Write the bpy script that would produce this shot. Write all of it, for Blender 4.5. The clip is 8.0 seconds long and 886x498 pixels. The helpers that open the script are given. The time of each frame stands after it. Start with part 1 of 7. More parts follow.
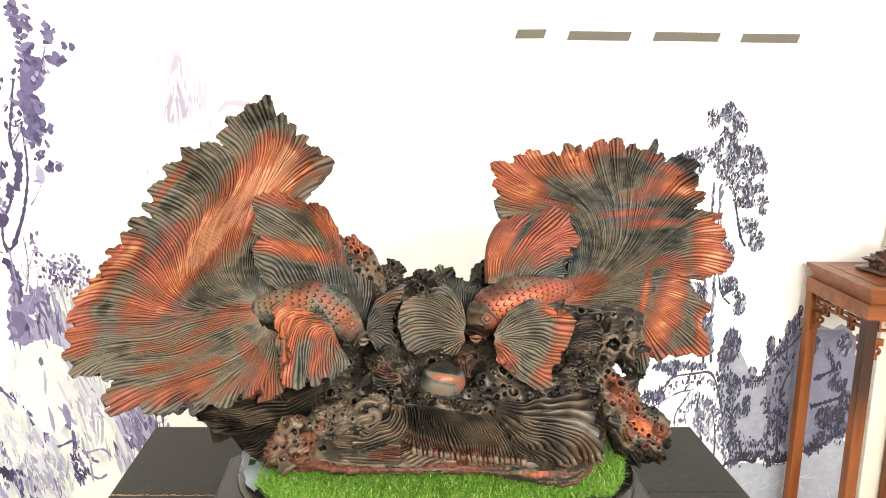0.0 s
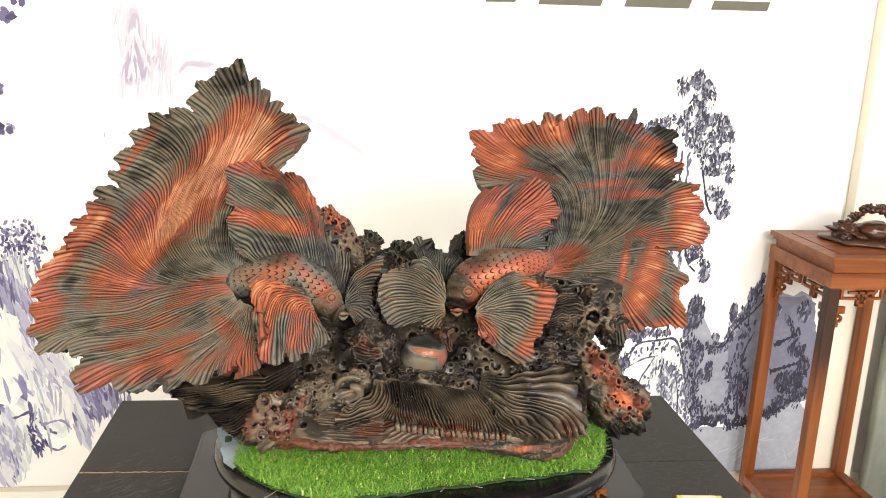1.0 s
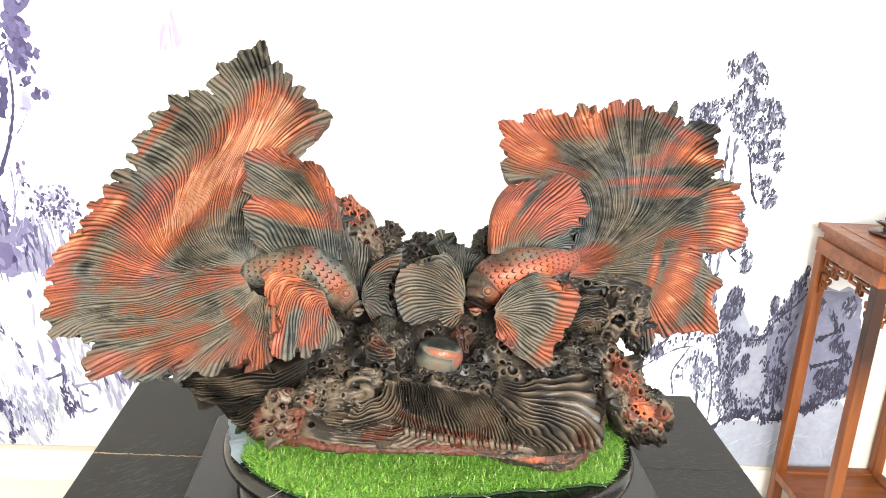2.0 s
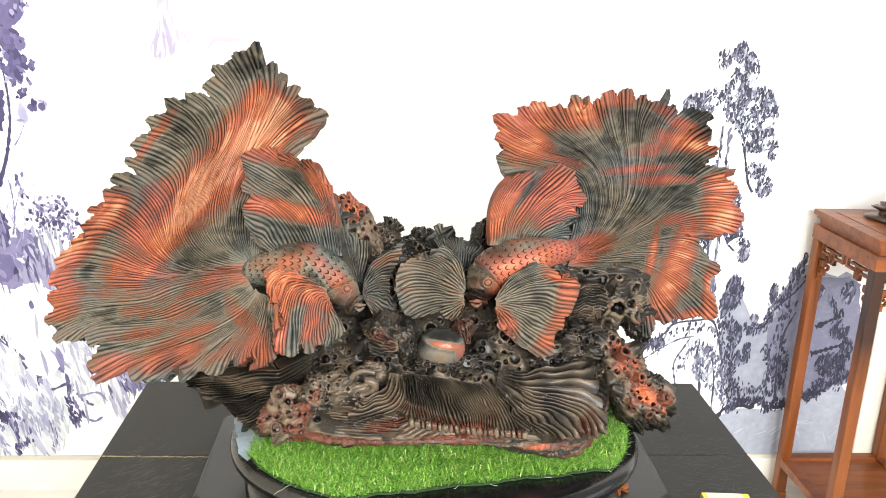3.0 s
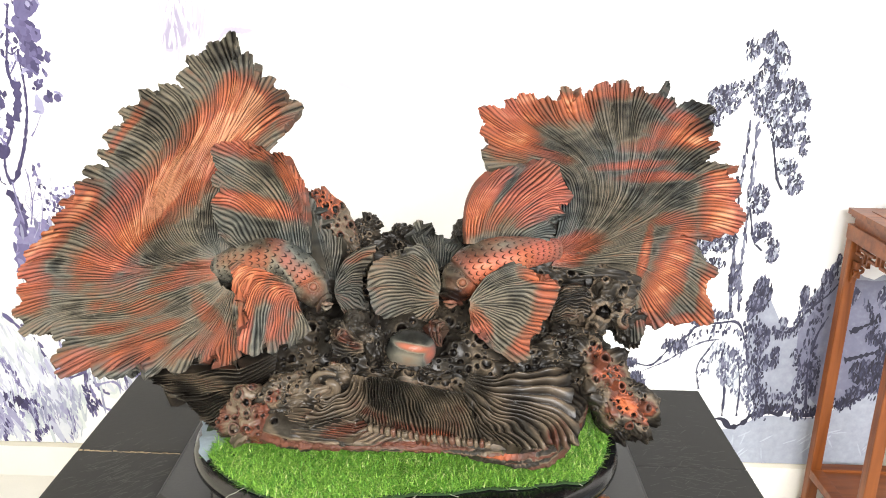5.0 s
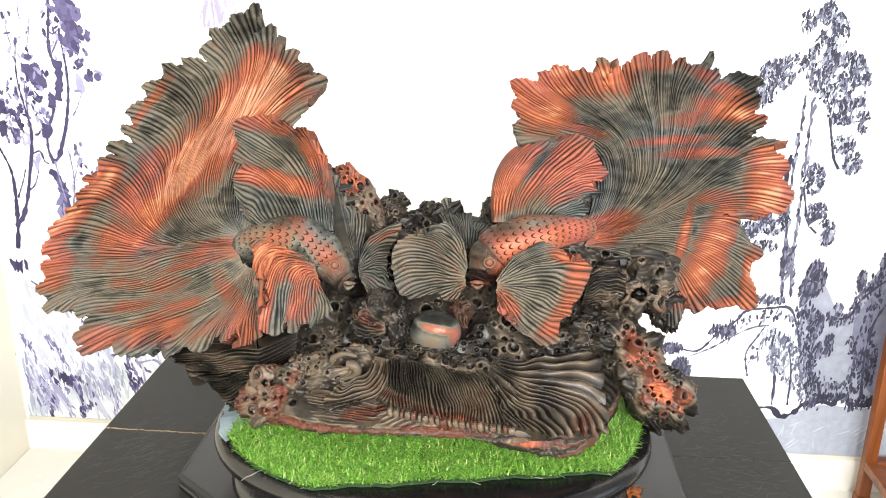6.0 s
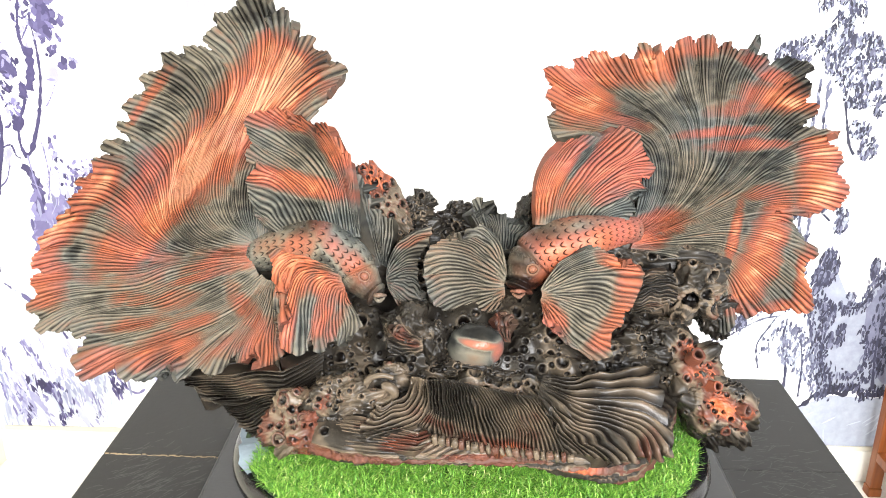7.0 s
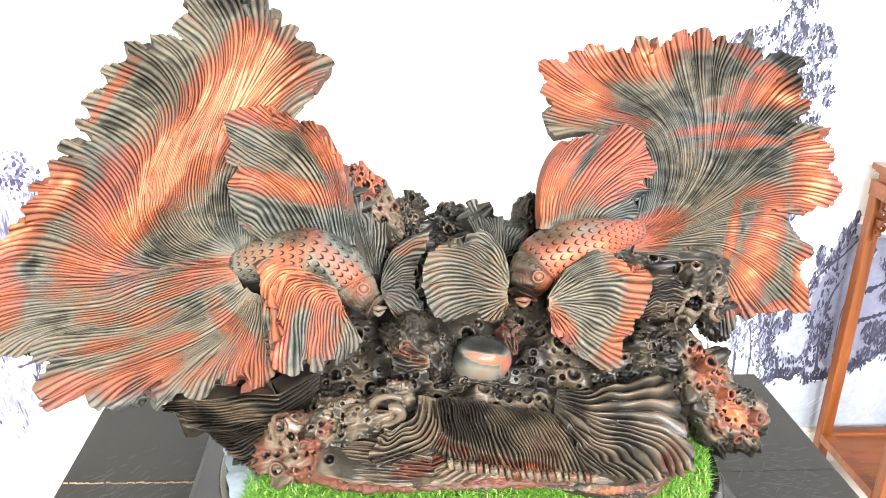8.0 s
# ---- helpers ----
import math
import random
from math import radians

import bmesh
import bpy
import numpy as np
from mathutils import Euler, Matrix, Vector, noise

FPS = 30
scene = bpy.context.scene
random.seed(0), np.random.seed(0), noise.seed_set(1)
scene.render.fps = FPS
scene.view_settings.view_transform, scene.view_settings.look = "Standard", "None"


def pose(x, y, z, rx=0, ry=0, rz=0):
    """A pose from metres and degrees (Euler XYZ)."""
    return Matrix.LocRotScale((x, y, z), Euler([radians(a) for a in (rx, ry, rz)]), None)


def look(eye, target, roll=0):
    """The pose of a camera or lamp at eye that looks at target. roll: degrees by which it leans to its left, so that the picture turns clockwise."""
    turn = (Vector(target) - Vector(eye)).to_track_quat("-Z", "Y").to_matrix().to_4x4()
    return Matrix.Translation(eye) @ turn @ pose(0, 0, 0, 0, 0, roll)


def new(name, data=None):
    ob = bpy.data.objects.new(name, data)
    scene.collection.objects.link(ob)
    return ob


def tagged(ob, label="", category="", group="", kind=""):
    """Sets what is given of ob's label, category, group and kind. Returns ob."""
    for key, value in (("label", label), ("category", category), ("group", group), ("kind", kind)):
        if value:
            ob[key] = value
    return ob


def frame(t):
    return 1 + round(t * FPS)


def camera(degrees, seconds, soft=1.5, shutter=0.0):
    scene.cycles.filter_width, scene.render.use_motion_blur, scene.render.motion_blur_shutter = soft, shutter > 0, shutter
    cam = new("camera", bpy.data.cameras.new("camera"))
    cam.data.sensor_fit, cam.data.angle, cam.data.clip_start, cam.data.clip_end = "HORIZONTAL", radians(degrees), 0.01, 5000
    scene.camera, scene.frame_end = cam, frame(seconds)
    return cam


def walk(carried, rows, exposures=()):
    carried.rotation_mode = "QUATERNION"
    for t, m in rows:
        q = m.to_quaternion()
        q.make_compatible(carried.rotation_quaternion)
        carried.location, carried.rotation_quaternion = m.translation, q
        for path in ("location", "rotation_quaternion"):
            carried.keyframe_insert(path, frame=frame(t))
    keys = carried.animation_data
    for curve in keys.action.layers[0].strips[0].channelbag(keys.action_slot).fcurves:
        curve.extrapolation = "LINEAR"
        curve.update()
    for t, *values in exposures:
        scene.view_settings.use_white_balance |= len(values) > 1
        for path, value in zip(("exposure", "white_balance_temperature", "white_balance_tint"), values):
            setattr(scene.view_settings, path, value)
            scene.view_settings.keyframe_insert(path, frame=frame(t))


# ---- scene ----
cam = camera(56.0, 8.0, soft=1.0)
PATH = [
    (0, (0.338, 0.462, 1.512), (0.464, 2.419, 1.117), 1.5),
    (0.5, (0.311, 0.487, 1.514), (0.502, 2.436, 1.112), 1.2),
    (1, (0.293, 0.499, 1.521), (0.533, 2.426, 1.04), 2.4),
    (1.5, (0.296, 0.525, 1.56), (0.5, 2.431, 0.987), 3.3),
    (2, (0.338, 0.557, 1.57), (0.471, 2.467, 0.99), 3.8),
    (3.5, (0.337, 0.535, 1.551), (0.481, 2.447, 0.985), 1.6),
    (4, (0.359, 0.549, 1.552), (0.48, 2.457, 0.965), 2.0),
    (5.5, (0.509, 0.612, 1.553), (0.43, 2.52, 0.959), 1.1),
    (6, (0.513, 0.638, 1.532), (0.386, 2.531, 0.9), 0.8),
    (6.5, (0.459, 0.695, 1.526), (0.361, 2.579, 0.862), 0.3),
    (7, (0.406, 0.751, 1.528), (0.361, 2.634, 0.855), 0.7),
    (7.5, (0.352, 0.798, 1.53), (0.385, 2.674, 0.836), 1.3),
    (8, (0.289, 0.835, 1.534), (0.455, 2.696, 0.821), 2.1),
]
walk(cam, [(t, look(eye, target, roll)) for t, eye, target, roll in PATH], exposures=((0, -0.15, 7200, 11), (0.5, -0.46, 7200, 11), (1, -0.32, 7150, 11), (1.5, 0.2, 6750, 10), (2, 0.22, 6600, 10), (3.5, -0.04, 6550, 10), (4, 0.14, 6600, 10), (5.5, -0.15, 6500, 10), (6, 0.07, 6480, 10), (6.5, 0.28, 6400, 10), (7, 0.45, 6350, 10), (7.5, 0.58, 6350, 10), (8, 0.8, 6350, 10)))
# ---- world, lights ----
world = bpy.data.worlds.new("world")
scene.world = world
world.use_nodes = True
wn = world.node_tree.nodes
sky = wn.new("ShaderNodeTexSky")
sky.sky_type = "NISHITA"
sky.sun_disc = False
sky.sun_elevation, sky.sun_rotation = radians(48), radians(150)
wn["Background"].inputs["Strength"].default_value = 0.12
world.node_tree.links.new(sky.outputs[0], wn["Background"].inputs["Color"])


def area_lamp(name, eye, target, wide, high, watts, colour):
    data = bpy.data.lights.new(name, "AREA")
    data.shape, data.size, data.size_y, data.energy, data.color = "RECTANGLE", wide, high, watts, colour
    ob = new(name, data)
    ob.matrix_world = look(eye, target)
    return ob


# area lamp standing in for daylight through a shop opening out of view
area_lamp("daylight_in_shopfront", (1.7, -2.35, 2.62), (0.4, 2.6, 0.5), 3.8, 1.0, 430, (1.0, 0.985, 0.975))
# weak fill added from an unseen opening at the side
area_lamp("side_fill_lamp", (4.40, 0.3, 1.9), (0.6, 2.2, 0.9), 2.6, 1.8, 16, (0.97, 0.985, 1.0))

# ---- helpers of this scene ----


def mat(name, base, rough=0.6, metal=0.0, scale=20.0, vary=0.25, bump=0.15, fine=180.0, coat=0.0, spec=0.5, tint=None):
    """A surface with variation at two scales: broad stains and fine grain with relief."""
    m = bpy.data.materials.new(name)
    m.use_nodes = True
    n, l = m.node_tree.nodes, m.node_tree.links
    b = n["Principled BSDF"]
    co = n.new("ShaderNodeTexCoord")
    n1, n2 = n.new("ShaderNodeTexNoise"), n.new("ShaderNodeTexNoise")
    n1.inputs["Scale"].default_value, n1.inputs["Detail"].default_value = scale, 5
    n2.inputs["Scale"].default_value, n2.inputs["Detail"].default_value = fine, 3
    for q in (n1, n2):
        l.new(co.outputs["Object"], q.inputs["Vector"])
    mix = n.new("ShaderNodeMix")
    mix.data_type = "RGBA"
    c2 = tint or tuple(min(1, c * (1 + vary)) for c in base)
    mix.inputs["A"].default_value = (*[c * (1 - vary) for c in base], 1)
    mix.inputs["B"].default_value = (*c2, 1)
    add = n.new("ShaderNodeMath")
    add.operation = "MULTIPLY_ADD"
    add.inputs[1].default_value = 0.35
    l.new(n2.outputs["Fac"], add.inputs[0])
    sub = n.new("ShaderNodeMath")
    sub.operation = "SUBTRACT"
    sub.inputs[1].default_value = 0.17
    l.new(n1.outputs["Fac"], sub.inputs[0])
    l.new(sub.outputs[0], add.inputs[2])
    l.new(add.outputs[0], mix.inputs["Factor"])
    l.new(mix.outputs["Result"], b.inputs["Base Color"])
    rr = n.new("ShaderNodeMapRange")
    rr.inputs["To Min"].default_value, rr.inputs["To Max"].default_value = max(0.03, rough - 0.1), min(1, rough + 0.1)
    l.new(n1.outputs["Fac"], rr.inputs["Value"])
    l.new(rr.outputs["Result"], b.inputs["Roughness"])
    bp = n.new("ShaderNodeBump")
    bp.inputs["Strength"].default_value, bp.inputs["Distance"].default_value = bump, 0.002
    l.new(n2.outputs["Fac"], bp.inputs["Height"])
    l.new(bp.outputs["Normal"], b.inputs["Normal"])
    b.inputs["Metallic"].default_value = metal
    b.inputs["Coat Weight"].default_value = coat
    b.inputs["Coat Roughness"].default_value = 0.2
    b.inputs["Specular IOR Level"].default_value = spec
    return m


def wood(name, dark, light, rough=0.4, axis="Z", coat=0.05):
    """Polished timber with long grain along one axis."""
    m = mat(name, light, rough, coat=coat, spec=0.3)
    n, l = m.node_tree.nodes, m.node_tree.links
    mp = n.new("ShaderNodeMapping")
    s = [38.0, 38.0, 38.0]
    s["XYZ".index(axis)] = 2.2
    mp.inputs["Scale"].default_value = s
    co = [q for q in n if q.type == "TEX_COORD"][0]
    g = n.new("ShaderNodeTexNoise")
    g.inputs["Scale"].default_value, g.inputs["Detail"].default_value, g.inputs["Distortion"].default_value = 1.0, 6, 0.6
    l.new(co.outputs["Object"], mp.inputs["Vector"])
    l.new(mp.outputs[0], g.inputs["Vector"])
    ramp = n.new("ShaderNodeValToRGB")
    ramp.color_ramp.elements[0].position, ramp.color_ramp.elements[0].color = 0.3, (*dark, 1)
    ramp.color_ramp.elements[1].position, ramp.color_ramp.elements[1].color = 0.68, (*light, 1)
    l.new(g.outputs["Fac"], ramp.inputs["Fac"])
    l.new(ramp.outputs[0], n["Principled BSDF"].inputs["Base Color"])
    return m


def burnt_wood(m):
    """Adds a dark heartwood streak that runs part of the way down the timber."""
    n, l = m.node_tree.nodes, m.node_tree.links
    b = n["Principled BSDF"]
    plain = b.inputs["Base Color"].links[0].from_socket
    co = [q for q in n if q.type == "TEX_COORD"][0]
    mp = n.new("ShaderNodeMapping")
    mp.inputs["Scale"].default_value = (14.0, 14.0, 2.0)
    t = n.new("ShaderNodeTexNoise")
    t.inputs["Scale"].default_value, t.inputs["Detail"].default_value = 1.0, 4
    l.new(co.outputs["Object"], mp.inputs["Vector"])
    l.new(mp.outputs[0], t.inputs["Vector"])
    xyz = n.new("ShaderNodeSeparateXYZ")
    l.new(co.outputs["Object"], xyz.inputs[0])
    up = n.new("ShaderNodeMapRange")
    up.inputs["From Min"].default_value, up.inputs["From Max"].default_value = 0.30, 0.72
    l.new(xyz.outputs["Z"], up.inputs["Value"])
    total = n.new("ShaderNodeMath")
    total.operation = "ADD"
    l.new(up.outputs["Result"], total.inputs[0])
    l.new(t.outputs["Fac"], total.inputs[1])
    edge = n.new("ShaderNodeMapRange")
    edge.inputs["From Min"].default_value, edge.inputs["From Max"].default_value = 0.95, 1.30
    l.new(total.outputs[0], edge.inputs["Value"])
    mix = n.new("ShaderNodeMix")
    mix.data_type = "RGBA"
    mix.inputs["B"].default_value = (0.035, 0.014, 0.008, 1)
    l.new(edge.outputs["Result"], mix.inputs["Factor"])
    l.new(plain, mix.inputs["A"])
    l.new(mix.outputs["Result"], b.inputs["Base Color"])
    return m


def ramp_material(name, attribute, stops, rough=0.8, streak=0.0, coat=0.0, noise_scale=30.0, gloss_too=False, spec=0.5, cool=None, brown=None, char=None):
    """Colour from a stain value stored on the mesh, broken up by noise."""
    m = bpy.data.materials.new(name)
    m.use_nodes = True
    n, l = m.node_tree.nodes, m.node_tree.links
    b = n["Principled BSDF"]
    uv = n.new("ShaderNodeUVMap")
    uv.uv_map = attribute
    a = n.new("ShaderNodeSeparateXYZ")
    l.new(uv.outputs["UV"], a.inputs[0])
    co = n.new("ShaderNodeTexCoord")
    t = n.new("ShaderNodeTexNoise")
    t.inputs["Scale"].default_value, t.inputs["Detail"].default_value = noise_scale, 6
    l.new(co.outputs["Object"], t.inputs["Vector"])
    k = n.new("ShaderNodeMath")
    k.operation = "MULTIPLY_ADD"
    k.inputs[1].default_value, k.inputs[2].default_value = streak, -0.5 * streak
    l.new(t.outputs["Fac"], k.inputs[0])
    s = n.new("ShaderNodeMath")
    s.operation = "ADD"
    l.new(a.outputs["X"], s.inputs[0])
    l.new(k.outputs[0], s.inputs[1])
    r = n.new("ShaderNodeValToRGB")
    e = r.color_ramp.elements
    for q, (p, c) in zip((e[0], e[1]), (stops[0], stops[-1])):
        q.position, q.color = p, (*c, 1)
    for p, c in stops[1:-1]:
        e.new(p).color = (*c, 1)
    l.new(s.outputs[0], r.inputs["Fac"])
    colour = r.outputs["Color"]
    if cool:
        r2 = n.new("ShaderNodeValToRGB")
        e = r2.color_ramp.elements
        for q, (p, c) in zip((e[0], e[1]), (cool[0], cool[-1])):
            q.position, q.color = p, (*c, 1)
        for p, c in cool[1:-1]:
            e.new(p).color = (*c, 1)
        l.new(s.outputs[0], r2.inputs["Fac"])
        big = n.new("ShaderNodeTexNoise")
        big.inputs["Scale"].default_value, big.inputs["Detail"].default_value = 9.0, 4
        l.new(co.outputs["Object"], big.inputs["Vector"])
        sharp = n.new("ShaderNodeMapRange")
        sharp.inputs["From Min"].default_value, sharp.inputs["From Max"].default_value = 0.46, 0.66
        l.new(big.outputs["Fac"], sharp.inputs["Value"])
        mix = n.new("ShaderNodeMix")
        mix.data_type = "RGBA"
        l.new(sharp.outputs["Result"], mix.inputs["Factor"])
        l.new(colour, mix.inputs["A"])
        l.new(r2.outputs["Color"], mix.inputs["B"])
        colour = mix.outputs["Result"]
    gloss = a.outputs["Y"]
    if brown:
        r3 = n.new("ShaderNodeValToRGB")
        e = r3.color_ramp.elements
        for q, (p, c) in zip((e[0], e[1]), (brown[0], brown[-1])):
            q.position, q.color = p, (*c, 1)
        for p, c in brown[1:-1]:
            e.new(p).color = (*c, 1)
        l.new(s.outputs[0], r3.inputs["Fac"])
        over = n.new("ShaderNodeMath")
        over.operation = "FLOOR"
        l.new(gloss, over.inputs[0])
        left = n.new("ShaderNodeMath")
        left.operation = "FRACT"
        l.new(gloss, left.inputs[0])
        gloss = left.outputs[0]
        mix = n.new("ShaderNodeMix")
        mix.data_type = "RGBA"
        l.new(over.outputs[0], mix.inputs["Factor"])
        l.new(colour, mix.inputs["A"])
        l.new(r3.outputs["Color"], mix.inputs["B"])
        colour = mix.outputs["Result"]
        # the brown parts are varnished
        shine = n.new("ShaderNodeMath")
        shine.operation = "MULTIPLY_ADD"
        shine.inputs[1].default_value, shine.inputs[2].default_value = 0.12, spec
        l.new(over.outputs[0], shine.inputs[0])
        l.new(shine.outputs[0], b.inputs["Specular IOR Level"])
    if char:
        # dark colour for the cuts, part torch soot and part painted shade
        burn_shade = n.new("ShaderNodeUVMap")
        burn_shade.uv_map = char
        burn_shade_x = n.new("ShaderNodeSeparateXYZ")
        l.new(burn_shade.outputs["UV"], burn_shade_x.inputs[0])
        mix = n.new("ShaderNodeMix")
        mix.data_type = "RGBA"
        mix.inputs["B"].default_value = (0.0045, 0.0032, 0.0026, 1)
        l.new(burn_shade_x.outputs["X"], mix.inputs["Factor"])
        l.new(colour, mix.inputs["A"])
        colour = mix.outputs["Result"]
    l.new(colour, b.inputs["Base Color"])
    b.inputs["Roughness"].default_value = rough
    b.inputs["Coat Roughness"].default_value = 0.26
    b.inputs["Coat Weight"].default_value = coat
    b.inputs["Specular IOR Level"].default_value = spec
    if gloss_too:
        l.new(gloss, b.inputs["Roughness"])
    f = n.new("ShaderNodeTexNoise")
    f.inputs["Scale"].default_value = 420
    l.new(co.outputs["Object"], f.inputs["Vector"])
    bp = n.new("ShaderNodeBump")
    bp.inputs["Strength"].default_value, bp.inputs["Distance"].default_value = 0.25, 0.0012
    l.new(f.outputs["Fac"], bp.inputs["Height"])
    l.new(bp.outputs["Normal"], b.inputs["Normal"])
    return m


def stain_layer(me, name, tone, gloss=None):
    """Keeps a stain value, and a roughness, for each point of a mesh as a map that its material reads."""
    at = np.zeros(len(me.loops), np.int32)
    me.loops.foreach_get("vertex_index", at)
    tone = np.asarray(tone, np.float32)[at]
    gloss = np.zeros_like(tone) if gloss is None else np.asarray(gloss, np.float32)[at]
    me.uv_layers.new(name=name).data.foreach_set("uv", np.stack([tone, gloss], 1).ravel())


def box_bm(x0, x1, y0, y1, z0, z1, bevel=0.0, bm=None):
    fresh = bm is None
    bm = bm or bmesh.new()
    r = bmesh.ops.create_cube(bm, size=1.0)
    for v in r["verts"]:
        v.co = Vector(((x0 + x1) / 2 + v.co.x * (x1 - x0), (y0 + y1) / 2 + v.co.y * (y1 - y0), (z0 + z1) / 2 + v.co.z * (z1 - z0)))
    if bevel and fresh:
        bmesh.ops.bevel(bm, geom=list(bm.edges), offset=bevel, segments=2, affect="EDGES", profile=0.6)
    return bm


def prism(points, y0, y1, bevel=0.0):
    """A flat outline in x, z given depth from y0 to y1."""
    bm = bmesh.new()
    f = bm.faces.new([bm.verts.new((x, y0, z)) for x, z in points])
    r = bmesh.ops.extrude_face_region(bm, geom=[f])
    for v in r["geom"]:
        if isinstance(v, bmesh.types.BMVert):
            v.co.y = y1
    bmesh.ops.recalc_face_normals(bm, faces=bm.faces)
    if bevel:
        bmesh.ops.bevel(bm, geom=list(bm.edges), offset=bevel, segments=1, affect="EDGES")
    return bm


def lathe_plan(plan, profile):
    """A closed plan (list of x, y about 0, 0) swept through a profile of (scale, z); capped at both ends."""
    bm = bmesh.new()
    rings = []
    for s, z in profile:
        rings.append([bm.verts.new((x * s, y * s, z)) for x, y in plan])
    k = len(plan)
    for a, b in zip(rings, rings[1:]):
        for i in range(k):
            bm.faces.new((a[i], a[(i + 1) % k], b[(i + 1) % k], b[i]))
    bm.faces.new(list(reversed(rings[0])))
    bm.faces.new(rings[-1])
    bmesh.ops.recalc_face_normals(bm, faces=bm.faces)
    return bm


def link(name, bm, material, parent=None, smooth=False, m=None):
    me = bpy.data.meshes.new(name)
    bm.to_mesh(me)
    bm.free()
    me.materials.append(material)
    if smooth:
        for p in me.polygons:
            p.use_smooth = True
    ob = new(name, me)
    if m is not None:
        ob.matrix_basis = m
    if parent is not None:
        ob.parent = parent
    return ob


def part(name, bm, material, parent, label="", smooth=False):
    ob = link(name, bm, material, parent, smooth)
    return tagged(ob, label=label) if label else ob


def grid_noise(a, b, seed=0):
    """Smooth value noise of two arrays, 0 to 1."""
    rng = np.random.RandomState(seed)
    table = rng.rand(64, 64)
    i, j = np.floor(a).astype(int), np.floor(b).astype(int)
    fa, fb = a - i, b - j
    fa, fb = fa * fa * (3 - 2 * fa), fb * fb * (3 - 2 * fb)
    g = lambda p, q: table[p % 64, q % 64]
    return (g(i, j) * (1 - fa) + g(i + 1, j) * fa) * (1 - fb) + (g(i, j + 1) * (1 - fa) + g(i + 1, j + 1) * fa) * fb


def curve_through(points, count):
    """count points, even along a smooth curve through the given ones."""
    p = np.array(points, float)
    q = np.vstack([2 * p[0] - p[1], p, 2 * p[-1] - p[-2]])
    out = []
    for k in range(1, len(q) - 2):
        for s in np.linspace(0, 1, 24, endpoint=False):
            a, b, c, d = q[k - 1], q[k], q[k + 1], q[k + 2]
            out.append(0.5 * (2 * b + (c - a) * s + (2 * a - 5 * b + 4 * c - d) * s * s + (3 * b - a - 3 * c + d) * s ** 3))
    out = np.array(out + [p[-1]])
    run = np.concatenate([[0], np.cumsum(np.linalg.norm(np.diff(out, axis=0), axis=1))])
    at = np.linspace(0, run[-1], count)
    return np.stack([np.interp(at, run, out[:, i]) for i in range(p.shape[1])], 1)


def even_knots(points, count):
    """Like curve_through, but each given point takes an equal share."""
    p = np.array(points, float)
    at = np.linspace(0, len(p) - 1, count)
    i = np.clip(np.floor(at).astype(int), 0, len(p) - 2)
    s = (at - i)[:, None]
    q = np.vstack([2 * p[0] - p[1], p, 2 * p[-1] - p[-2]])
    a, b, c, d = q[i], q[i + 1], q[i + 2], q[i + 3]
    return 0.5 * (2 * b + (c - a) * s + (2 * a - 5 * b + 4 * c - d) * s * s + (3 * b - a - 3 * c + d) * s ** 3)


# ---- materials ----
wall_white = mat("white_wall_paint", (0.80, 0.79, 0.77), 0.75, scale=3, vary=0.03, bump=0.05)
wall_cream = mat("cream_wall_paint", (0.88, 0.84, 0.70), 0.7, scale=4, vary=0.06, bump=0.05)
trim_cream = mat("cream_trim_paint", (0.80, 0.77, 0.67), 0.7, scale=4, vary=0.06, bump=0.05)
# the closing walls and ceiling are unseen, greyed to cut bounced light
wall_grey = mat("grey_wall_paint", (0.19, 0.187, 0.183), 0.8, scale=3, vary=0.06, bump=0.05)
ceiling_white = mat("ceiling_paint", (0.32, 0.32, 0.31), 0.85, scale=3, vary=0.03, bump=0.05)
floor_tile = mat("cream_floor_tile", (0.90, 0.875, 0.81), 0.25, scale=6, vary=0.08, bump=0.03)
grout = mat("grey_grout", (0.35, 0.33, 0.30), 0.9)
sheet_white = mat("printed_mural_sheet", (0.90, 0.90, 0.90), 0.6, scale=2, vary=0.025, bump=0.02)
table_black = mat("black_painted_board", (0.0205, 0.020, 0.0185), 0.55, scale=9, vary=0.45, bump=0.14, fine=120, spec=0.26)
scratch_pale = mat("bare_wood_scratch", (0.36, 0.27, 0.16), 0.8, scale=60, vary=0.5)
scratch_and_edge_grey = mat("grey_scuff_and_edge", (0.062, 0.062, 0.058), 0.8, scale=90, vary=0.5)
lacquer_black = mat("black_lacquer", (0.007, 0.007, 0.008), 0.2, scale=14, vary=0.3, bump=0.05, coat=0.3)
thread_pale = mat("pale_thread", (0.32, 0.33, 0.25), 0.7, scale=60, vary=0.2)
pedestal_black = mat("dull_black_paint", (0.020, 0.020, 0.0205), 0.32, scale=14, vary=0.5, bump=0.10, spec=0.35)
rosewood = wood("orange_rosewood", (0.120, 0.031, 0.006), (0.270, 0.080, 0.017), 0.42, "Z")
rosewood_flat = wood("orange_rosewood_top", (0.130, 0.034, 0.008), (0.265, 0.080, 0.021), 0.40, "X")
rosewood_burnt = burnt_wood(wood("burnt_rosewood", (0.120, 0.031, 0.006), (0.270, 0.080, 0.017), 0.42, "Z"))
dark_carved = wood("dark_brown_carved_wood", (0.022, 0.010, 0.006), (0.085, 0.030, 0.016), 0.32, "X", coat=0.3)
yellow_card = mat("yellow_card", (0.72, 0.60, 0.05), 0.55, vary=0.12)
pale_card = mat("pale_label_paper", (0.74, 0.70, 0.52), 0.6, vary=0.12, scale=60)
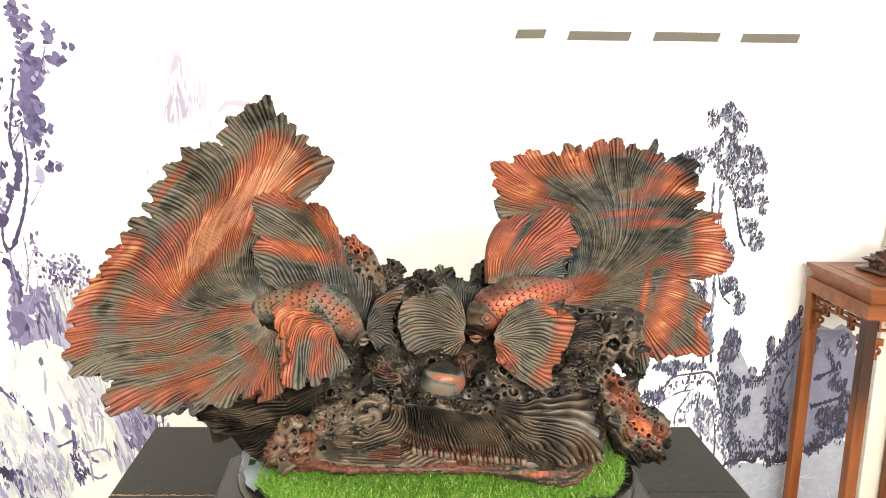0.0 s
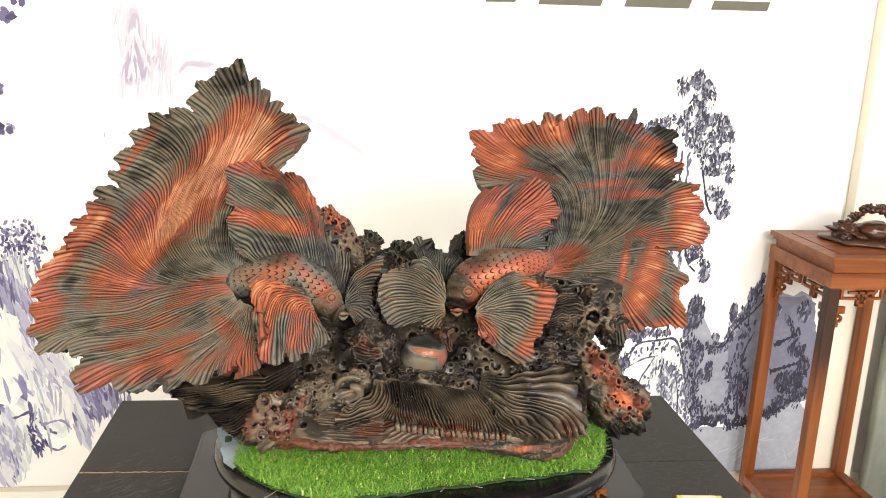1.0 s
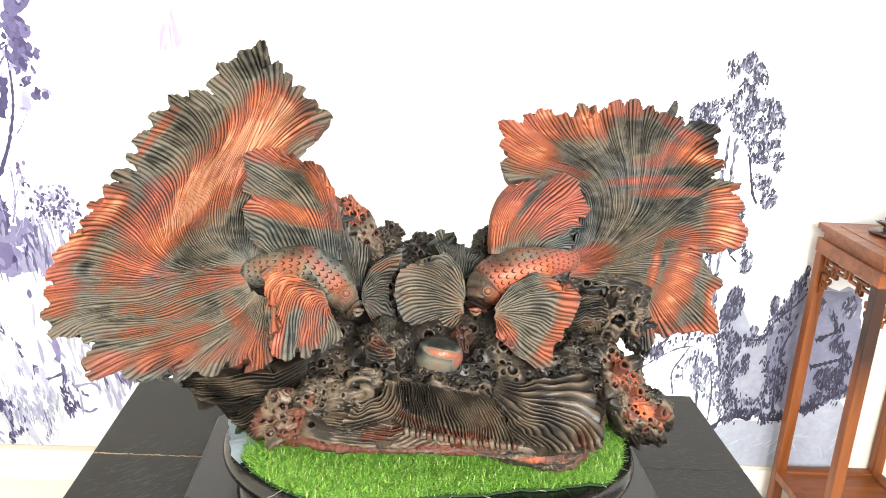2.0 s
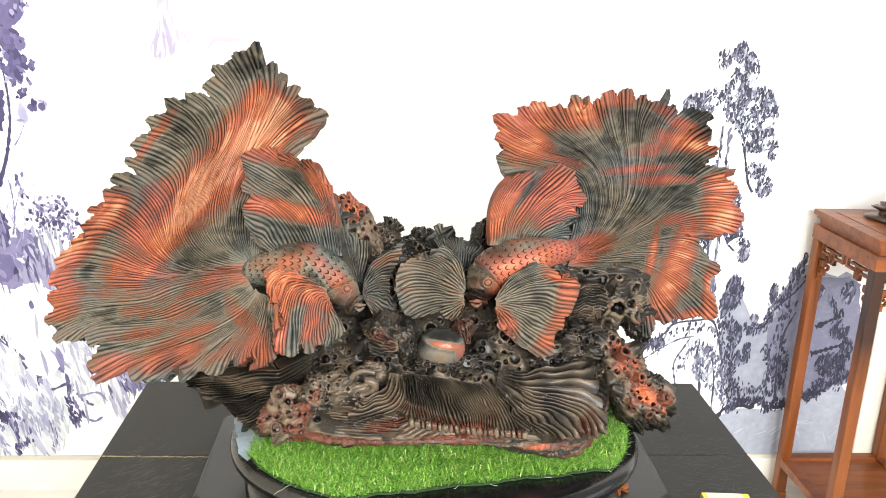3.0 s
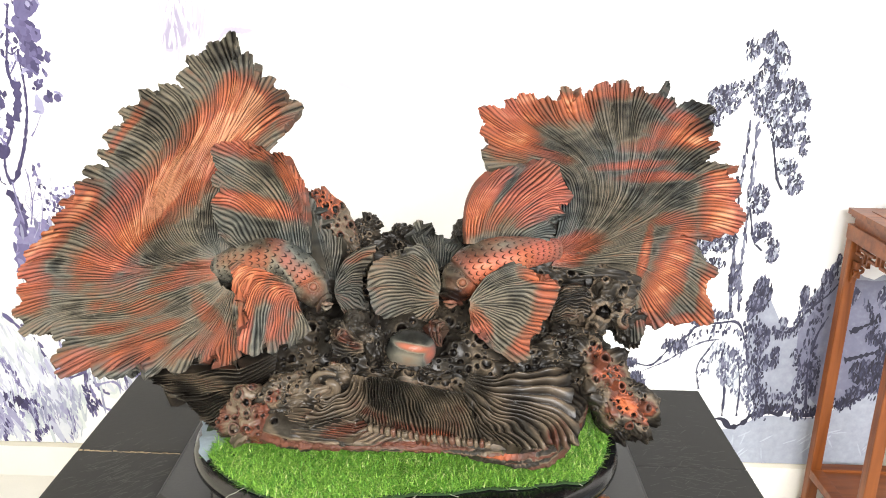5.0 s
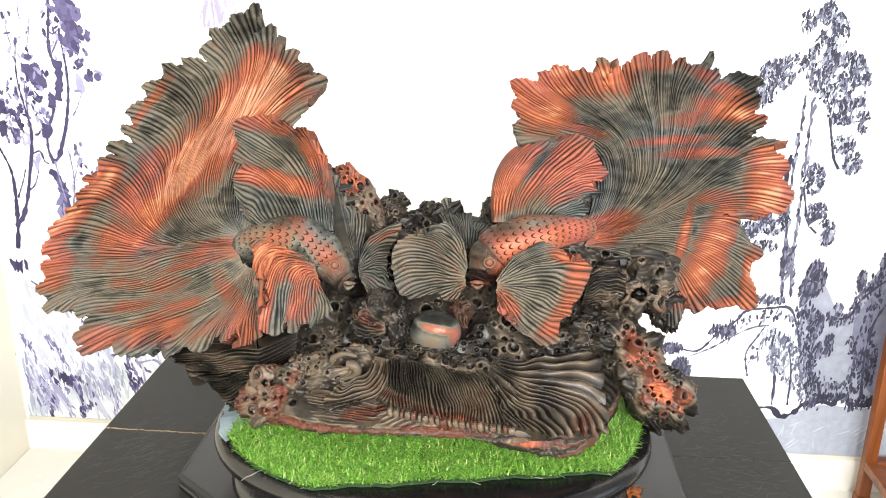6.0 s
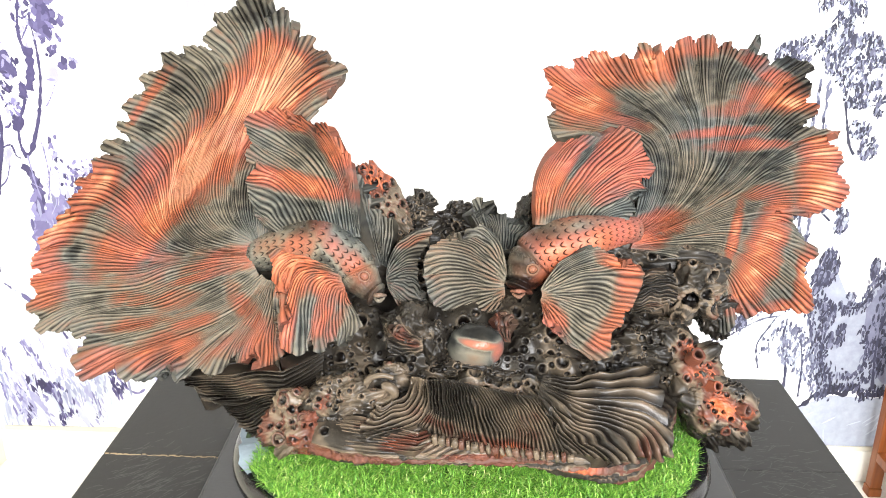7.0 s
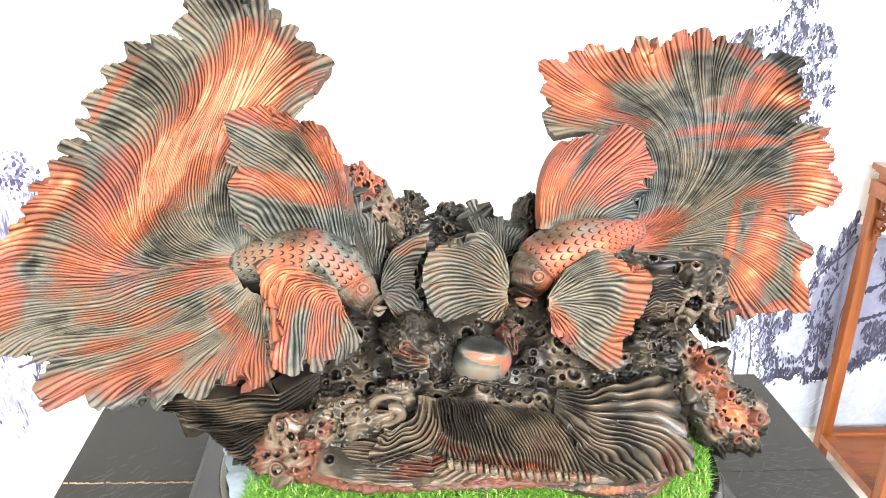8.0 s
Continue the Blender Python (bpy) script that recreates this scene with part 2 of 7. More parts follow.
turf_back = mat("dark_turf_backing", (0.02, 0.05, 0.012), 0.9, vary=0.4)
blue_mat_edge = mat("grey_blue_turf_backing_cloth", (0.25, 0.31, 0.36), 0.85, scale=25, vary=0.5)
plastic_wrap = mat("greenish_plastic_wrap", (0.20, 0.22, 0.19), 0.18, scale=7, vary=0.3, bump=0.6, fine=22, coat=0.4)
white_trim = mat("white_border_strip", (0.64, 0.60, 0.51), 0.6, vary=0.04)

# ---- room ----
X0, X1, Y0, Y1, H = -1.02, 4.5, -2.5, 2.98, 3.1
tagged(link("floor", box_bm(X0 - 0.2, X1 + 0.2, Y0 - 0.2, Y1 + 0.2, -0.12, -0.004), grout), "pale cream glossy floor tiles with thin joints", "floor", kind="structure")
tagged(link("wall_back", box_bm(X0 - 0.2, X1 + 0.2, Y1, Y1 + 0.15, -0.004, H), wall_white), "white painted wall behind the mural", "wall", kind="structure")
tagged(link("wall_left", box_bm(X0 - 0.15, X0, Y0 - 0.15, Y1, -0.004, H), wall_cream), "cream painted side wall", "wall", kind="structure")
wr = bmesh.new()
for a in ((Y0 - 0.15, -1.0, -0.004, H), (1.6, Y1, -0.004, H), (-1.0, 1.6, -0.004, 1.0), (-1.0, 1.6, 2.8, H)):
    box_bm(X1, X1 + 0.15, *a, bm=wr)
tagged(link("wall_right", wr, wall_grey), "unseen grey side wall with an opening added for the fill lamp", "wall", kind="structure")
wf = bmesh.new()
for a in ((X0, -0.85, -0.004, H), (3.45, X1, -0.004, H), (-0.85, 3.45, 3.06, H)):
    box_bm(a[0], a[1], Y0 - 0.15, Y0, a[2], a[3], bm=wf)
tagged(link("wall_front", wf, wall_grey), "grey front wall with a wide shop opening", "wall", kind="structure")
tagged(link("ceiling", box_bm(X0 - 0.2, X1 + 0.2, Y0 - 0.2, Y1 + 0.2, H, H + 0.1), ceiling_white), "plain pale grey ceiling", "ceiling", kind="structure")
base = tagged(link("baseboard", box_bm(X0, X1, Y1 - 0.012, Y1 - 0.001, 0.0, 0.108, 0.002), floor_tile), "low cream tile skirting along the wall", "baseboard", kind="structure")

# ---- mural on the back wall ----
MX0, MX1, MZ0, MZ1, MY = -1.005, 1.895, 0.112, 2.75, Y1 - 0.004
mural = tagged(link("wall_mural", box_bm(MX0, MX1, MY, Y1 - 0.0005, MZ0, MZ1), sheet_white), "white printed wall mural of indigo ink-wash pines, cliffs and trees", "mural", kind="structure")
part("border_strip", box_bm(MX0, MX1, MY - 0.005, MY - 0.0006, MZ0 - 0.004, MZ0 + 0.010), white_trim, mural, "thin white strip along the foot")
ink_stops = [(0.0, (0.018, 0.014, 0.040)), (0.3, (0.055, 0.045, 0.125)), (0.55, (0.20, 0.18, 0.36)), (0.75, (0.42, 0.42, 0.58)), (0.9, (0.62, 0.65, 0.72)), (1.0, (0.78, 0.78, 0.80))]
ink = ramp_material("violet_ink", "ink", ink_stops, 0.7, streak=0.12, noise_scale=60)
slate_stops = [(0.0, (0.012, 0.012, 0.024)), (0.3, (0.045, 0.045, 0.085)), (0.55, (0.17, 0.175, 0.25)), (0.75, (0.44, 0.48, 0.54)), (0.9, (0.66, 0.70, 0.72)), (1.0, (0.80, 0.80, 0.81))]
slate = ramp_material("slate_ink", "ink", slate_stops, 0.7, streak=0.12, noise_scale=60)


class Strokes:
    """Flat brush marks, laid a hair in front of the sheet, each with its own tone."""

    def __init__(self, seed):
        self.v, self.f, self.t, self.r, self.n = [], [], [], random.Random(seed), 0

    def poly(self, pts, tone, lift=None):
        y = MY - 0.0003 - (lift if lift is not None else 0.001 + self.r.random() * 0.0012)
        k = len(self.v)
        self.v += [(x, y, z) for x, z in pts]
        self.f.append(tuple(range(k, k + len(pts))))
        self.t += [tone] * len(pts)

    def dab(self, x, z, length, width, angle, tone):
        c, s, r = math.cos(angle), math.sin(angle), self.r
        pts = []
        for a, w in ((-0.5, 0.1), (-0.25, 0.42), (0.1, 0.5), (0.4, 0.3), (0.5, 0.05), (0.38, -0.28), (0.1, -0.5), (-0.28, -0.4)):
            w *= 0.7 + 0.6 * r.random()
            pts.append((x + a * length * c - w * width * s, z + a * length * s + w * width * c))
        self.poly(pts, tone)

    def line(self, pts, w0, w1, tone, wobble=0.2):
        p = curve_through(pts, max(6, 5 * len(pts)))
        d = np.gradient(p, axis=0)
        d /= np.linalg.norm(d, axis=1)[:, None] + 1e-9
        nrm = np.stack([-d[:, 1], d[:, 0]], 1)
        w = np.linspace(w0, w1, len(p)) * (1 + wobble * np.array([self.r.uniform(-1, 1) for _ in p]))
        a, b = p + nrm * w[:, None] / 2, p - nrm * w[:, None] / 2
        lift = 0.001 + self.r.random() * 0.0012
        for i in range(len(p) - 1):
            self.poly([a[i], a[i + 1], b[i + 1], b[i]], tone, lift)

    def wash(self, pts, tone, rough=0.01):
        p = curve_through(list(pts) + [pts[0]], 60)[:-1]
        p = p + np.array([[self.r.gauss(0, rough), self.r.gauss(0, rough)] for _ in p])
        self.n += 1
        self.poly([tuple(q) for q in p], tone, -0.0001 + 0.00012 * self.n)

    def soft(self, pts, tone, rough=0.0010, steps=5):
        """A wash that fades out at its rim: nested patches, each a little smaller and deeper."""
        p = curve_through(list(pts) + [pts[0]], 70)[:-1]
        c = p.mean(0)
        for k in range(steps):
            q = (k + 1) / steps
            g = c + (p - c) * (1.06 - 0.42 * q) + np.array([[self.r.gauss(0, rough), self.r.gauss(0, rough)] for _ in p])
            self.n += 1
            self.poly([tuple(v) for v in g], 0.985 + (tone - 0.985) * q, 0.00003 * self.n - 0.0001)

    def streaks(self, pts, count, tones, length=0.07, width=0.008, lean=1.65):
        """Dry vertical brush streaks kept inside an outline's box, denser to its middle."""
        a = np.array(pts)
        mid, half = a.mean(0), np.ptp(a, axis=0) / 2
        for _ in range(count):
            self.dab(self.r.gauss(mid[0], half[0] * 0.5), self.r.gauss(mid[1], half[1] * 0.5), length * self.r.uniform(0.4, 1.3), width * self.r.uniform(0.5, 1.5), lean + self.r.gauss(0, 0.12), self.r.choice(tones))

    def blot(self, pts, tone, rough=0.002):
        p = curve_through(list(pts) + [pts[0]], 8 * len(pts))[:-1]
        self.poly([(x + self.r.gauss(0, rough), z + self.r.gauss(0, rough)) for x, z in p], tone)

    def cluster(self, x, z, rx, rz, count, length, width, angle, spread, tones):
        for _ in range(count):
            a, q = self.r.uniform(0, 6.283), self.r.random() ** 0.6
            self.dab(x + math.cos(a) * q * rx, z + math.sin(a) * q * rz, length * self.r.uniform(0.5, 1.4), width * self.r.uniform(0.6, 1.4), angle + self.r.gauss(0, spread), self.r.choice(tones))

    def done(self, name, parent, label, material=None):
        me = bpy.data.meshes.new(name)
        me.from_pydata(self.v, [], self.f)
        stain_layer(me, "ink", self.t)
        me.materials.append(material or ink)
        ob = new(name, me)
        ob.parent = parent
        return tagged(ob, label, kind="stuff")


teal_stops = [(0.0, (0.03, 0.025, 0.06)), (0.35, (0.12, 0.11, 0.22)), (0.6, (0.33, 0.34, 0.48)), (0.75, (0.53, 0.57, 0.62)), (0.88, (0.70, 0.755, 0.74)), (1.0, (0.87, 0.88, 0.87))]
teal = ramp_material("pale_teal_wash", "ink", teal_stops, 0.7, streak=0.10, noise_scale=25)


# pine on the cliff
s = Strokes(1)
clumps = [(1.364, 1.442, 0.018, 0.030, 26), (1.386, 1.392, 0.036, 0.052, 80), (1.315, 1.420, 0.021, 0.030, 18), (1.358, 1.332, 0.038, 0.027, 46), (1.251, 1.279, 0.049, 0.040, 80), (1.220, 1.224, 0.036, 0.030, 46), (1.293, 1.310, 0.038, 0.023, 40), (1.431, 1.291, 0.058, 0.052, 150), (1.473, 1.264, 0.026, 0.043, 56), (1.446, 1.195, 0.050, 0.046, 130), (1.498, 1.156, 0.015, 0.030, 28), (1.458, 1.096, 0.030, 0.024, 40), (1.488, 1.044, 0.026, 0.030, 56), (1.390, 0.996, 0.030, 0.043, 80), (1.412, 0.897, 0.030, 0.033, 50), (1.452, 0.839, 0.020, 0.040, 40)] + [(1.296, 0.868, 0.049, 0.036, 130), (1.227, 0.840, 0.033, 0.027, 46), (1.281, 0.795, 0.038, 0.015, 30), (1.343, 1.436, 0.009, 0.015, 8), (1.359, 1.289, 0.030, 0.055, 60), (1.393, 1.244, 0.024, 0.036, 40)]
for x, z, rx, rz, n in clumps:
    s.cluster(x, z, rx * 0.85, rz * 0.85, int(n * 0.10), 0.034, 0.018, 1.45, 0.5, (0.78, 0.84, 0.9))
for x, z, rx, rz, n in clumps:
    s.cluster(x, z, rx, rz, int(n * 3.0), 0.0150, 0.0056, 1.5, 0.30, (0.06, 0.12, 0.2, 0.3, 0.42, 0.55, 0.66))
for a in ([(1.335, 1.227), (1.334, 1.140), (1.333, 1.068), (1.331, 0.970), (1.336, 0.869), (1.342, 0.766), (1.349, 0.651)], [(1.355, 1.212), (1.359, 1.141), (1.361, 1.069), (1.364, 0.971), (1.365, 0.870), (1.366, 0.767), (1.375, 0.652)]):
    s.line(a, 0.004, 0.006, 0.42, 0.7)
    for p in curve_through(a, 60):
        if s.r.random() < 0.75:
            s.dab(p[0] + s.r.gauss(0, 0.003), p[1], s.r.uniform(0.012, 0.03), s.r.uniform(0.004, 0.010), 1.5 + s.r.gauss(0, 0.2), s.r.choice((0.15, 0.3, 0.45, 0.6)))
s.line([(1.320, 1.063), (1.317, 1.027), (1.316, 0.986)], 0.010, 0.014, 0.06, 0.3)
s.line([(1.319, 0.986), (1.318, 0.961)], 0.005, 0.005, 0.2, 0.5)
s.line([(1.389, 1.244), (1.404, 1.182), (1.423, 1.103), (1.436, 1.055), (1.453, 1.026)], 0.005, 0.008, 0.15, 0.4)
s.line([(1.355, 1.020), (1.375, 0.938), (1.392, 0.871), (1.421, 0.838)], 0.005, 0.007, 0.18, 0.5)
s.line([(1.359, 1.395), (1.338, 1.367)], 0.008, 0.004, 0.3, 0.4)
s.done("painted_pine", mural, "tall indigo ink pine", slate)
# cliffs at the pine's foot
s = Strokes(2)
s.wash([(1.412, 0.683), (1.441, 0.754), (1.486, 0.659), (1.552, 0.585), (1.581, 0.658), (1.630, 0.765), (1.662, 0.800), (1.762, 0.764), (1.843, 0.739), (1.899, 0.431), (1.807, 0.370), (1.724, 0.334), (1.653, 0.310), (1.566, 0.319), (1.483, 0.289), (1.452, 0.365), (1.417, 0.514)], 0.64, 0.003)
s.wash([(1.567, 0.561), (1.594, 0.645), (1.643, 0.753), (1.763, 0.752), (1.848, 0.727), (1.892, 0.444), (1.805, 0.389), (1.662, 0.335), (1.603, 0.437)], 0.55, 0.004)
s.wash([(1.209, 0.487), (1.264, 0.551), (1.380, 0.576), (1.422, 0.514), (1.458, 0.327), (1.377, 0.392), (1.303, 0.418)], 0.9, 0.002)
s.wash([(1.256, 0.241), (1.402, 0.244), (1.515, 0.293), (1.669, 0.291), (1.855, 0.377), (1.919, 0.033), (1.257, -0.004)], 0.68, 0.001)
for a, w, t in [([(1.020, 0.434), (1.060, 0.464), (1.129, 0.457), (1.182, 0.516), (1.235, 0.564), (1.257, 0.593), (1.330, 0.605), (1.379, 0.607), (1.408, 0.553), (1.431, 0.461)], 0.007, 0.3), ([(1.106, 0.437), (1.170, 0.469), (1.225, 0.508), (1.280, 0.539), (1.329, 0.550)], 0.005, 0.4), ([(1.321, 0.274), (1.372, 0.276), (1.402, 0.248), (1.442, 0.266), (1.464, 0.294), (1.513, 0.308), (1.549, 0.298), (1.578, 0.331), (1.608, 0.301), (1.667, 0.304), (1.728, 0.338), (1.789, 0.374), (1.850, 0.405)], 0.014, 0.08), ([(1.507, 0.579), (1.552, 0.585), (1.573, 0.633), (1.607, 0.674), (1.642, 0.707), (1.674, 0.752), (1.714, 0.797)], 0.007, 0.18)] + [([(1.286, 0.379), (1.273, 0.454), (1.300, 0.512), (1.320, 0.550)], 0.006, 0.35), ([(1.371, 0.286), (1.367, 0.383), (1.346, 0.476), (1.350, 0.542)], 0.007, 0.25), ([(1.417, 0.288), (1.412, 0.404), (1.387, 0.515)], 0.006, 0.3), ([(1.445, 0.367), (1.430, 0.480), (1.401, 0.571)], 0.008, 0.2), ([(1.492, 0.340), (1.463, 0.444), (1.466, 0.519)], 0.006, 0.3), ([(1.588, 0.374), (1.590, 0.469), (1.573, 0.524)], 0.006, 0.3), ([(1.631, 0.318), (1.618, 0.451), (1.625, 0.562), (1.653, 0.636)], 0.007, 0.22), ([(1.678, 0.340), (1.669, 0.491), (1.684, 0.601)], 0.006, 0.3)]:
    s.line(a, w, w * 0.8, t, 0.7)
for path, spread, count, dark in [([(1.197, 0.487), (1.224, 0.536), (1.263, 0.559), (1.321, 0.576), (1.380, 0.582), (1.412, 0.551), (1.429, 0.490), (1.442, 0.415), (1.457, 0.340), (1.477, 0.289)], 0.0085, 90, 0.2), ([(1.296, 0.431), (1.305, 0.479), (1.336, 0.528), (1.362, 0.503), (1.361, 0.442), (1.392, 0.385), (1.443, 0.328), (1.470, 0.296)], 0.0085, 70, 0.3), ([(1.391, 0.515), (1.421, 0.440), (1.453, 0.353)], 0.0095, 50, 0.3), ([(1.430, 0.611), (1.461, 0.562), (1.453, 0.489), (1.469, 0.390), (1.499, 0.314)], 0.0138, 150, 0.05), ([(1.535, 0.580), (1.563, 0.597), (1.576, 0.646), (1.602, 0.687), (1.632, 0.741), (1.656, 0.800)], 0.0095, 110, 0.05), ([(1.627, 0.681), (1.616, 0.609), (1.608, 0.536), (1.610, 0.437), (1.635, 0.361)], 0.0106, 90, 0.05)] + [([(1.565, 0.512), (1.591, 0.437), (1.585, 0.375)], 0.0074, 26, 0.1), ([(1.471, 0.287), (1.517, 0.313), (1.577, 0.325), (1.605, 0.299), (1.653, 0.310), (1.689, 0.320)], 0.0074, 150, 0), ([(1.724, 0.331), (1.771, 0.358), (1.817, 0.389), (1.868, 0.426)], 0.0106, 130, 0), ([(1.759, 0.680), (1.803, 0.612), (1.785, 0.558)], 0.0074, 40, 0), ([(1.408, 0.593), (1.475, 0.574), (1.541, 0.576)], 0.0085, 60, 0.1), ([(1.502, 0.352), (1.562, 0.363), (1.612, 0.343)], 0.0095, 40, 0.1)]:
    for p in curve_through(path, int(count * 1.4)):
        s.dab(p[0] + s.r.gauss(0, spread), p[1] + s.r.gauss(0, spread), s.r.uniform(0.008, 0.026), s.r.uniform(0.0035, 0.0085), 1.55 + s.r.gauss(0, 0.22), dark + s.r.choice((0.03, 0.08, 0.15, 0.25, 0.4)))
for x, z, rx, rz, n, dark in [(1.440, 0.701, 0.030, 0.055, 110, 0.05), (1.414, 0.659, 0.017, 0.038, 40, 0.1), (1.372, 0.454, 0.037, 0.058, 70, 0.4), (1.510, 0.494, 0.013, 0.037, 26, 0.05), (1.484, 0.476, 0.008, 0.026, 14, 0.1), (1.571, 0.700, 0.012, 0.028, 34, 0.15), (1.631, 0.753, 0.015, 0.032, 44, 0.15), (1.656, 0.814, 0.005, 0.019, 12, 0.2), (1.797, 0.452, 0.051, 0.038, 190, 0), (1.840, 0.507, 0.023, 0.042, 60, 0), (1.771, 0.381, 0.026, 0.016, 46, 0), (1.817, 0.703, 0.025, 0.032, 50, 0.15)] + [(1.720, 0.704, 0.015, 0.028, 30, 0.15), (1.808, 0.570, 0.032, 0.021, 36, 0.05), (1.640, 0.436, 0.015, 0.064, 50, 0.05), (1.520, 0.610, 0.015, 0.015, 16, 0.2), (1.305, 0.631, 0.064, 0.011, 40, 0.15), (1.217, 0.626, 0.026, 0.011, 16, 0.2), (1.254, 0.620, 0.02, 0.025, 40, 0.1), (1.043, 0.463, 0.04, 0.015, 50, 0.1), (1.085, 0.389, 0.03, 0.04, 130, 0.1), (1.198, 0.526, 0.04, 0.018, 40, 0.1), (1.239, 0.744, 0.012, 0.05, 30, 0.1), (1.352, 0.749, 0.018, 0.05, 50, 0.1)]:
    s.cluster(x, z, rx, rz, int(n * 1.9), 0.021, 0.0068, 1.5, 0.2, [dark + q for q in (0.03, 0.08, 0.16, 0.28, 0.45)])
s.line([(1.727, 0.585), (1.768, 0.607), (1.804, 0.625)], 0.016, 0.012, 0.05, 0.7)
s.line([(1.726, 0.491), (1.779, 0.508), (1.840, 0.530)], 0.017, 0.013, 0.05, 0.7)
s.line([(1.724, 0.331), (1.771, 0.356), (1.820, 0.385), (1.869, 0.424)], 0.014, 0.01, 0.05, 0.7)
for _ in range(26):
    s.dab(s.r.uniform(1.40, 1.87), s.r.uniform(0.15, 0.25), 0.05, 0.005, s.r.gauss(0.9, 0.6), s.r.choice((0.74, 0.76)))
s.done("painted_cliff", mural, "indigo and grey-blue ink cliffs", slate)
# trees on the other side
s = Strokes(3)
for a, w0, w1, t in [([(-0.955, 0.705), (-0.944, 0.778), (-0.938, 0.849), (-0.936, 0.920), (-0.942, 0.963), (-0.964, 1.019)], 0.016, 0.005, 0.16), ([(-0.944, 0.787), (-0.924, 0.805), (-0.900, 0.868), (-0.883, 0.939), (-0.867, 1.008), (-0.859, 1.075), (-0.868, 1.141), (-0.878, 1.206), (-0.878, 1.262), (-0.870, 1.318)], 0.013, 0.003, 0.22), ([(-0.930, 0.867), (-0.906, 0.921), (-0.894, 0.956)], 0.006, 0.003, 0.3), ([(-0.821, 0.953), (-0.805, 0.944), (-0.792, 0.915), (-0.790, 0.872), (-0.785, 0.837)], 0.018, 0.020, 0.22)] + [([(-0.810, 0.982), (-0.788, 0.993), (-0.767, 1.044), (-0.750, 1.095), (-0.736, 1.161), (-0.730, 1.209), (-0.730, 1.273), (-0.736, 1.336), (-0.737, 1.367)], 0.014, 0.004, 0.28), ([(-0.805, 0.984), (-0.814, 1.018), (-0.810, 1.068), (-0.785, 1.127), (-0.776, 1.168)], 0.009, 0.006, 0.3), ([(-0.866, 1.004), (-0.841, 1.012), (-0.831, 0.983), (-0.818, 0.975)], 0.006, 0.004, 0.3), ([(-0.766, 1.163), (-0.753, 1.225), (-0.754, 1.276)], 0.020, 0.022, 0.30), ([(-0.756, 1.260), (-0.770, 1.291), (-0.771, 1.335), (-0.762, 1.397), (-0.757, 1.443), (-0.749, 1.488)], 0.012, 0.007, 0.30), ([(-0.766, 1.296), (-0.740, 1.343), (-0.732, 1.367)], 0.005, 0.004, 0.4)] + [([(-0.768, 1.358), (-0.754, 1.351), (-0.737, 1.363)], 0.005, 0.003, 0.35), ([(-0.726, 1.120), (-0.710, 1.145), (-0.691, 1.186)], 0.004, 0.002, 0.5), ([(-0.888, 0.893), (-0.869, 0.913), (-0.852, 0.957)], 0.004, 0.003, 0.4), ([(-0.759, 0.855), (-0.748, 0.917), (-0.749, 0.977), (-0.756, 1.024)], 0.005, 0.002, 0.5), ([(-0.748, 0.925), (-0.727, 0.986), (-0.715, 1.037)], 0.003, 0.001, 0.55), ([(-0.862, 1.092), (-0.861, 1.174), (-0.859, 1.223)], 0.005, 0.003, 0.4), ([(-0.883, 1.317), (-0.890, 1.356), (-0.888, 1.410)], 0.003, 0.001, 0.5), ([(-0.846, 1.388), (-0.848, 1.418), (-0.838, 1.471)], 0.003, 0.001, 0.5)] + [([(-0.837, 1.310), (-0.823, 1.365), (-0.819, 1.411)], 0.003, 0.002, 0.5), ([(-0.799, 0.984), (-0.789, 0.907), (-0.776, 0.851)], 0.006, 0.003, 0.6)]:
    s.line(a, w0, w1, t, 0.45)
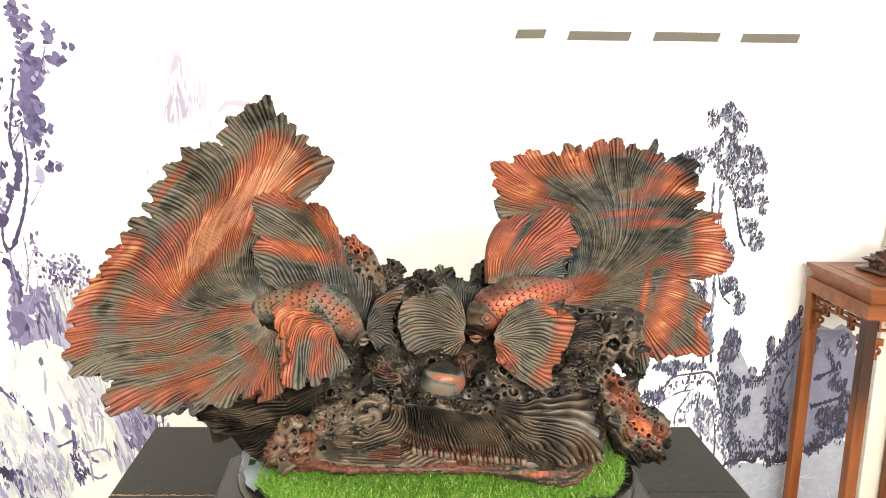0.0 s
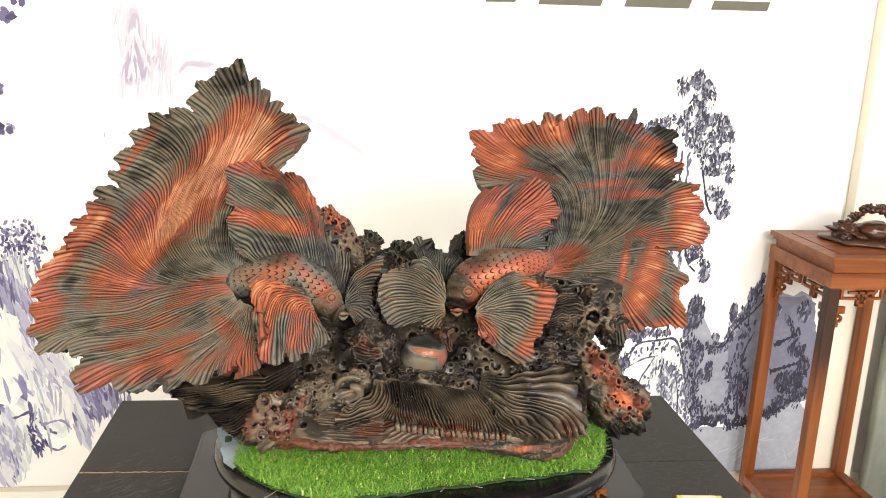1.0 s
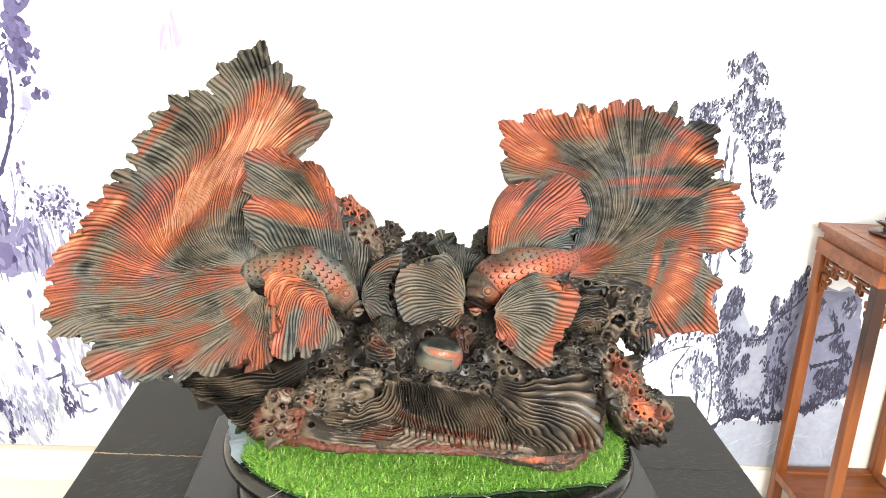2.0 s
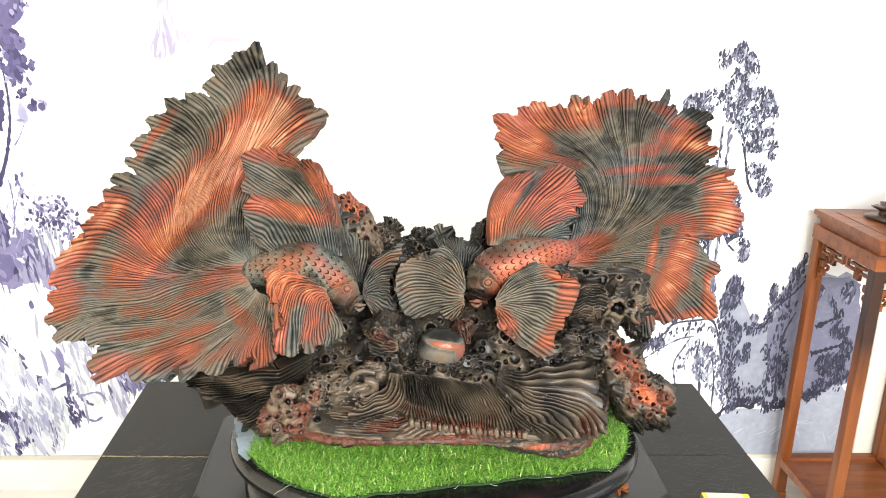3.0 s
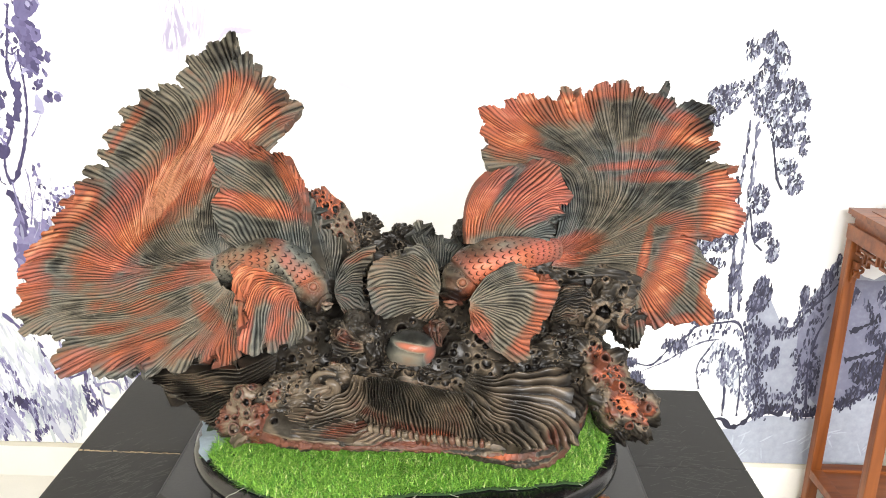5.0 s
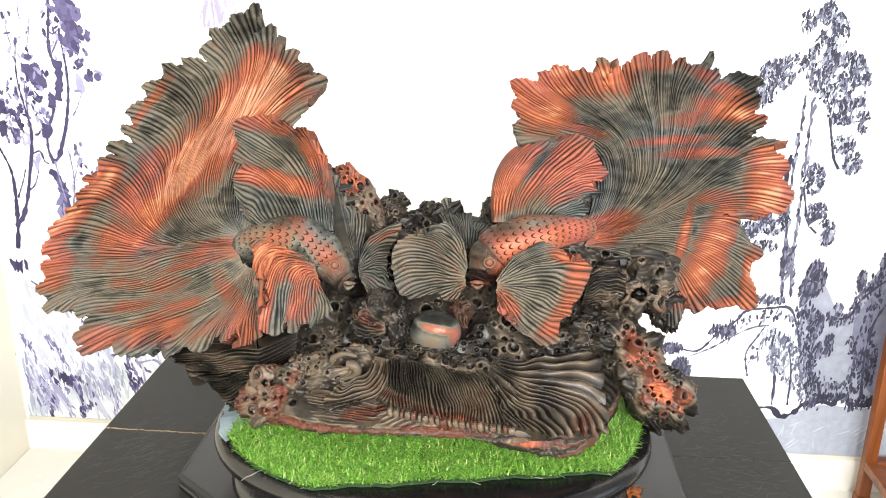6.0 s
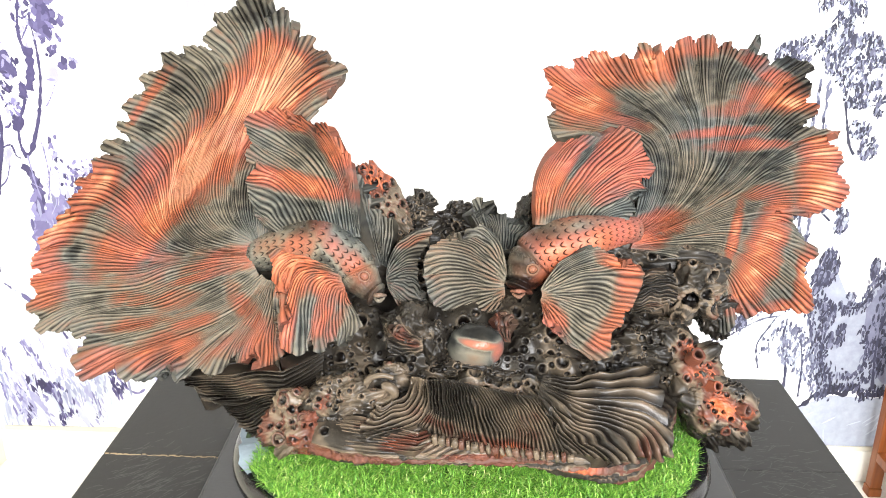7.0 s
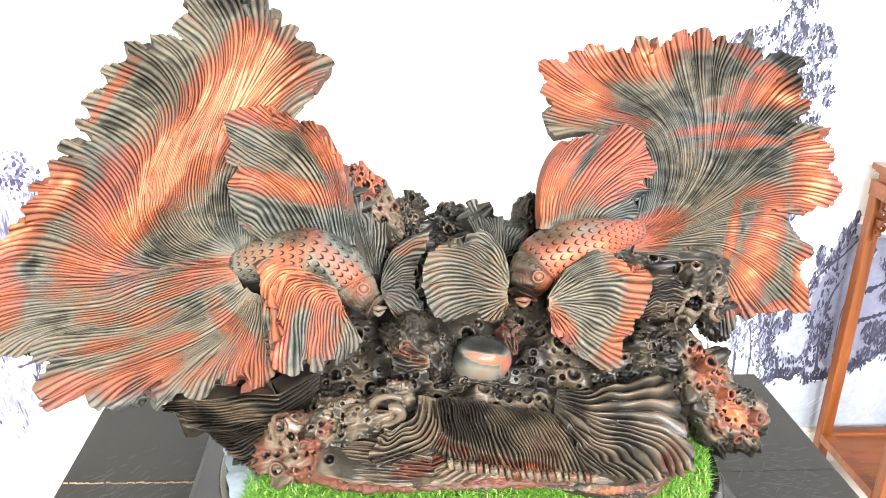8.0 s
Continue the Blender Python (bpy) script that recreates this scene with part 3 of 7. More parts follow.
for pts, t in [([(-0.743, 1.443), (-0.702, 1.452), (-0.698, 1.413), (-0.696, 1.375), (-0.683, 1.352), (-0.681, 1.313), (-0.691, 1.290), (-0.704, 1.313), (-0.716, 1.352), (-0.730, 1.370), (-0.730, 1.413)], 0.36), ([(-0.689, 1.428), (-0.671, 1.421), (-0.667, 1.398), (-0.685, 1.383), (-0.694, 1.406)], 0.42), ([(-0.864, 1.267), (-0.838, 1.265), (-0.814, 1.268), (-0.804, 1.240), (-0.792, 1.208), (-0.804, 1.195), (-0.825, 1.191), (-0.844, 1.223), (-0.858, 1.242)], 0.30), ([(-0.847, 1.293), (-0.827, 1.290), (-0.836, 1.277), (-0.849, 1.279)], 0.3), ([(-0.702, 1.277), (-0.685, 1.283), (-0.677, 1.266), (-0.695, 1.255)], 0.3)] + [([(-0.699, 1.242), (-0.686, 1.226), (-0.680, 1.194), (-0.698, 1.186), (-0.707, 1.218)], 0.66), ([(-0.666, 1.251), (-0.657, 1.243), (-0.655, 1.219), (-0.666, 1.224)], 0.32), ([(-0.638, 1.251), (-0.627, 1.244), (-0.633, 1.223), (-0.644, 1.230)], 0.34), ([(-0.940, 1.172), (-0.924, 1.140), (-0.898, 1.132), (-0.904, 1.116), (-0.931, 1.120), (-0.947, 1.126)], 0.2), ([(-0.899, 1.124), (-0.888, 1.108), (-0.881, 1.066), (-0.893, 1.078), (-0.903, 1.104)], 0.12), ([(-0.913, 1.082), (-0.897, 1.071), (-0.898, 1.041), (-0.917, 1.032)], 0.32), ([(-0.823, 1.085), (-0.798, 1.093), (-0.795, 1.069), (-0.811, 1.051), (-0.827, 1.056)], 0.24)] + [([(-0.792, 1.184), (-0.773, 1.176), (-0.777, 1.143), (-0.794, 1.146)], 0.28), ([(-0.851, 1.199), (-0.843, 1.183), (-0.857, 1.181)], 0.2), ([(-0.831, 1.175), (-0.815, 1.162), (-0.823, 1.155)], 0.18), ([(-0.886, 1.075), (-0.863, 1.058), (-0.870, 1.025), (-0.889, 1.032)], 0.68), ([(-0.855, 1.005), (-0.842, 1.000), (-0.852, 0.957), (-0.862, 0.960)], 0.66), ([(-0.815, 1.142), (-0.806, 1.135), (-0.815, 1.118)], 0.6), ([(-0.717, 1.320), (-0.701, 1.314), (-0.710, 1.299), (-0.722, 1.305)], 0.36), ([(-0.677, 1.371), (-0.666, 1.365), (-0.673, 1.349), (-0.681, 1.355)], 0.36), ([(-0.659, 1.362), (-0.649, 1.350), (-0.652, 1.337)], 0.4), ([(-0.669, 1.306), (-0.663, 1.303), (-0.669, 1.293)], 0.42)] + [([(-0.728, 1.532), (-0.670, 1.548), (-0.662, 1.489), (-0.690, 1.456), (-0.731, 1.458)], 0.38), ([(-0.952, 1.098), (-0.934, 1.100), (-0.933, 1.065), (-0.952, 1.053)], 0.16), ([(-0.892, 1.147), (-0.873, 1.138), (-0.885, 1.128)], 0.2)]:
    s.blot(pts, t + 0.03, 0.0012)
    leafy = np.array(pts)
    mid, half = leafy.mean(0), np.ptp(leafy, axis=0) / 2
    s.cluster(mid[0], mid[1], half[0] * 1.15, half[1] * 1.15, int(4 + 2600 * half[0] * half[1]), 0.020, 0.010, 2.0, 0.8, (t - 0.08, t, t + 0.06, t + 0.3))
for x, z, rx, rz, n in ((*(-0.908, 1.157), 0.05, 0.08, 26), (*(-0.845, 1.125), 0.05, 0.07, 30), (*(-0.762, 1.351), 0.03, 0.08, 18), (*(-0.921, 1.074), 0.04, 0.04, 20), (*(-0.702, 1.305), 0.03, 0.05, 12), (*(-0.816, 1.207), 0.05, 0.04, 16), (*(-0.861, 1.349), 0.05, 0.08, 14), (*(-0.726, 0.995), 0.03, 0.05, 14), (*(-0.698, 1.518), 0.05, 0.05, 20), (*(-0.791, 1.487), 0.05, 0.06, 10)):
    s.cluster(x, z, rx, rz, n, 0.020, 0.008, 1.7, 0.5, (0.25, 0.35, 0.5, 0.66))
for _ in range(16):
    x = s.r.uniform(-0.80, -0.58)
    z = s.r.uniform(0.80, 0.92)
    s.line([(x, z), (x + s.r.gauss(0, 0.012), z + 0.05), (x + s.r.gauss(0, 0.03), z + s.r.uniform(0.07, 0.11))], 0.0024, 0.001, s.r.choice((0.62, 0.7, 0.78)), 0.2)
s.cluster(-0.64, 0.90, 0.075, 0.075, 150, 0.015, 0.008, 1.5, 0.8, (0.3, 0.4, 0.55, 0.7))
# upper leaves
for x, z, rx, rz, n in ((*(-0.723, 1.657), 0.035, 0.06, 30), (*(-0.712, 1.564), 0.03, 0.05, 24), (*(-0.646, 1.617), 0.014, 0.035, 12), (*(-0.626, 1.549), 0.022, 0.022, 16), (*(-0.706, 1.771), 0.05, 0.06, 26), (*(-0.712, 1.407), 0.035, 0.05, 30), (*(-0.701, 1.342), 0.03, 0.04, 20)):
    s.cluster(x, z, rx, rz, n, 0.026, 0.016, 2.0, 0.9, (0.3, 0.36, 0.42, 0.5))
for p in ((-0.602, 1.584), (-0.581, 1.581), (-0.657, 1.341), (-0.669, 1.229), (-0.640, 1.232)):
    s.dab(*p, 0.026, 0.018, 1.9, 0.36)
s.line([(-0.732, 1.454), (-0.708, 1.502), (-0.696, 1.513)], 0.006, 0.003, 0.4, 0.4)
s.line([(-0.679, 1.507), (-0.664, 1.545), (-0.655, 1.581)], 0.005, 0.003, 0.4, 0.4)
s.line([(-0.696, 1.513), (-0.674, 1.498), (-0.654, 1.508)], 0.004, 0.003, 0.45, 0.4)
s.done("painted_tree", mural, "violet ink trees with sparse leaves")
# pale washes under the cliffs and boulders on that side
s = Strokes(14)
washes = [([(-0.844, 0.542), (-0.817, 0.670), (-0.730, 0.707), (-0.656, 0.689), (-0.644, 0.598), (-0.518, 0.562), (-0.520, 0.354), (-0.600, 0.326), (-0.735, 0.383), (-0.788, 0.486)], 0.80),
          ([(-0.962, 0.636), (-0.895, 0.601), (-0.818, 0.499), (-0.752, 0.444), (-0.652, 0.359), (-0.658, 0.208), (-0.729, 0.160), (-0.921, 0.124), (-0.967, 0.276), (-0.997, 0.395)], 0.86),
          ([(-0.811, 0.706), (-0.777, 0.764), (-0.738, 0.841), (-0.656, 0.865), (-0.618, 0.830), (-0.655, 0.779), (-0.650, 0.704), (-0.698, 0.685), (-0.791, 0.679)], 0.50),
          ([(-0.672, 0.836), (-0.624, 0.842), (-0.617, 0.794), (-0.656, 0.758), (-0.675, 0.788)], 0.78),
          ([(-0.669, 0.616), (-0.535, 0.561), (-0.540, 0.306), (-0.593, 0.297), (-0.657, 0.393)], 0.74),
          ([(-0.982, 0.366), (-0.933, 0.318), (-0.916, 0.238), (-0.940, 0.129), (-0.998, 0.120), (-0.994, 0.255)], 0.72),
          ([(-0.861, 0.301), (-0.784, 0.324), (-0.716, 0.277), (-0.667, 0.208), (-0.671, 0.171), (-0.765, 0.173), (-0.813, 0.242)], 0.70),
          ([(-0.466, 0.383), (-0.446, 0.440), (-0.403, 0.427), (-0.349, 0.453), (-0.418, 0.402), (-0.451, 0.335)], 0.45)]
for pts, tone in washes:
    s.soft(pts, tone - 0.11)
    s.streaks(pts, 60, (tone - 0.08, tone - 0.16, tone + 0.02, tone + 0.08))
s.cluster(-0.732, 0.266, 0.065, 0.065, 130, 0.040, 0.010, 1.9, 0.2, (0.55, 0.62, 0.70, 0.8))
s.cluster(-0.916, 0.510, 0.050, 0.09, 60, 0.05, 0.012, 1.8, 0.15, (0.72, 0.80, 0.86))
s.done("painted_wash", mural, "pale teal and lilac washes", teal)
# cliffs and boulders on that side
s = Strokes(4)
s.line([(-0.93, 0.60), (-0.87, 0.555), (-0.80, 0.485), (-0.76, 0.455), (-0.68, 0.45), (-0.645, 0.43), (-0.645, 0.37), (-0.62, 0.33), (-0.575, 0.30)], 0.010, 0.012, 0.4, 0.7)
s.line([(-0.645, 0.37), (-0.62, 0.28), (-0.58, 0.245), (-0.55, 0.26)], 0.012, 0.006, 0.55, 0.6)
s.line([(-0.62, 0.33), (-0.56, 0.345), (-0.53, 0.315)], 0.010, 0.004, 0.6, 0.6)
s.line([(-0.97, 0.17), (-0.945, 0.24), (-0.89, 0.255), (-0.84, 0.23), (-0.82, 0.18)], 0.010, 0.008, 0.4, 0.7)
for x, z, rx, rz, n, tones in [(-0.69, 0.76, 0.07, 0.05, 60, (0.4, 0.5, 0.6)), (-0.66, 0.70, 0.09, 0.03, 34, (0.5, 0.6, 0.68)), (-0.67, 0.58, 0.09, 0.12, 90, (0.68, 0.76, 0.84, 0.9)), (-0.58, 0.50, 0.06, 0.08, 60, (0.6, 0.7, 0.82)), (-0.70, 0.46, 0.06, 0.02, 26, (0.3, 0.4, 0.5)), (-0.62, 0.64, 0.03, 0.06, 24, (0.5, 0.6, 0.75)), (-0.51, 0.46, 0.05, 0.04, 26, (0.65, 0.75)), (-0.46, 0.42, 0.05, 0.07, 60, (0.35, 0.45, 0.58)), (-0.49, 0.33, 0.03, 0.06, 18, (0.6, 0.75)), (-0.75, 0.33, 0.07, 0.06, 60, (0.6, 0.72, 0.82))] + [(-0.86, 0.36, 0.07, 0.07, 44, (0.68, 0.8, 0.88)), (-0.92, 0.30, 0.06, 0.05, 40, (0.6, 0.72, 0.82)), (-0.90, 0.19, 0.04, 0.05, 30, (0.5, 0.65, 0.8)), (-0.74, 0.20, 0.06, 0.05, 46, (0.5, 0.65, 0.78)), (-0.90, 0.48, 0.06, 0.06, 24, (0.8, 0.88))]:
    s.cluster(x, z, rx, rz, int(n * 0.7), 0.085, 0.016, 1.95, 0.15, tuple(min(0.93, t + 0.16) for t in tones))
    s.cluster(x, z, rx, rz, int(n * 1.1), 0.040, 0.0042, 1.9, 0.2, tones)
s.cluster(-0.90, 0.265, 0.035, 0.02, 16, 0.04, 0.014, 1.6, 0.3, (0.12, 0.2))
s.cluster(-0.95, 0.20, 0.03, 0.07, 40, 0.05, 0.006, 1.5, 0.3, (0.75, 0.85))
for pts, t in [([(-0.803, 0.863), (-0.756, 0.846), (-0.721, 0.872), (-0.683, 0.828), (-0.634, 0.828), (-0.630, 0.722), (-0.668, 0.700), (-0.714, 0.740), (-0.768, 0.686), (-0.815, 0.722)], 0.42), ([(-0.741, 0.820), (-0.708, 0.828), (-0.695, 0.775), (-0.730, 0.749)], 0.25), ([(-0.809, 0.793), (-0.776, 0.793), (-0.764, 0.740), (-0.816, 0.705)], 0.3), ([(-0.738, 0.650), (-0.713, 0.650), (-0.708, 0.559), (-0.732, 0.550)], 0.45), ([(-0.798, 0.933), (-0.775, 0.915), (-0.770, 0.828), (-0.799, 0.820)], 0.2), ([(-0.747, 0.421), (-0.725, 0.415), (-0.725, 0.374), (-0.750, 0.359)], 0.3), ([(-0.456, 0.436), (-0.412, 0.441), (-0.393, 0.417), (-0.442, 0.370), (-0.478, 0.351), (-0.463, 0.399)], 0.36)] + [([(-0.654, 0.540), (-0.528, 0.512), (-0.538, 0.352), (-0.592, 0.315), (-0.646, 0.410)], 0.84), ([(-0.828, 0.560), (-0.768, 0.686), (-0.662, 0.668), (-0.670, 0.429), (-0.739, 0.411), (-0.798, 0.514)], 0.92)]:
    s.blot(pts, t + 0.16, 0.004)
    leafy = np.array(pts)
    mid, half = leafy.mean(0), np.ptp(leafy, axis=0) / 2
    s.cluster(mid[0], mid[1], half[0] * 1.1, half[1] * 1.1, int(6 + 1500 * half[0] * half[1]), 0.034, 0.012, 1.9, 0.5, (t, t + 0.1, t + 0.3, 0.92))
s.line([(-0.830, 0.533), (-0.793, 0.477), (-0.764, 0.421), (-0.742, 0.374), (-0.701, 0.354), (-0.648, 0.376)], 0.008, 0.007, 0.35, 0.6)
s.line([(-0.987, 0.408), (-0.976, 0.359), (-0.963, 0.320), (-0.945, 0.290), (-0.924, 0.261), (-0.911, 0.220), (-0.930, 0.126)], 0.008, 0.008, 0.5, 0.6)
s.line([(-0.912, 0.412), (-0.883, 0.354), (-0.851, 0.315), (-0.825, 0.296)], 0.006, 0.003, 0.45, 0.6)
s.line([(-0.910, 0.210), (-0.882, 0.253), (-0.849, 0.254), (-0.828, 0.225), (-0.820, 0.173), (-0.819, 0.121)], 0.008, 0.006, 0.42, 0.5)
s.cluster(*(-0.863, 0.268), 0.028, 0.014, 20, 0.03, 0.012, 1.7, 0.3, (0.12, 0.2, 0.3))
s.cluster(*(-0.960, 0.649), 0.03, 0.012, 18, 0.03, 0.01, 1.7, 0.3, (0.18, 0.25))
for path, spread, count, dark in [([(-0.928, 0.119), (-0.915, 0.185), (-0.886, 0.234), (-0.851, 0.252), (-0.824, 0.229), (-0.820, 0.182), (-0.819, 0.125)], 0.0032, 70, 0.25), ([(-0.834, 0.268), (-0.799, 0.254), (-0.778, 0.216), (-0.780, 0.176), (-0.811, 0.158)], 0.0038, 50, 0.3), ([(-0.905, 0.412), (-0.879, 0.368), (-0.850, 0.315)], 0.0058, 46, 0.42), ([(-0.989, 0.409), (-0.961, 0.356), (-0.934, 0.287)], 0.0058, 46, 0.42), ([(-0.645, 0.363), (-0.645, 0.301), (-0.639, 0.239), (-0.615, 0.271)], 0.0045, 60, 0.28), ([(-0.772, 0.174), (-0.735, 0.182), (-0.699, 0.170)], 0.0045, 44, 0.35), ([(-0.869, 0.227), (-0.868, 0.179), (-0.859, 0.131)], 0.0064, 30, 0.5)]:
    for p in curve_through(path, count):
        s.dab(p[0] + s.r.gauss(0, spread), p[1] + s.r.gauss(0, spread), s.r.uniform(0.012, 0.030), s.r.uniform(0.004, 0.009), 1.85 + s.r.gauss(0, 0.25), dark + s.r.choice((0.0, 0.06, 0.14, 0.24)))
s.cluster(-0.863, 0.271, 0.018, 0.018, 34, 0.022, 0.008, 1.7, 0.3, (0.10, 0.18, 0.28))
s.cluster(-0.951, 0.247, 0.038, 0.080, 110, 0.034, 0.009, 1.9, 0.2, (0.5, 0.6, 0.68, 0.76))
s.done("painted_boulders", mural, "violet and pale teal ink cliffs and boulders")
# far misty peaks
s = Strokes(5)
s.soft([(-0.354, 1.384), (-0.347, 1.340), (-0.312, 1.330), (-0.258, 1.369), (-0.198, 1.390), (-0.186, 1.460), (-0.202, 1.486), (-0.224, 1.439), (-0.253, 1.473), (-0.268, 1.556), (-0.280, 1.616), (-0.304, 1.615), (-0.328, 1.508)], 0.60, 0.0012)
s.soft([(-0.346, 1.392), (-0.333, 1.350), (-0.285, 1.358), (-0.237, 1.388), (-0.255, 1.434), (-0.284, 1.525), (-0.303, 1.509), (-0.328, 1.431)], 0.54, 0.0012)
s.soft([(-0.198, 1.386), (-0.150, 1.426), (-0.085, 1.422), (-0.049, 1.439), (-0.103, 1.448), (-0.165, 1.441)], 0.62, 0.0012)
s.soft([(0.136, 1.305), (0.165, 1.312), (0.263, 1.268), (0.363, 1.199), (0.389, 1.166), (0.347, 1.187), (0.247, 1.237), (0.165, 1.281)], 0.76, 0.0012)
s.soft([(0.140, 1.300), (0.189, 1.300), (0.214, 1.271), (0.165, 1.286)], 0.7, 0.0012)
for _ in range(70):
    x = s.r.uniform(-0.347, -0.191)
    s.dab(x, s.r.uniform(1.345, 1.575 - 0.9 * abs(x - -0.317)), 0.07, 0.006, 1.5 + s.r.gauss(0, 0.12), s.r.choice((0.70, 0.76, 0.82)))
s.dab(-0.383, 1.225, 0.020, 0.004, 1.6, 0.5)
s.dab(-0.330, 1.235, 0.018, 0.003, 1.2, 0.6)
lilac = ramp_material("faint_lilac_wash", "ink", [(0.0, (0.10, 0.07, 0.16)), (0.5, (0.33, 0.30, 0.44)), (0.75, (0.58, 0.55, 0.66)), (0.88, (0.74, 0.72, 0.77)), (1.0, (0.88, 0.87, 0.88))], 0.7, streak=0.08, noise_scale=25)
s.done("painted_peaks", mural, "faint lilac misty peaks", lilac)
# a line of dark slanted writing across the top, too private to spell out
grey_ink = mat("olive_grey_print", (0.12, 0.115, 0.09), 0.7, vary=0.2)
for x0, x1, z0 in ((0.695, 0.790, 1.640), (0.812, 0.828, 1.660), (0.850, 1.045, 1.640), (1.070, 1.084, 1.662), (1.108, 1.315, 1.645), (1.336, 1.350, 1.667), (1.375, 1.560, 1.648)):
    high = 0.027 if x1 - x0 > 0.05 else 0.004
    part("writing_bar", prism([(x0, z0), (x1 - 0.008, z0 + 0.003), (x1, z0 + 0.003 + high), (x0 + 0.008, z0 + high)], MY - 0.0008, MY - 0.0001), grey_ink, mural, "dark grey bar of print")

# ---- table ----
TX0, TX1, TY0, TY1, TZ = -0.165, 1.02, 1.28, 2.194, 0.76
table = tagged(new("display_table"), "black painted wooden display table with scuffed top", "table")
for i, (a, b) in enumerate(((TY0, 1.8885), (1.8895, TY1))):
    part("top_board", box_bm(TX0, TX1, a, b, TZ - 0.035, TZ, 0.0025), table_black, table)
for x in (TX0 + 0.03, TX1 - 0.03 - 0.05):
    for y in (TY0 + 0.03, TY1 - 0.08):
        part("leg", box_bm(x, x + 0.05, y, y + 0.05, 0, TZ - 0.035, 0.003), table_black, table)
for y in (TY0 + 0.04, TY1 - 0.06):
    part("apron", box_bm(TX0 + 0.08, TX1 - 0.08, y, y + 0.02, TZ - 0.135, TZ - 0.035, 0.002), table_black, table)
for x in (TX0 + 0.04, TX1 - 0.06):
    part("apron", box_bm(x, x + 0.02, TY0 + 0.08, TY1 - 0.08, TZ - 0.135, TZ - 0.035, 0.002), table_black, table)
sc = bmesh.new()
rs = random.Random(5)
for k in range(46):
    x = TX0 + 0.003 + 0.2 * k / 46
    if rs.random() < 0.93:
        y = 1.888 - 0.004 * k / 46 + rs.uniform(-0.0015, 0.0015)
        box_bm(x, x + 0.006, y, y + rs.uniform(0.0010, 0.0022), TZ - 0.001, TZ + 0.0006, bm=sc)
part("worn_joint", sc, scratch_pale, table, "pale worn line where two boards meet")
sc = bmesh.new()
for k in range(560):
    side = rs.random()
    if side < 0.45:
        cx, cy, an = rs.gauss(-0.05, 0.05), rs.gauss(1.82, 0.05), rs.gauss(0.7, 0.25)
    else:
        cx, cy, an = rs.gauss(0.92, 0.05), rs.gauss(1.86, 0.12), rs.gauss(0.1, 0.5)
    ln = rs.uniform(0.004, 0.03)
    if not (TX0 + 0.02 < cx < TX1 - 0.02):
        continue
    p, q = Vector((math.cos(an), math.sin(an), 0)) * ln / 2, Vector((-math.sin(an), math.cos(an), 0)) * rs.uniform(0.0003, 0.0008)
    c = Vector((cx, cy, TZ + 0.0005 + rs.random() * 0.0003))
    sc.faces.new([sc.verts.new(c + d) for d in (-p - q, p - q, p + q, -p + q)])
tagged(part("scuffing", sc, scratch_and_edge_grey, table, "grey scratches in the black paint"), kind="stuff")

# ---- pedestal, turf board ----
CX, CY, PY = 0.4235, 1.790, 1.850
eight = [(-0.384, -0.13), (-0.215, -0.27), (0.215, -0.27), (0.384, -0.13), (0.384, 0.13), (0.215, 0.27), (-0.215, 0.27), (-0.384, 0.13)]
pedestal = tagged(new("pedestal"), "black lacquered eight-sided stepped pedestal on the table", "pedestal")
pb = lathe_plan(eight, [(1.004, TZ + 0.001), (1.013, TZ + 0.003), (1.014, TZ + 0.010), (1.006, TZ + 0.0125), (0.99, TZ + 0.013)])
part("foot", pb, lacquer_black, pedestal).location = (CX, PY, 0)
pb = lathe_plan(eight, [(0.985, TZ + 0.013), (1.004, TZ + 0.0145), (1.014, TZ + 0.0175), (1.016, TZ + 0.0215), (1.012, TZ + 0.0255), (1.003, TZ + 0.0285), (0.996, TZ + 0.0295), (0.9, TZ + 0.030)])
part("top_plate", pb, pedestal_black, pedestal, "flat plate with a rounded edge").location = (CX, PY, 0)
# grey dashes along the plate's edges paint the highlight they catch
worn = bmesh.new()
rs = random.Random(9)
for side in (-1, 1):
    for k in range(110):
        y = PY - 0.128 + 0.256 * k / 110
        if rs.random() < (0.9 if side < 0 else 0.6):
            x = CX + side * (0.3824 + rs.uniform(-0.0005, 0.0005))
            box_bm(x - 0.0005, x + 0.0005, y, y + 0.0024, TZ + 0.0290, TZ + 0.0300, bm=worn)
for k in range(70):
    u, v = k / 70, (k + 0.9) / 70
    if rs.random() < 0.5:
        x0, x1 = CX - 0.3815 + 0.166 * u, CX - 0.3815 + 0.166 * v
        y0, y1 = PY - 0.1295 - 0.138 * u, PY - 0.1295 - 0.138 * v
        z = TZ + 0.0302
        worn.faces.new([worn.verts.new(p) for p in ((x0, y0, z), (x1, y1, z), (x1, y1 + 0.0011, z), (x0, y0 + 0.0011, z))])
tagged(part("edge_glint", worn, scratch_and_edge_grey, pedestal, "grey line painted along the edge as its highlight"), kind="stuff")
oval = [(0.333 * math.copysign(abs(math.cos(a)) ** 0.9, math.cos(a)), 0.260 * math.copysign(abs(math.sin(a)) ** 0.9, math.sin(a))) for a in [radians(3 * k) for k in range(120)]]
pb = lathe_plan(oval, [(0.94, TZ + 0.030), (0.925, TZ + 0.034), (0.90, TZ + 0.045), (0.885, TZ + 0.065), (0.89, TZ + 0.082), (0.92, TZ + 0.0925), (0.90, TZ + 0.093)])
part("neck", pb, lacquer_black, pedestal, "hollow-curved oval neck", smooth=True).location = (CX, CY, 0)
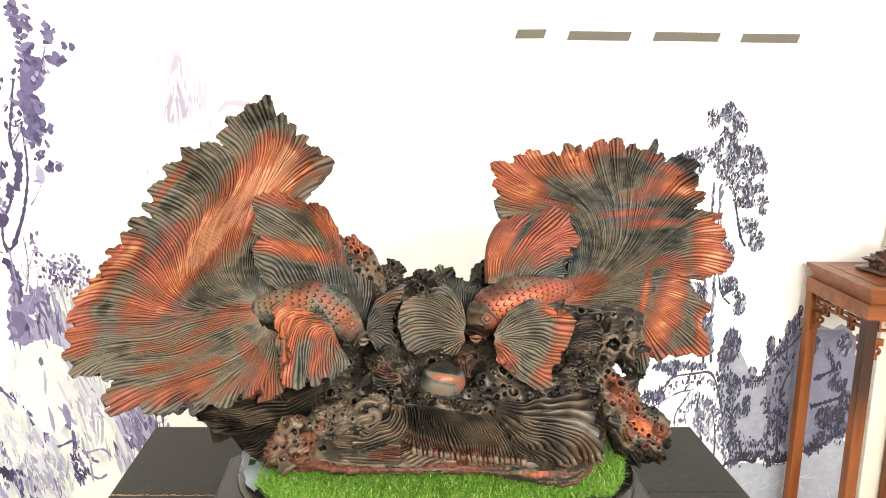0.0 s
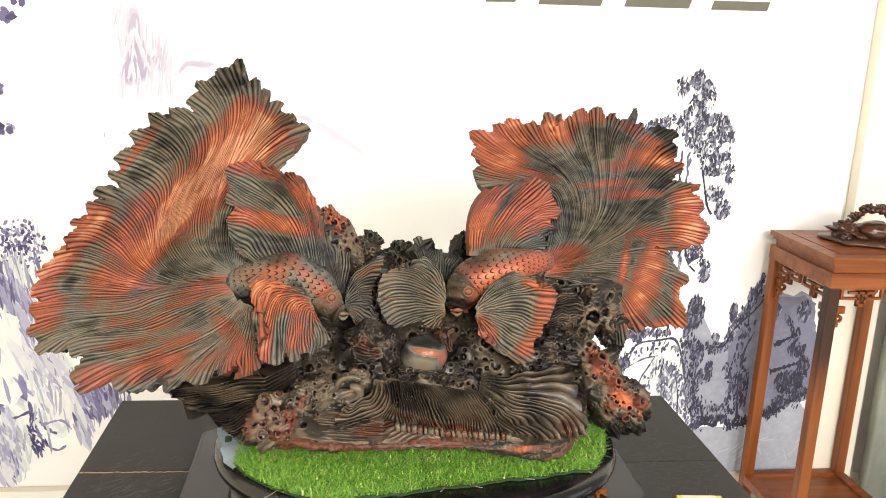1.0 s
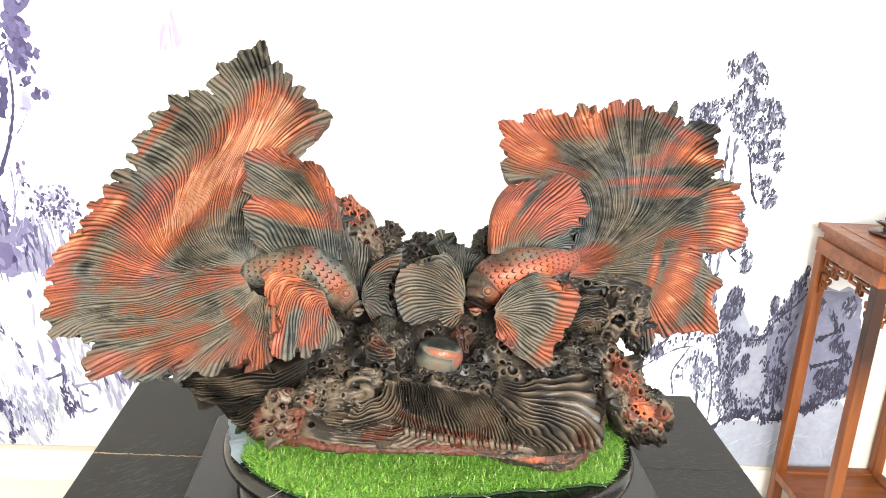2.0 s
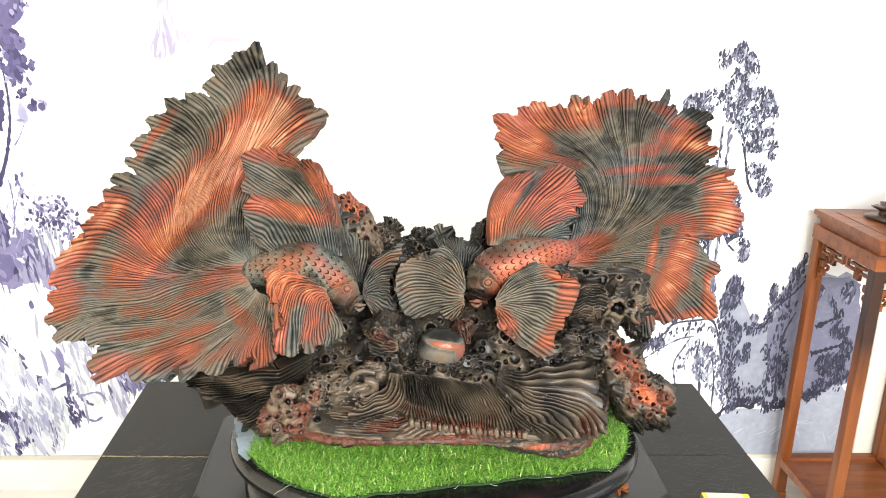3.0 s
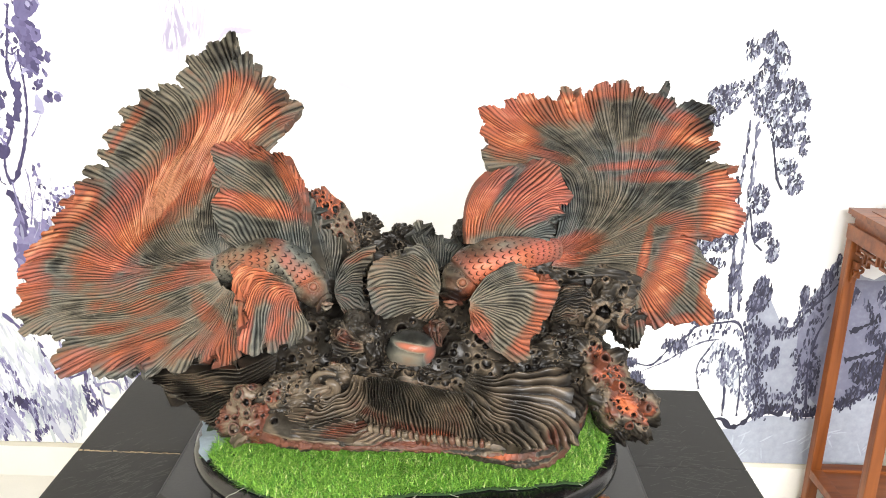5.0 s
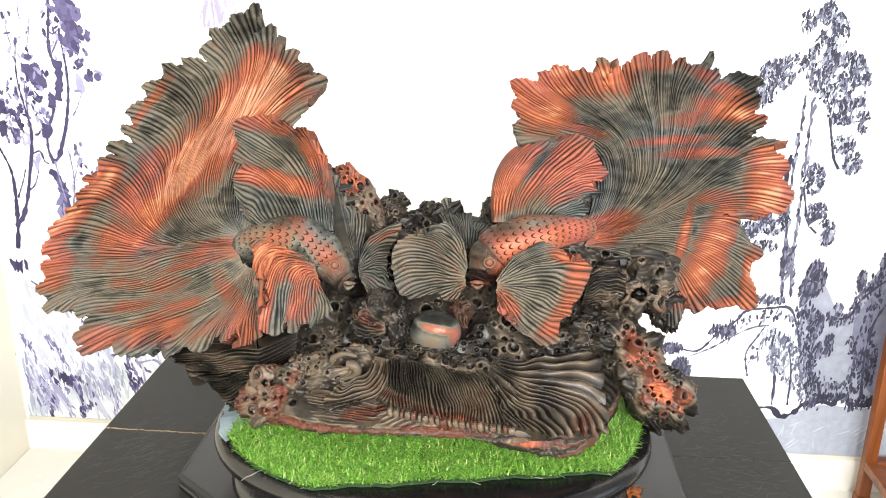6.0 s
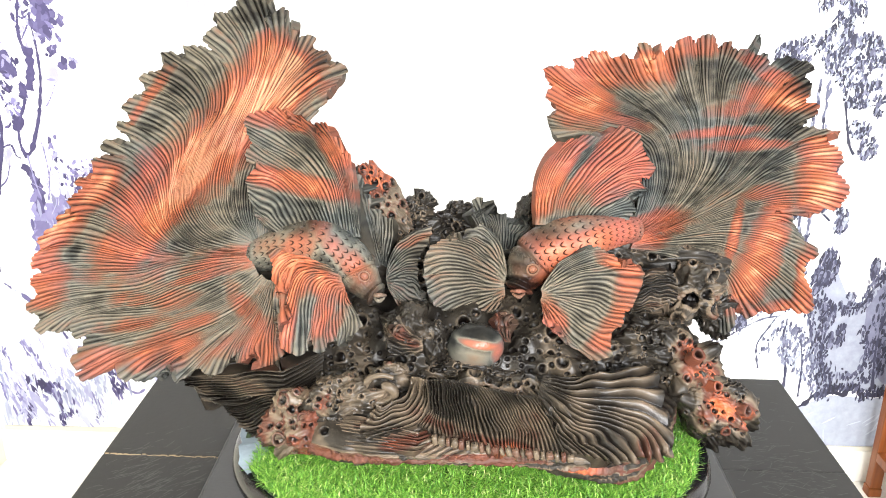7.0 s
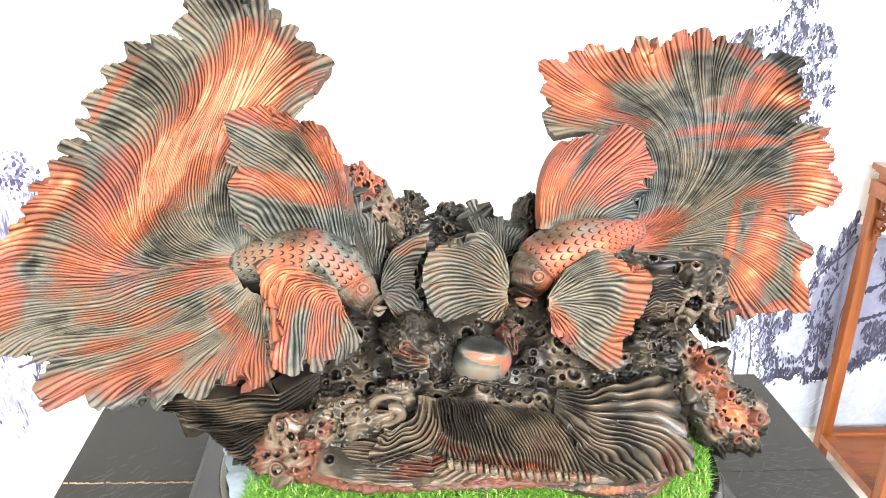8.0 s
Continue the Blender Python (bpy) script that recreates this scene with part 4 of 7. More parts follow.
board = tagged(new("oval_board"), "black lacquered oval base board with thick rounded rim", "board")
pb = lathe_plan(oval, [(0.94, TZ + 0.0935), (0.970, TZ + 0.0940), (0.990, TZ + 0.0962), (1.001, TZ + 0.1005), (1.004, TZ + 0.1055), (1.001, TZ + 0.1110), (0.992, TZ + 0.1158), (0.976, TZ + 0.1195), (0.955, TZ + 0.1212), (0.9, TZ + 0.1215)])
part("rim", pb, lacquer_black, board, smooth=True).location = (CX, CY, 0)
ZT = TZ + 0.1225


def turf_front(x):
    """The mat is cut straight along the front, well inside the board."""
    return 1.565 + 0.186 * (x - 0.292) + 0.0025 * math.sin(61 * x) + 0.0016 * math.sin(173 * x + 1)


turf = tagged(new("turf_mat"), "bright green artificial turf mat on the oval board", "artificial turf")
cut_plan = [(x * 0.95, max(y * 0.95, turf_front(CX + x * 0.95) - CY)) for x, y in oval]
pb = lathe_plan(cut_plan, [(0.998, ZT - 0.0005), (1.0, ZT + 0.002), (0.985, ZT + 0.003)])
part("backing", pb, turf_back, turf, "dark ragged turf backing").location = (CX, CY, 0)
loose = bmesh.new()
rs = random.Random(15)
for k in range(10):
    a = radians(rs.uniform(200, 345))
    x = CX + 0.316 * math.cos(a)
    y = max(CY + 0.247 * math.sin(a), turf_front(x))
    way, z = a + rs.uniform(-1.0, 1.0), ZT + 0.002
    if k == 0:
        x, y, way = 0.206, 1.600, 3.9
    prev, w = None, 0.0003
    for j in range(5):
        q = Vector((-math.sin(way), math.cos(way), 0)) * w
        c = Vector((x, y, z))
        row = [loose.verts.new(c - q), loose.verts.new(c + q), loose.verts.new(c + Vector((0, 0, 0.0007)))]
        if prev:
            for i in range(3):
                loose.faces.new((prev[i], prev[(i + 1) % 3], row[(i + 1) % 3], row[i]))
        prev = row
        x, y = x + math.cos(way) * (0.0085 if k == 0 else 0.003), y + math.sin(way) * (0.0085 if k == 0 else 0.003)
        way, z = way + rs.uniform(-0.5, 0.5), max(z - 0.0002, ZT - 0.0002)
tagged(part("loose_threads", loose, thread_pale, turf, "pale threads pulled from the edge"), kind="stuff")
cl = bmesh.new()
prev = None
for k in range(15):
    u = k / 14
    a = radians(170 + 38 * u)
    ro, ri = 0.985 + 0.012 * math.sin(9 * u) + 0.006 * math.sin(31 * u), 0.885 + 0.02 * math.sin(23 * u)
    zz = ZT + 0.0065 + 0.002 * math.sin(11 * u)
    row = [cl.verts.new((CX + 0.333 * r * math.cos(a), CY + 0.260 * r * math.sin(a), zz + dz)) for r, dz in ((ro, -0.004), (ri, 0.0), (ri, -0.003), (ro, -0.0065))]
    if prev:
        for i in range(4):
            cl.faces.new((prev[i], prev[(i + 1) % 4], row[(i + 1) % 4], row[i]))
    prev = row
part("cloth_edge", cl, blue_mat_edge, turf, "bare grey-blue backing cloth at one edge")
rt = np.random.RandomState(7)
count = 92000
ang, rad = rt.rand(count) * 2 * np.pi, np.sqrt(rt.rand(count)) * 0.945
bx = CX + 0.333 * rad * np.sign(np.cos(ang)) * np.abs(np.cos(ang)) ** 0.9
by = CY + 0.260 * rad * np.sign(np.sin(ang)) * np.abs(np.sin(ang)) ** 0.9
front_cut = 1.565 + 0.186 * (bx - 0.292) + 0.0025 * np.sin(61 * bx) + 0.0016 * np.sin(173 * bx + 1)
keep = (by > front_cut + 0.002) & (by < CY + 0.07) & ~((bx < CX - 0.288) & (by < CY + 0.03))
bx, by, count = bx[keep], by[keep], int(keep.sum())
head, tilt, tall = rt.rand(count) * 2 * np.pi, rt.uniform(0.5, 1.7, count), rt.uniform(0.004, 0.0105, count)
wide = rt.uniform(0.00045, 0.0009, count)
dirx, diry = np.cos(head), np.sin(head)
rows = []
for k, (h, lean, w) in enumerate(((0, 0, 1.0), (0.5, 0.25, 0.9), (0.9, 0.75, 0.6), (1.0, 1.15, 0.15))):
    px, py = bx + dirx * lean * tall * tilt, by + diry * lean * tall * tilt
    pz = ZT + 0.003 + h * tall * np.cos(tilt * 0.6)
    for side in (-1, 1):
        rows.append(np.stack([px - side * diry * wide * w, py + side * dirx * wide * w, pz], 1))
blade_v = np.stack(rows, 1).reshape(-1, 3)
first = (np.arange(count) * 8)[:, None]
blade_f = np.concatenate([first + np.array(q) for q in ((0, 1, 3, 2), (2, 3, 5, 4), (4, 5, 7, 6))], 1).reshape(-1, 4)
me = bpy.data.meshes.new("grass")
me.from_pydata(blade_v.tolist(), [], blade_f.tolist())
tone = np.repeat(np.where(rt.rand(count) < 0.06, 0.95, rt.uniform(0, 0.8, count)), 8)
stain_layer(me, "tone", tone)
me.materials.append(ramp_material("green_plastic_blades", "tone", [(0.0, (0.040, 0.15, 0.014)), (0.4, (0.155, 0.39, 0.042)), (0.8, (0.37, 0.63, 0.105)), (1.0, (0.60, 0.66, 0.30))], 0.5))
ob = new("grass", me)
ob.parent = turf
tagged(ob, "short bright green plastic blades", kind="stuff")

# ---- the carving: one mesh, gathered from fins, bodies and pierced rockwork ----
class Carve:
    def __init__(self):
        self.v, self.f, self.flame, self.rough, self.cut, self.n = [], [], [], [], [], 0

    def add(self, pts, faces, flame, rough, cut=0.0):
        k = len(pts)
        self.v.append(pts)
        self.f.append(faces + self.n)
        self.flame.append(np.broadcast_to(flame, (k,)))
        self.rough.append(np.broadcast_to(rough, (k,)))
        self.cut.append(np.broadcast_to(cut, (k,)))
        self.n += k

    def done(self, name, material):
        v, f = np.concatenate(self.v), np.concatenate(self.f)
        me = bpy.data.meshes.new(name)
        me.vertices.add(len(v))
        me.vertices.foreach_set("co", v.astype(np.float32).ravel())
        me.loops.add(f.size)
        me.loops.foreach_set("vertex_index", f.astype(np.int32).ravel())
        me.polygons.add(len(f))
        me.polygons.foreach_set("loop_start", np.arange(0, f.size, 4, dtype=np.int32))
        me.polygons.foreach_set("loop_total", np.full(len(f), 4, np.int32))
        me.polygons.foreach_set("use_smooth", np.ones(len(f), bool))
        me.update(calc_edges=True)
        stain_layer(me, "flame", np.concatenate(self.flame), np.concatenate(self.rough))
        stain_layer(me, "char", np.concatenate(self.cut))
        me.materials.append(material)
        return new(name, me)


def grid_faces(a, b, wrap_a=False, wrap_b=False):
    i, j = np.meshgrid(np.arange(a if wrap_a else a - 1), np.arange(b if wrap_b else b - 1), indexing="ij")
    i, j = i.ravel(), j.ravel()
    p, q = (i + 1) % a, (j + 1) % b
    return np.stack([i * b + j, p * b + j, p * b + q, i * b + q], 1)


def normals(g):
    du, dv = np.gradient(g, axis=0), np.gradient(g, axis=1)
    n = np.cross(du, dv)
    n /= np.linalg.norm(n, axis=2)[:, :, None] + 1e-12
    return n


def stains(x, z, blobs, along=None):
    """How much orange shows, from soft oval patches with ragged ends."""
    jitter = 0.45 * (grid_noise(x * 26, z * 26, 3) - 0.5) + 0.15 * (grid_noise(x * 110, z * 110, 5) - 0.5)
    if along is not None:
        jitter = jitter + 0.22 * (along - 0.5)
    lean = np.where(x < 0.4, radians(52), radians(4))
    ga, gb = x * np.cos(lean) + z * np.sin(lean), -x * np.sin(lean) + z * np.cos(lean)
    grain = 0.60 + 0.50 * grid_noise(ga * 14, gb * 70, 23) + 0.36 * (grid_noise(ga * 36, gb * 200, 27) - 0.5)
    out = np.zeros_like(x)
    for cx, cz, r1, r2, turn, strength in blobs:
        c, s = math.cos(radians(turn)), math.sin(radians(turn))
        a, b = (x - cx) * c + (z - cz) * s, -(x - cx) * s + (z - cz) * c
        d = np.sqrt((a / r1) ** 2 + (b / r2) ** 2) + jitter
        s_ = np.clip(1.22 - 0.66 * d, 0, 1)
        s_ = s_ * s_ * (3 - 2 * s_)
        out = np.maximum(out, strength * s_) if strength > 0 else out * (1 + strength * s_)
    return out * np.clip(grain, 0.3, 1.08)


carve = Carve()


def strand_field(edge, guides, nu, nv, deepen):
    """Strands between guide curves that run from a root to a traced edge, one for each step along that edge."""
    e = curve_through(edge, nu)
    # deepen the notches of the edge against its own running mean
    span = max(3, int(nu / len(edge) * 3.2)) | 1
    padded = np.concatenate([np.repeat(e[:1], span // 2, 0), e, np.repeat(e[-1:], span // 2, 0)])
    mean = np.stack([np.convolve(padded[:, i], np.ones(span) / span, "valid") for i in (0, 1)], 1)
    fade = np.clip(np.minimum(np.arange(nu), nu - 1 - np.arange(nu)) / span, 0, 1)[:, None]
    e = e + deepen * fade * (e - mean)
    g = np.stack([curve_through(q, nv) for q in guides])
    at, last = [], 0
    for q in g[:, -1]:
        last = last + int(np.argmin(np.linalg.norm(e[last:] - q, axis=1)))
        at.append(last)
    at[-1] = max(at[-1], at[-2] + 2)
    t = np.maximum.accumulate(np.array(at, float) + 1e-3 * np.arange(len(at)))
    slope = np.gradient(g, t, axis=0) if len(t) > 2 else np.zeros_like(g) + (g[1] - g[0]) / (t[1] - t[0])
    u = np.clip(np.arange(nu, dtype=float), t[0], t[-1])
    k = np.clip(np.searchsorted(t, u, side="right") - 1, 0, len(t) - 2)
    h = (t[k + 1] - t[k])
    q = ((u - t[k]) / h)[:, None, None]
    h = h[:, None, None]
    p = (1 + 2 * q) * (1 - q) ** 2 * g[k] + q * (1 - q) ** 2 * h * slope[k] + q * q * (3 - 2 * q) * g[k + 1] + q * q * (q - 1) * h * slope[k + 1]
    v = np.linspace(0, 1, nv)[None, :, None]
    return p + (e - p[:, -1])[:, None] * v ** 5


def fan(edge, guides, depth, ridges, teeth, tooth=0.003, blobs=(), tone=0.0, thick=0.006, wave=0.008, height=0.0054, nv=90, seed=0, rough=0.5, lift=0.0, per=12, pitch=0.0058, roots=0.004, brown=0.0, soot=(), deepen=0.85):
    """A fin of carved rays that follow guide curves to a notched edge; depth(x, z) gives how far back it lies."""
    nu = ridges * per + 1
    p = strand_field(edge, guides, nu, nv, deepen)
    u, v = np.linspace(0, 1, nu)[:, None], np.linspace(0, 1, nv)[None, :]
    uw = u + (0.55 / ridges) * (1 + 0.4 * brown) * (grid_noise(u * ridges * 0.3, v * 5, seed + 9) - 0.5) * 2 + (0.9 / ridges) * (grid_noise(u * ridges * 0.13 + 5, v * 1.6, seed + 19) - 0.5) * 2
    fold = u * teeth
    out = p[:, -1] - p[:, -6]
    out /= np.linalg.norm(out, axis=1)[:, None] + 1e-9
    nick = 1 - np.abs(2 * ((uw[:, -1:] * ridges * 0.5) % 1) - 1) ** 2
    nick = 0.5 * tooth * (nick * (0.3 + grid_noise(u * ridges * 0.5, u * 0, seed + 4)) + 0.6 * grid_noise(u * ridges * 0.9, u * 0, seed + 8) - 0.9)
    p = p + (out * nick)[:, None] * (v ** 8)[:, :, None]
    x, z = p[:, :, 0], p[:, :, 1]
    y = depth(x, z) + lift
    slow = np.sin(2 * np.pi * (fold * 0.5 + 0.15 * np.sin(3 * u + seed)))
    y = y + wave * v ** 3 * slow - 0.5 * wave * v ** 2 * np.sin(2 * np.pi * uw * teeth * 0.19 + seed) + 0.35 * wave * v ** 6 * np.sin(2 * np.pi * fold * 1.37 + seed)
    g = np.stack([x, y, z], 2)
    n = normals(g)
    n = np.where(n[:, :, 1:2] > 0, -n, n)
    gap = np.linalg.norm(np.gradient(g, axis=0), axis=2) * per
    # the rays divide on the way out, so that their width stays even
    ph = uw * ridges
    level = np.clip(np.log2(pitch / np.maximum(gap, 1e-5)), 0, 4.999)
    step = np.floor(level)
    blend = np.clip((level - step - 0.35) / 0.3, 0, 1)

    def rays(k):
        q = ph / 2.0 ** k + 0.13 * k
        return 1 - np.abs(2 * (q - np.floor(q)) - 1) ** (3.4 - 1.6 * brown)

    crest = rays(step) * (1 - blend) + rays(step + 1) * blend
    broad = gap * 2.0 ** (step + blend)
    d = crest * np.minimum(height * 1.15, broad * 0.95)
    d = d * np.clip(v * 9, 0.1, 1) * (0.7 + 0.6 * grid_noise(uw * ridges * 0.5, v * 6, seed + 2))
    front = g + n * d[:, :, None]
    back_t = (thick + roots * (1 - v) ** 2) * np.ones_like(u)
    back = g - n * back_t[:, :, None]
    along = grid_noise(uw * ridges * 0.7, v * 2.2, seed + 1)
    # grooves darkened in the colour: soot left there plus painted shade
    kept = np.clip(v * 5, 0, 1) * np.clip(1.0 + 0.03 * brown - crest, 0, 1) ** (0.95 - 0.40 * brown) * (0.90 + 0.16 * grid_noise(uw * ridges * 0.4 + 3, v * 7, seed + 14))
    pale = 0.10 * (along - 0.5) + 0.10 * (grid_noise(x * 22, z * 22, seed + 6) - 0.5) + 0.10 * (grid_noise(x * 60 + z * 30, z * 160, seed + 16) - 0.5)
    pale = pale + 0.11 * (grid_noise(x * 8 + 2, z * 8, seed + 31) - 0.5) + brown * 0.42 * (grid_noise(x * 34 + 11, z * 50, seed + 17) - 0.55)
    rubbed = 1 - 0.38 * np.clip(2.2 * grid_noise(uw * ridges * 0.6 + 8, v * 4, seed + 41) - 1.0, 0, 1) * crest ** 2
    # crests paler in the colour, part rub and part painted highlight
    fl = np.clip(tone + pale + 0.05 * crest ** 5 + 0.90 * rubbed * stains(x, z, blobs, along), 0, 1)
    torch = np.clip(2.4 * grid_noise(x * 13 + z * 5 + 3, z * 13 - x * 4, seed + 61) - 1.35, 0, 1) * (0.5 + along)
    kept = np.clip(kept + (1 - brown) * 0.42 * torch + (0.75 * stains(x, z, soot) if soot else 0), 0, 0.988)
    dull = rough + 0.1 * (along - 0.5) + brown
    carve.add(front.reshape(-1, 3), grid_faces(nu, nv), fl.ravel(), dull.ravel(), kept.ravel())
    # the rim turns back to a plainer, darkened rear face
    rim = np.concatenate([np.arange(nv), np.arange(1, nu) * nv + nv - 1, (nu - 1) * nv + np.arange(nv - 2, -1, -1), np.arange(nu - 2, 0, -1) * nv])
    strip = np.stack([front.reshape(-1, 3)[rim], back.reshape(-1, 3)[rim]], 1)
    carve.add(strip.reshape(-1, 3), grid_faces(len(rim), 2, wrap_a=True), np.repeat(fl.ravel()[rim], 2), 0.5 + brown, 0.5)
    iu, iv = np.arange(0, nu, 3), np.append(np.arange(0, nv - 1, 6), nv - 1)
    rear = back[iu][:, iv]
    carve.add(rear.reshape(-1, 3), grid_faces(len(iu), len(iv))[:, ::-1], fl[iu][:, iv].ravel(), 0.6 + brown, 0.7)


def craters(pts, nrm, holes):
    """Push round holes with raised lips into a surface."""
    push = np.zeros(len(pts))
    for hx, hy, hz, r in holes:
        near = np.abs(pts[:, 0] - hx) < 2 * r
        q = np.linalg.norm(pts[near] - np.array((hx, hy, hz)), axis=1) / r
        push[near] += np.where(q < 1, -1.5 * r * (1 - q ** 4), 0) + 0.28 * r * np.exp(-((q - 1.12) / 0.22) ** 2)
    return pts + nrm * np.maximum(push, -0.022)[:, None], push


def lump(centre, radii, turn=0.0, holes=14, hole=0.006, rugged=0.25, tone=0.1, blobs=(), seed=0, rough=0.40, tip=0.0, cells=2.2, brown=1.0, cap=1.0):
    """A knob of pierced, water-worn rockwork."""
    big = max(radii)
    nu = int(min(330, max(90, 6.28 * big / (0.0018 if holes else 0.004))))
    nv = int(nu * 0.5)
    # closer rings on the side that faces the room
    turn_u = np.linspace(0, 2 * np.pi, nu, endpoint=False)
    turn_u = turn_u - 0.55 * np.cos(turn_u)
    u, v = np.meshgrid(turn_u, np.linspace(0.03, np.pi - 0.03, nv), indexing="ij")
    d = np.stack([np.sin(v) * np.cos(u), np.sin(v) * np.sin(u), np.cos(v)], 2)
    k = 1 + rugged * 2 * (grid_noise(d[..., 0] * cells + 9 + seed, d[..., 2] * cells + d[..., 1] * 1.7 + 20, seed) - 0.5) + 0.5 * rugged * (grid_noise(d[..., 0] * cells * 2 + 30, d[..., 2] * cells * 2 - d[..., 1] * 4 + 30, seed + 1) - 0.5)
    k = k + 0.10 * (grid_noise(d[..., 0] * 9 + 40, d[..., 2] * 14 + d[..., 1] * 7 + 40, seed + 3) - 0.5) * min(1, 0.03 / big + 0.3) * 2
    k = k + tip * np.maximum(0, d[..., 2]) ** 3
    p = d * k[..., None] * np.array(radii)
    c, s = math.cos(radians(turn)), math.sin(radians(turn))
    p = np.stack([p[..., 0] * c - p[..., 2] * s, p[..., 1], p[..., 0] * s + p[..., 2] * c], 2) + np.array(centre)
    n = normals(p)
    if np.sum(n * (p - np.array(centre))) < 0:
        n = -n
    flat, nn = p.reshape(-1, 3), n.reshape(-1, 3)
    rng = np.random.RandomState(seed + 50)
    pick = np.flatnonzero((nn[:, 1] < 0.15))
    spots = []
    for i in rng.permutation(pick):
        r = hole * rng.uniform(0.55, 1.3)
        if all(np.linalg.norm(flat[i] - np.array(q[:3])) > (r + q[3]) * 1.12 for q in spots):
            spots.append((*flat[i], r))
        if len(spots) >= holes:
            break
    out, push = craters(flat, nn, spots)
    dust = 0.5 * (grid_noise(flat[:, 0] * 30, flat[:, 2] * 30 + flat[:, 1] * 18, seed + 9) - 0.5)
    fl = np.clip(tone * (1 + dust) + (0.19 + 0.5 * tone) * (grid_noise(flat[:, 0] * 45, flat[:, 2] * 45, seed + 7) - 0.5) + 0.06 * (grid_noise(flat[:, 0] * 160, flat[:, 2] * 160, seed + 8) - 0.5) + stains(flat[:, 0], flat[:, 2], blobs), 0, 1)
    # holes blackened by depth, their shade put into the colour
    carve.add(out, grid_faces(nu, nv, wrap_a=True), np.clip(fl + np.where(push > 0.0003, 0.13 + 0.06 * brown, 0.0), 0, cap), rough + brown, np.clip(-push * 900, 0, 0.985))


def tube(centre, way, r, length, tone, seed, bore=0.62):
    """A short open coral tube."""
    w = Vector(way).normalized()
    a = w.orthogonal().normalized()
    b = w.cross(a)
    rows = []
    for rr, h in ((1.25, -0.6), (1.1, 0.0), (0.98, 0.6), (1.06, 0.95), (0.95, 1.02), (bore, 0.97), (bore * 0.9, 0.5), (bore * 0.7, 0.0), (0.05, -0.1)):
        rows.append([tuple(Vector(centre) + w * (h * length) + (a * math.cos(t) + b * math.sin(t)) * r * rr * (1 + 0.08 * math.sin(3 * t + seed))) for t in [2 * math.pi * k / 18 for k in range(18)]])
    p = np.array(rows)
    # the bore darkens inward, with its shade painted in
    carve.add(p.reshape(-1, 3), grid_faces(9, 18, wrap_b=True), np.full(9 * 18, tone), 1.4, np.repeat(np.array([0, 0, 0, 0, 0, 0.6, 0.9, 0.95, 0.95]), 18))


def fish_body(spine, radii, flat, tone, blobs, seed, dark, eye_at, eye_r):
    """A scaled body along a spine of (x, y, z), closing in a pouting mouth."""
    nu, nv = 380, 300
    s, r = curve_through(spine, nu), np.interp(np.linspace(0, 1, nu), np.linspace(0, 1, len(radii)), radii)
    t = np.gradient(s, axis=0)
    t /= np.linalg.norm(t, axis=1)[:, None]
    back = np.array([0.0, 1.0, 0.0])
    up = np.cross(t, back)
    up /= np.linalg.norm(up, axis=1)[:, None]
    out = np.cross(up, t)
    a = np.linspace(0, 2 * np.pi, nv, endpoint=False)
    a = a - 0.5 * np.cos(a)
    ca, sa = np.cos(a)[None, :, None], np.sin(a)[None, :, None]
    p = s[:, None] + r[:, None, None] * (up[:, None] * ca + flat * out[:, None] * sa)
    n = up[:, None] * ca * flat + out[:, None] * sa
    n /= np.linalg.norm(n, axis=2)[:, :, None]
    # overlapping scales: each row steps down to the next
    run = np.concatenate([[0], np.cumsum(np.linalg.norm(np.diff(s, axis=0), axis=1))])[:, None]
    size = 0.0116
    row = run / size * np.ones((1, nv))
    col = a[None, :] * 20 / (2 * np.pi) * np.ones((nu, 1))
    shift = 0.5 * (np.floor(row) % 2)
    inside = row - np.floor(row)
    across = (col + shift) % 1.0 - 0.5
    arc = inside + 3.2 * across ** 2
    cut = np.exp(-((arc - 0.66) / 0.085) ** 2) * np.clip((0.37 - np.abs(across)) * 12, 0, 1)
    where = np.linspace(0, 1, nu)[:, None]
    scaled = np.clip((0.86 - where) * 14, 0, 1)
    d = -scaled * 0.0024 * cut + scaled * 0.0003 * np.clip(1 - arc / 0.62, 0, 1)
    d = d + (1 - scaled) * 0.001 * grid_noise(row * 3, col * 3, seed)
    d = d - 0.003 * np.exp(-((where - 0.80 - 0.02 * np.cos(a)[None, :]) / 0.008) ** 2)
    d = d + 0.004 * np.exp(-((where - 0.985) / 0.010) ** 2) - 0.004 * np.exp(-((where - 0.955) / 0.010) ** 2)
    p = p + n * d[:, :, None]
    flat_p = p.reshape(-1, 3)
    # scale cuts and dark patches are both darkened in the colour
    soot = np.maximum(np.clip(scaled * cut * 1.4, 0, 0.985).ravel(), np.clip(1.1 * stains(flat_p[:, 0], flat_p[:, 2], dark), 0, 0.97))
    fl = 0.9 * np.clip(tone + 0.16 * (grid_noise(flat_p[:, 0] * 60, flat_p[:, 2] * 60, seed) - 0.5) + stains(flat_p[:, 0], flat_p[:, 2], blobs), 0, 1)
    carve.add(flat_p, grid_faces(nu, nv, wrap_b=True), fl, 0.42, soot)
    ball(eye_at, eye_r, 0.42, 0.3)
    ring(eye_at, eye_r * 1.25, eye_r * 0.22, 0.34)


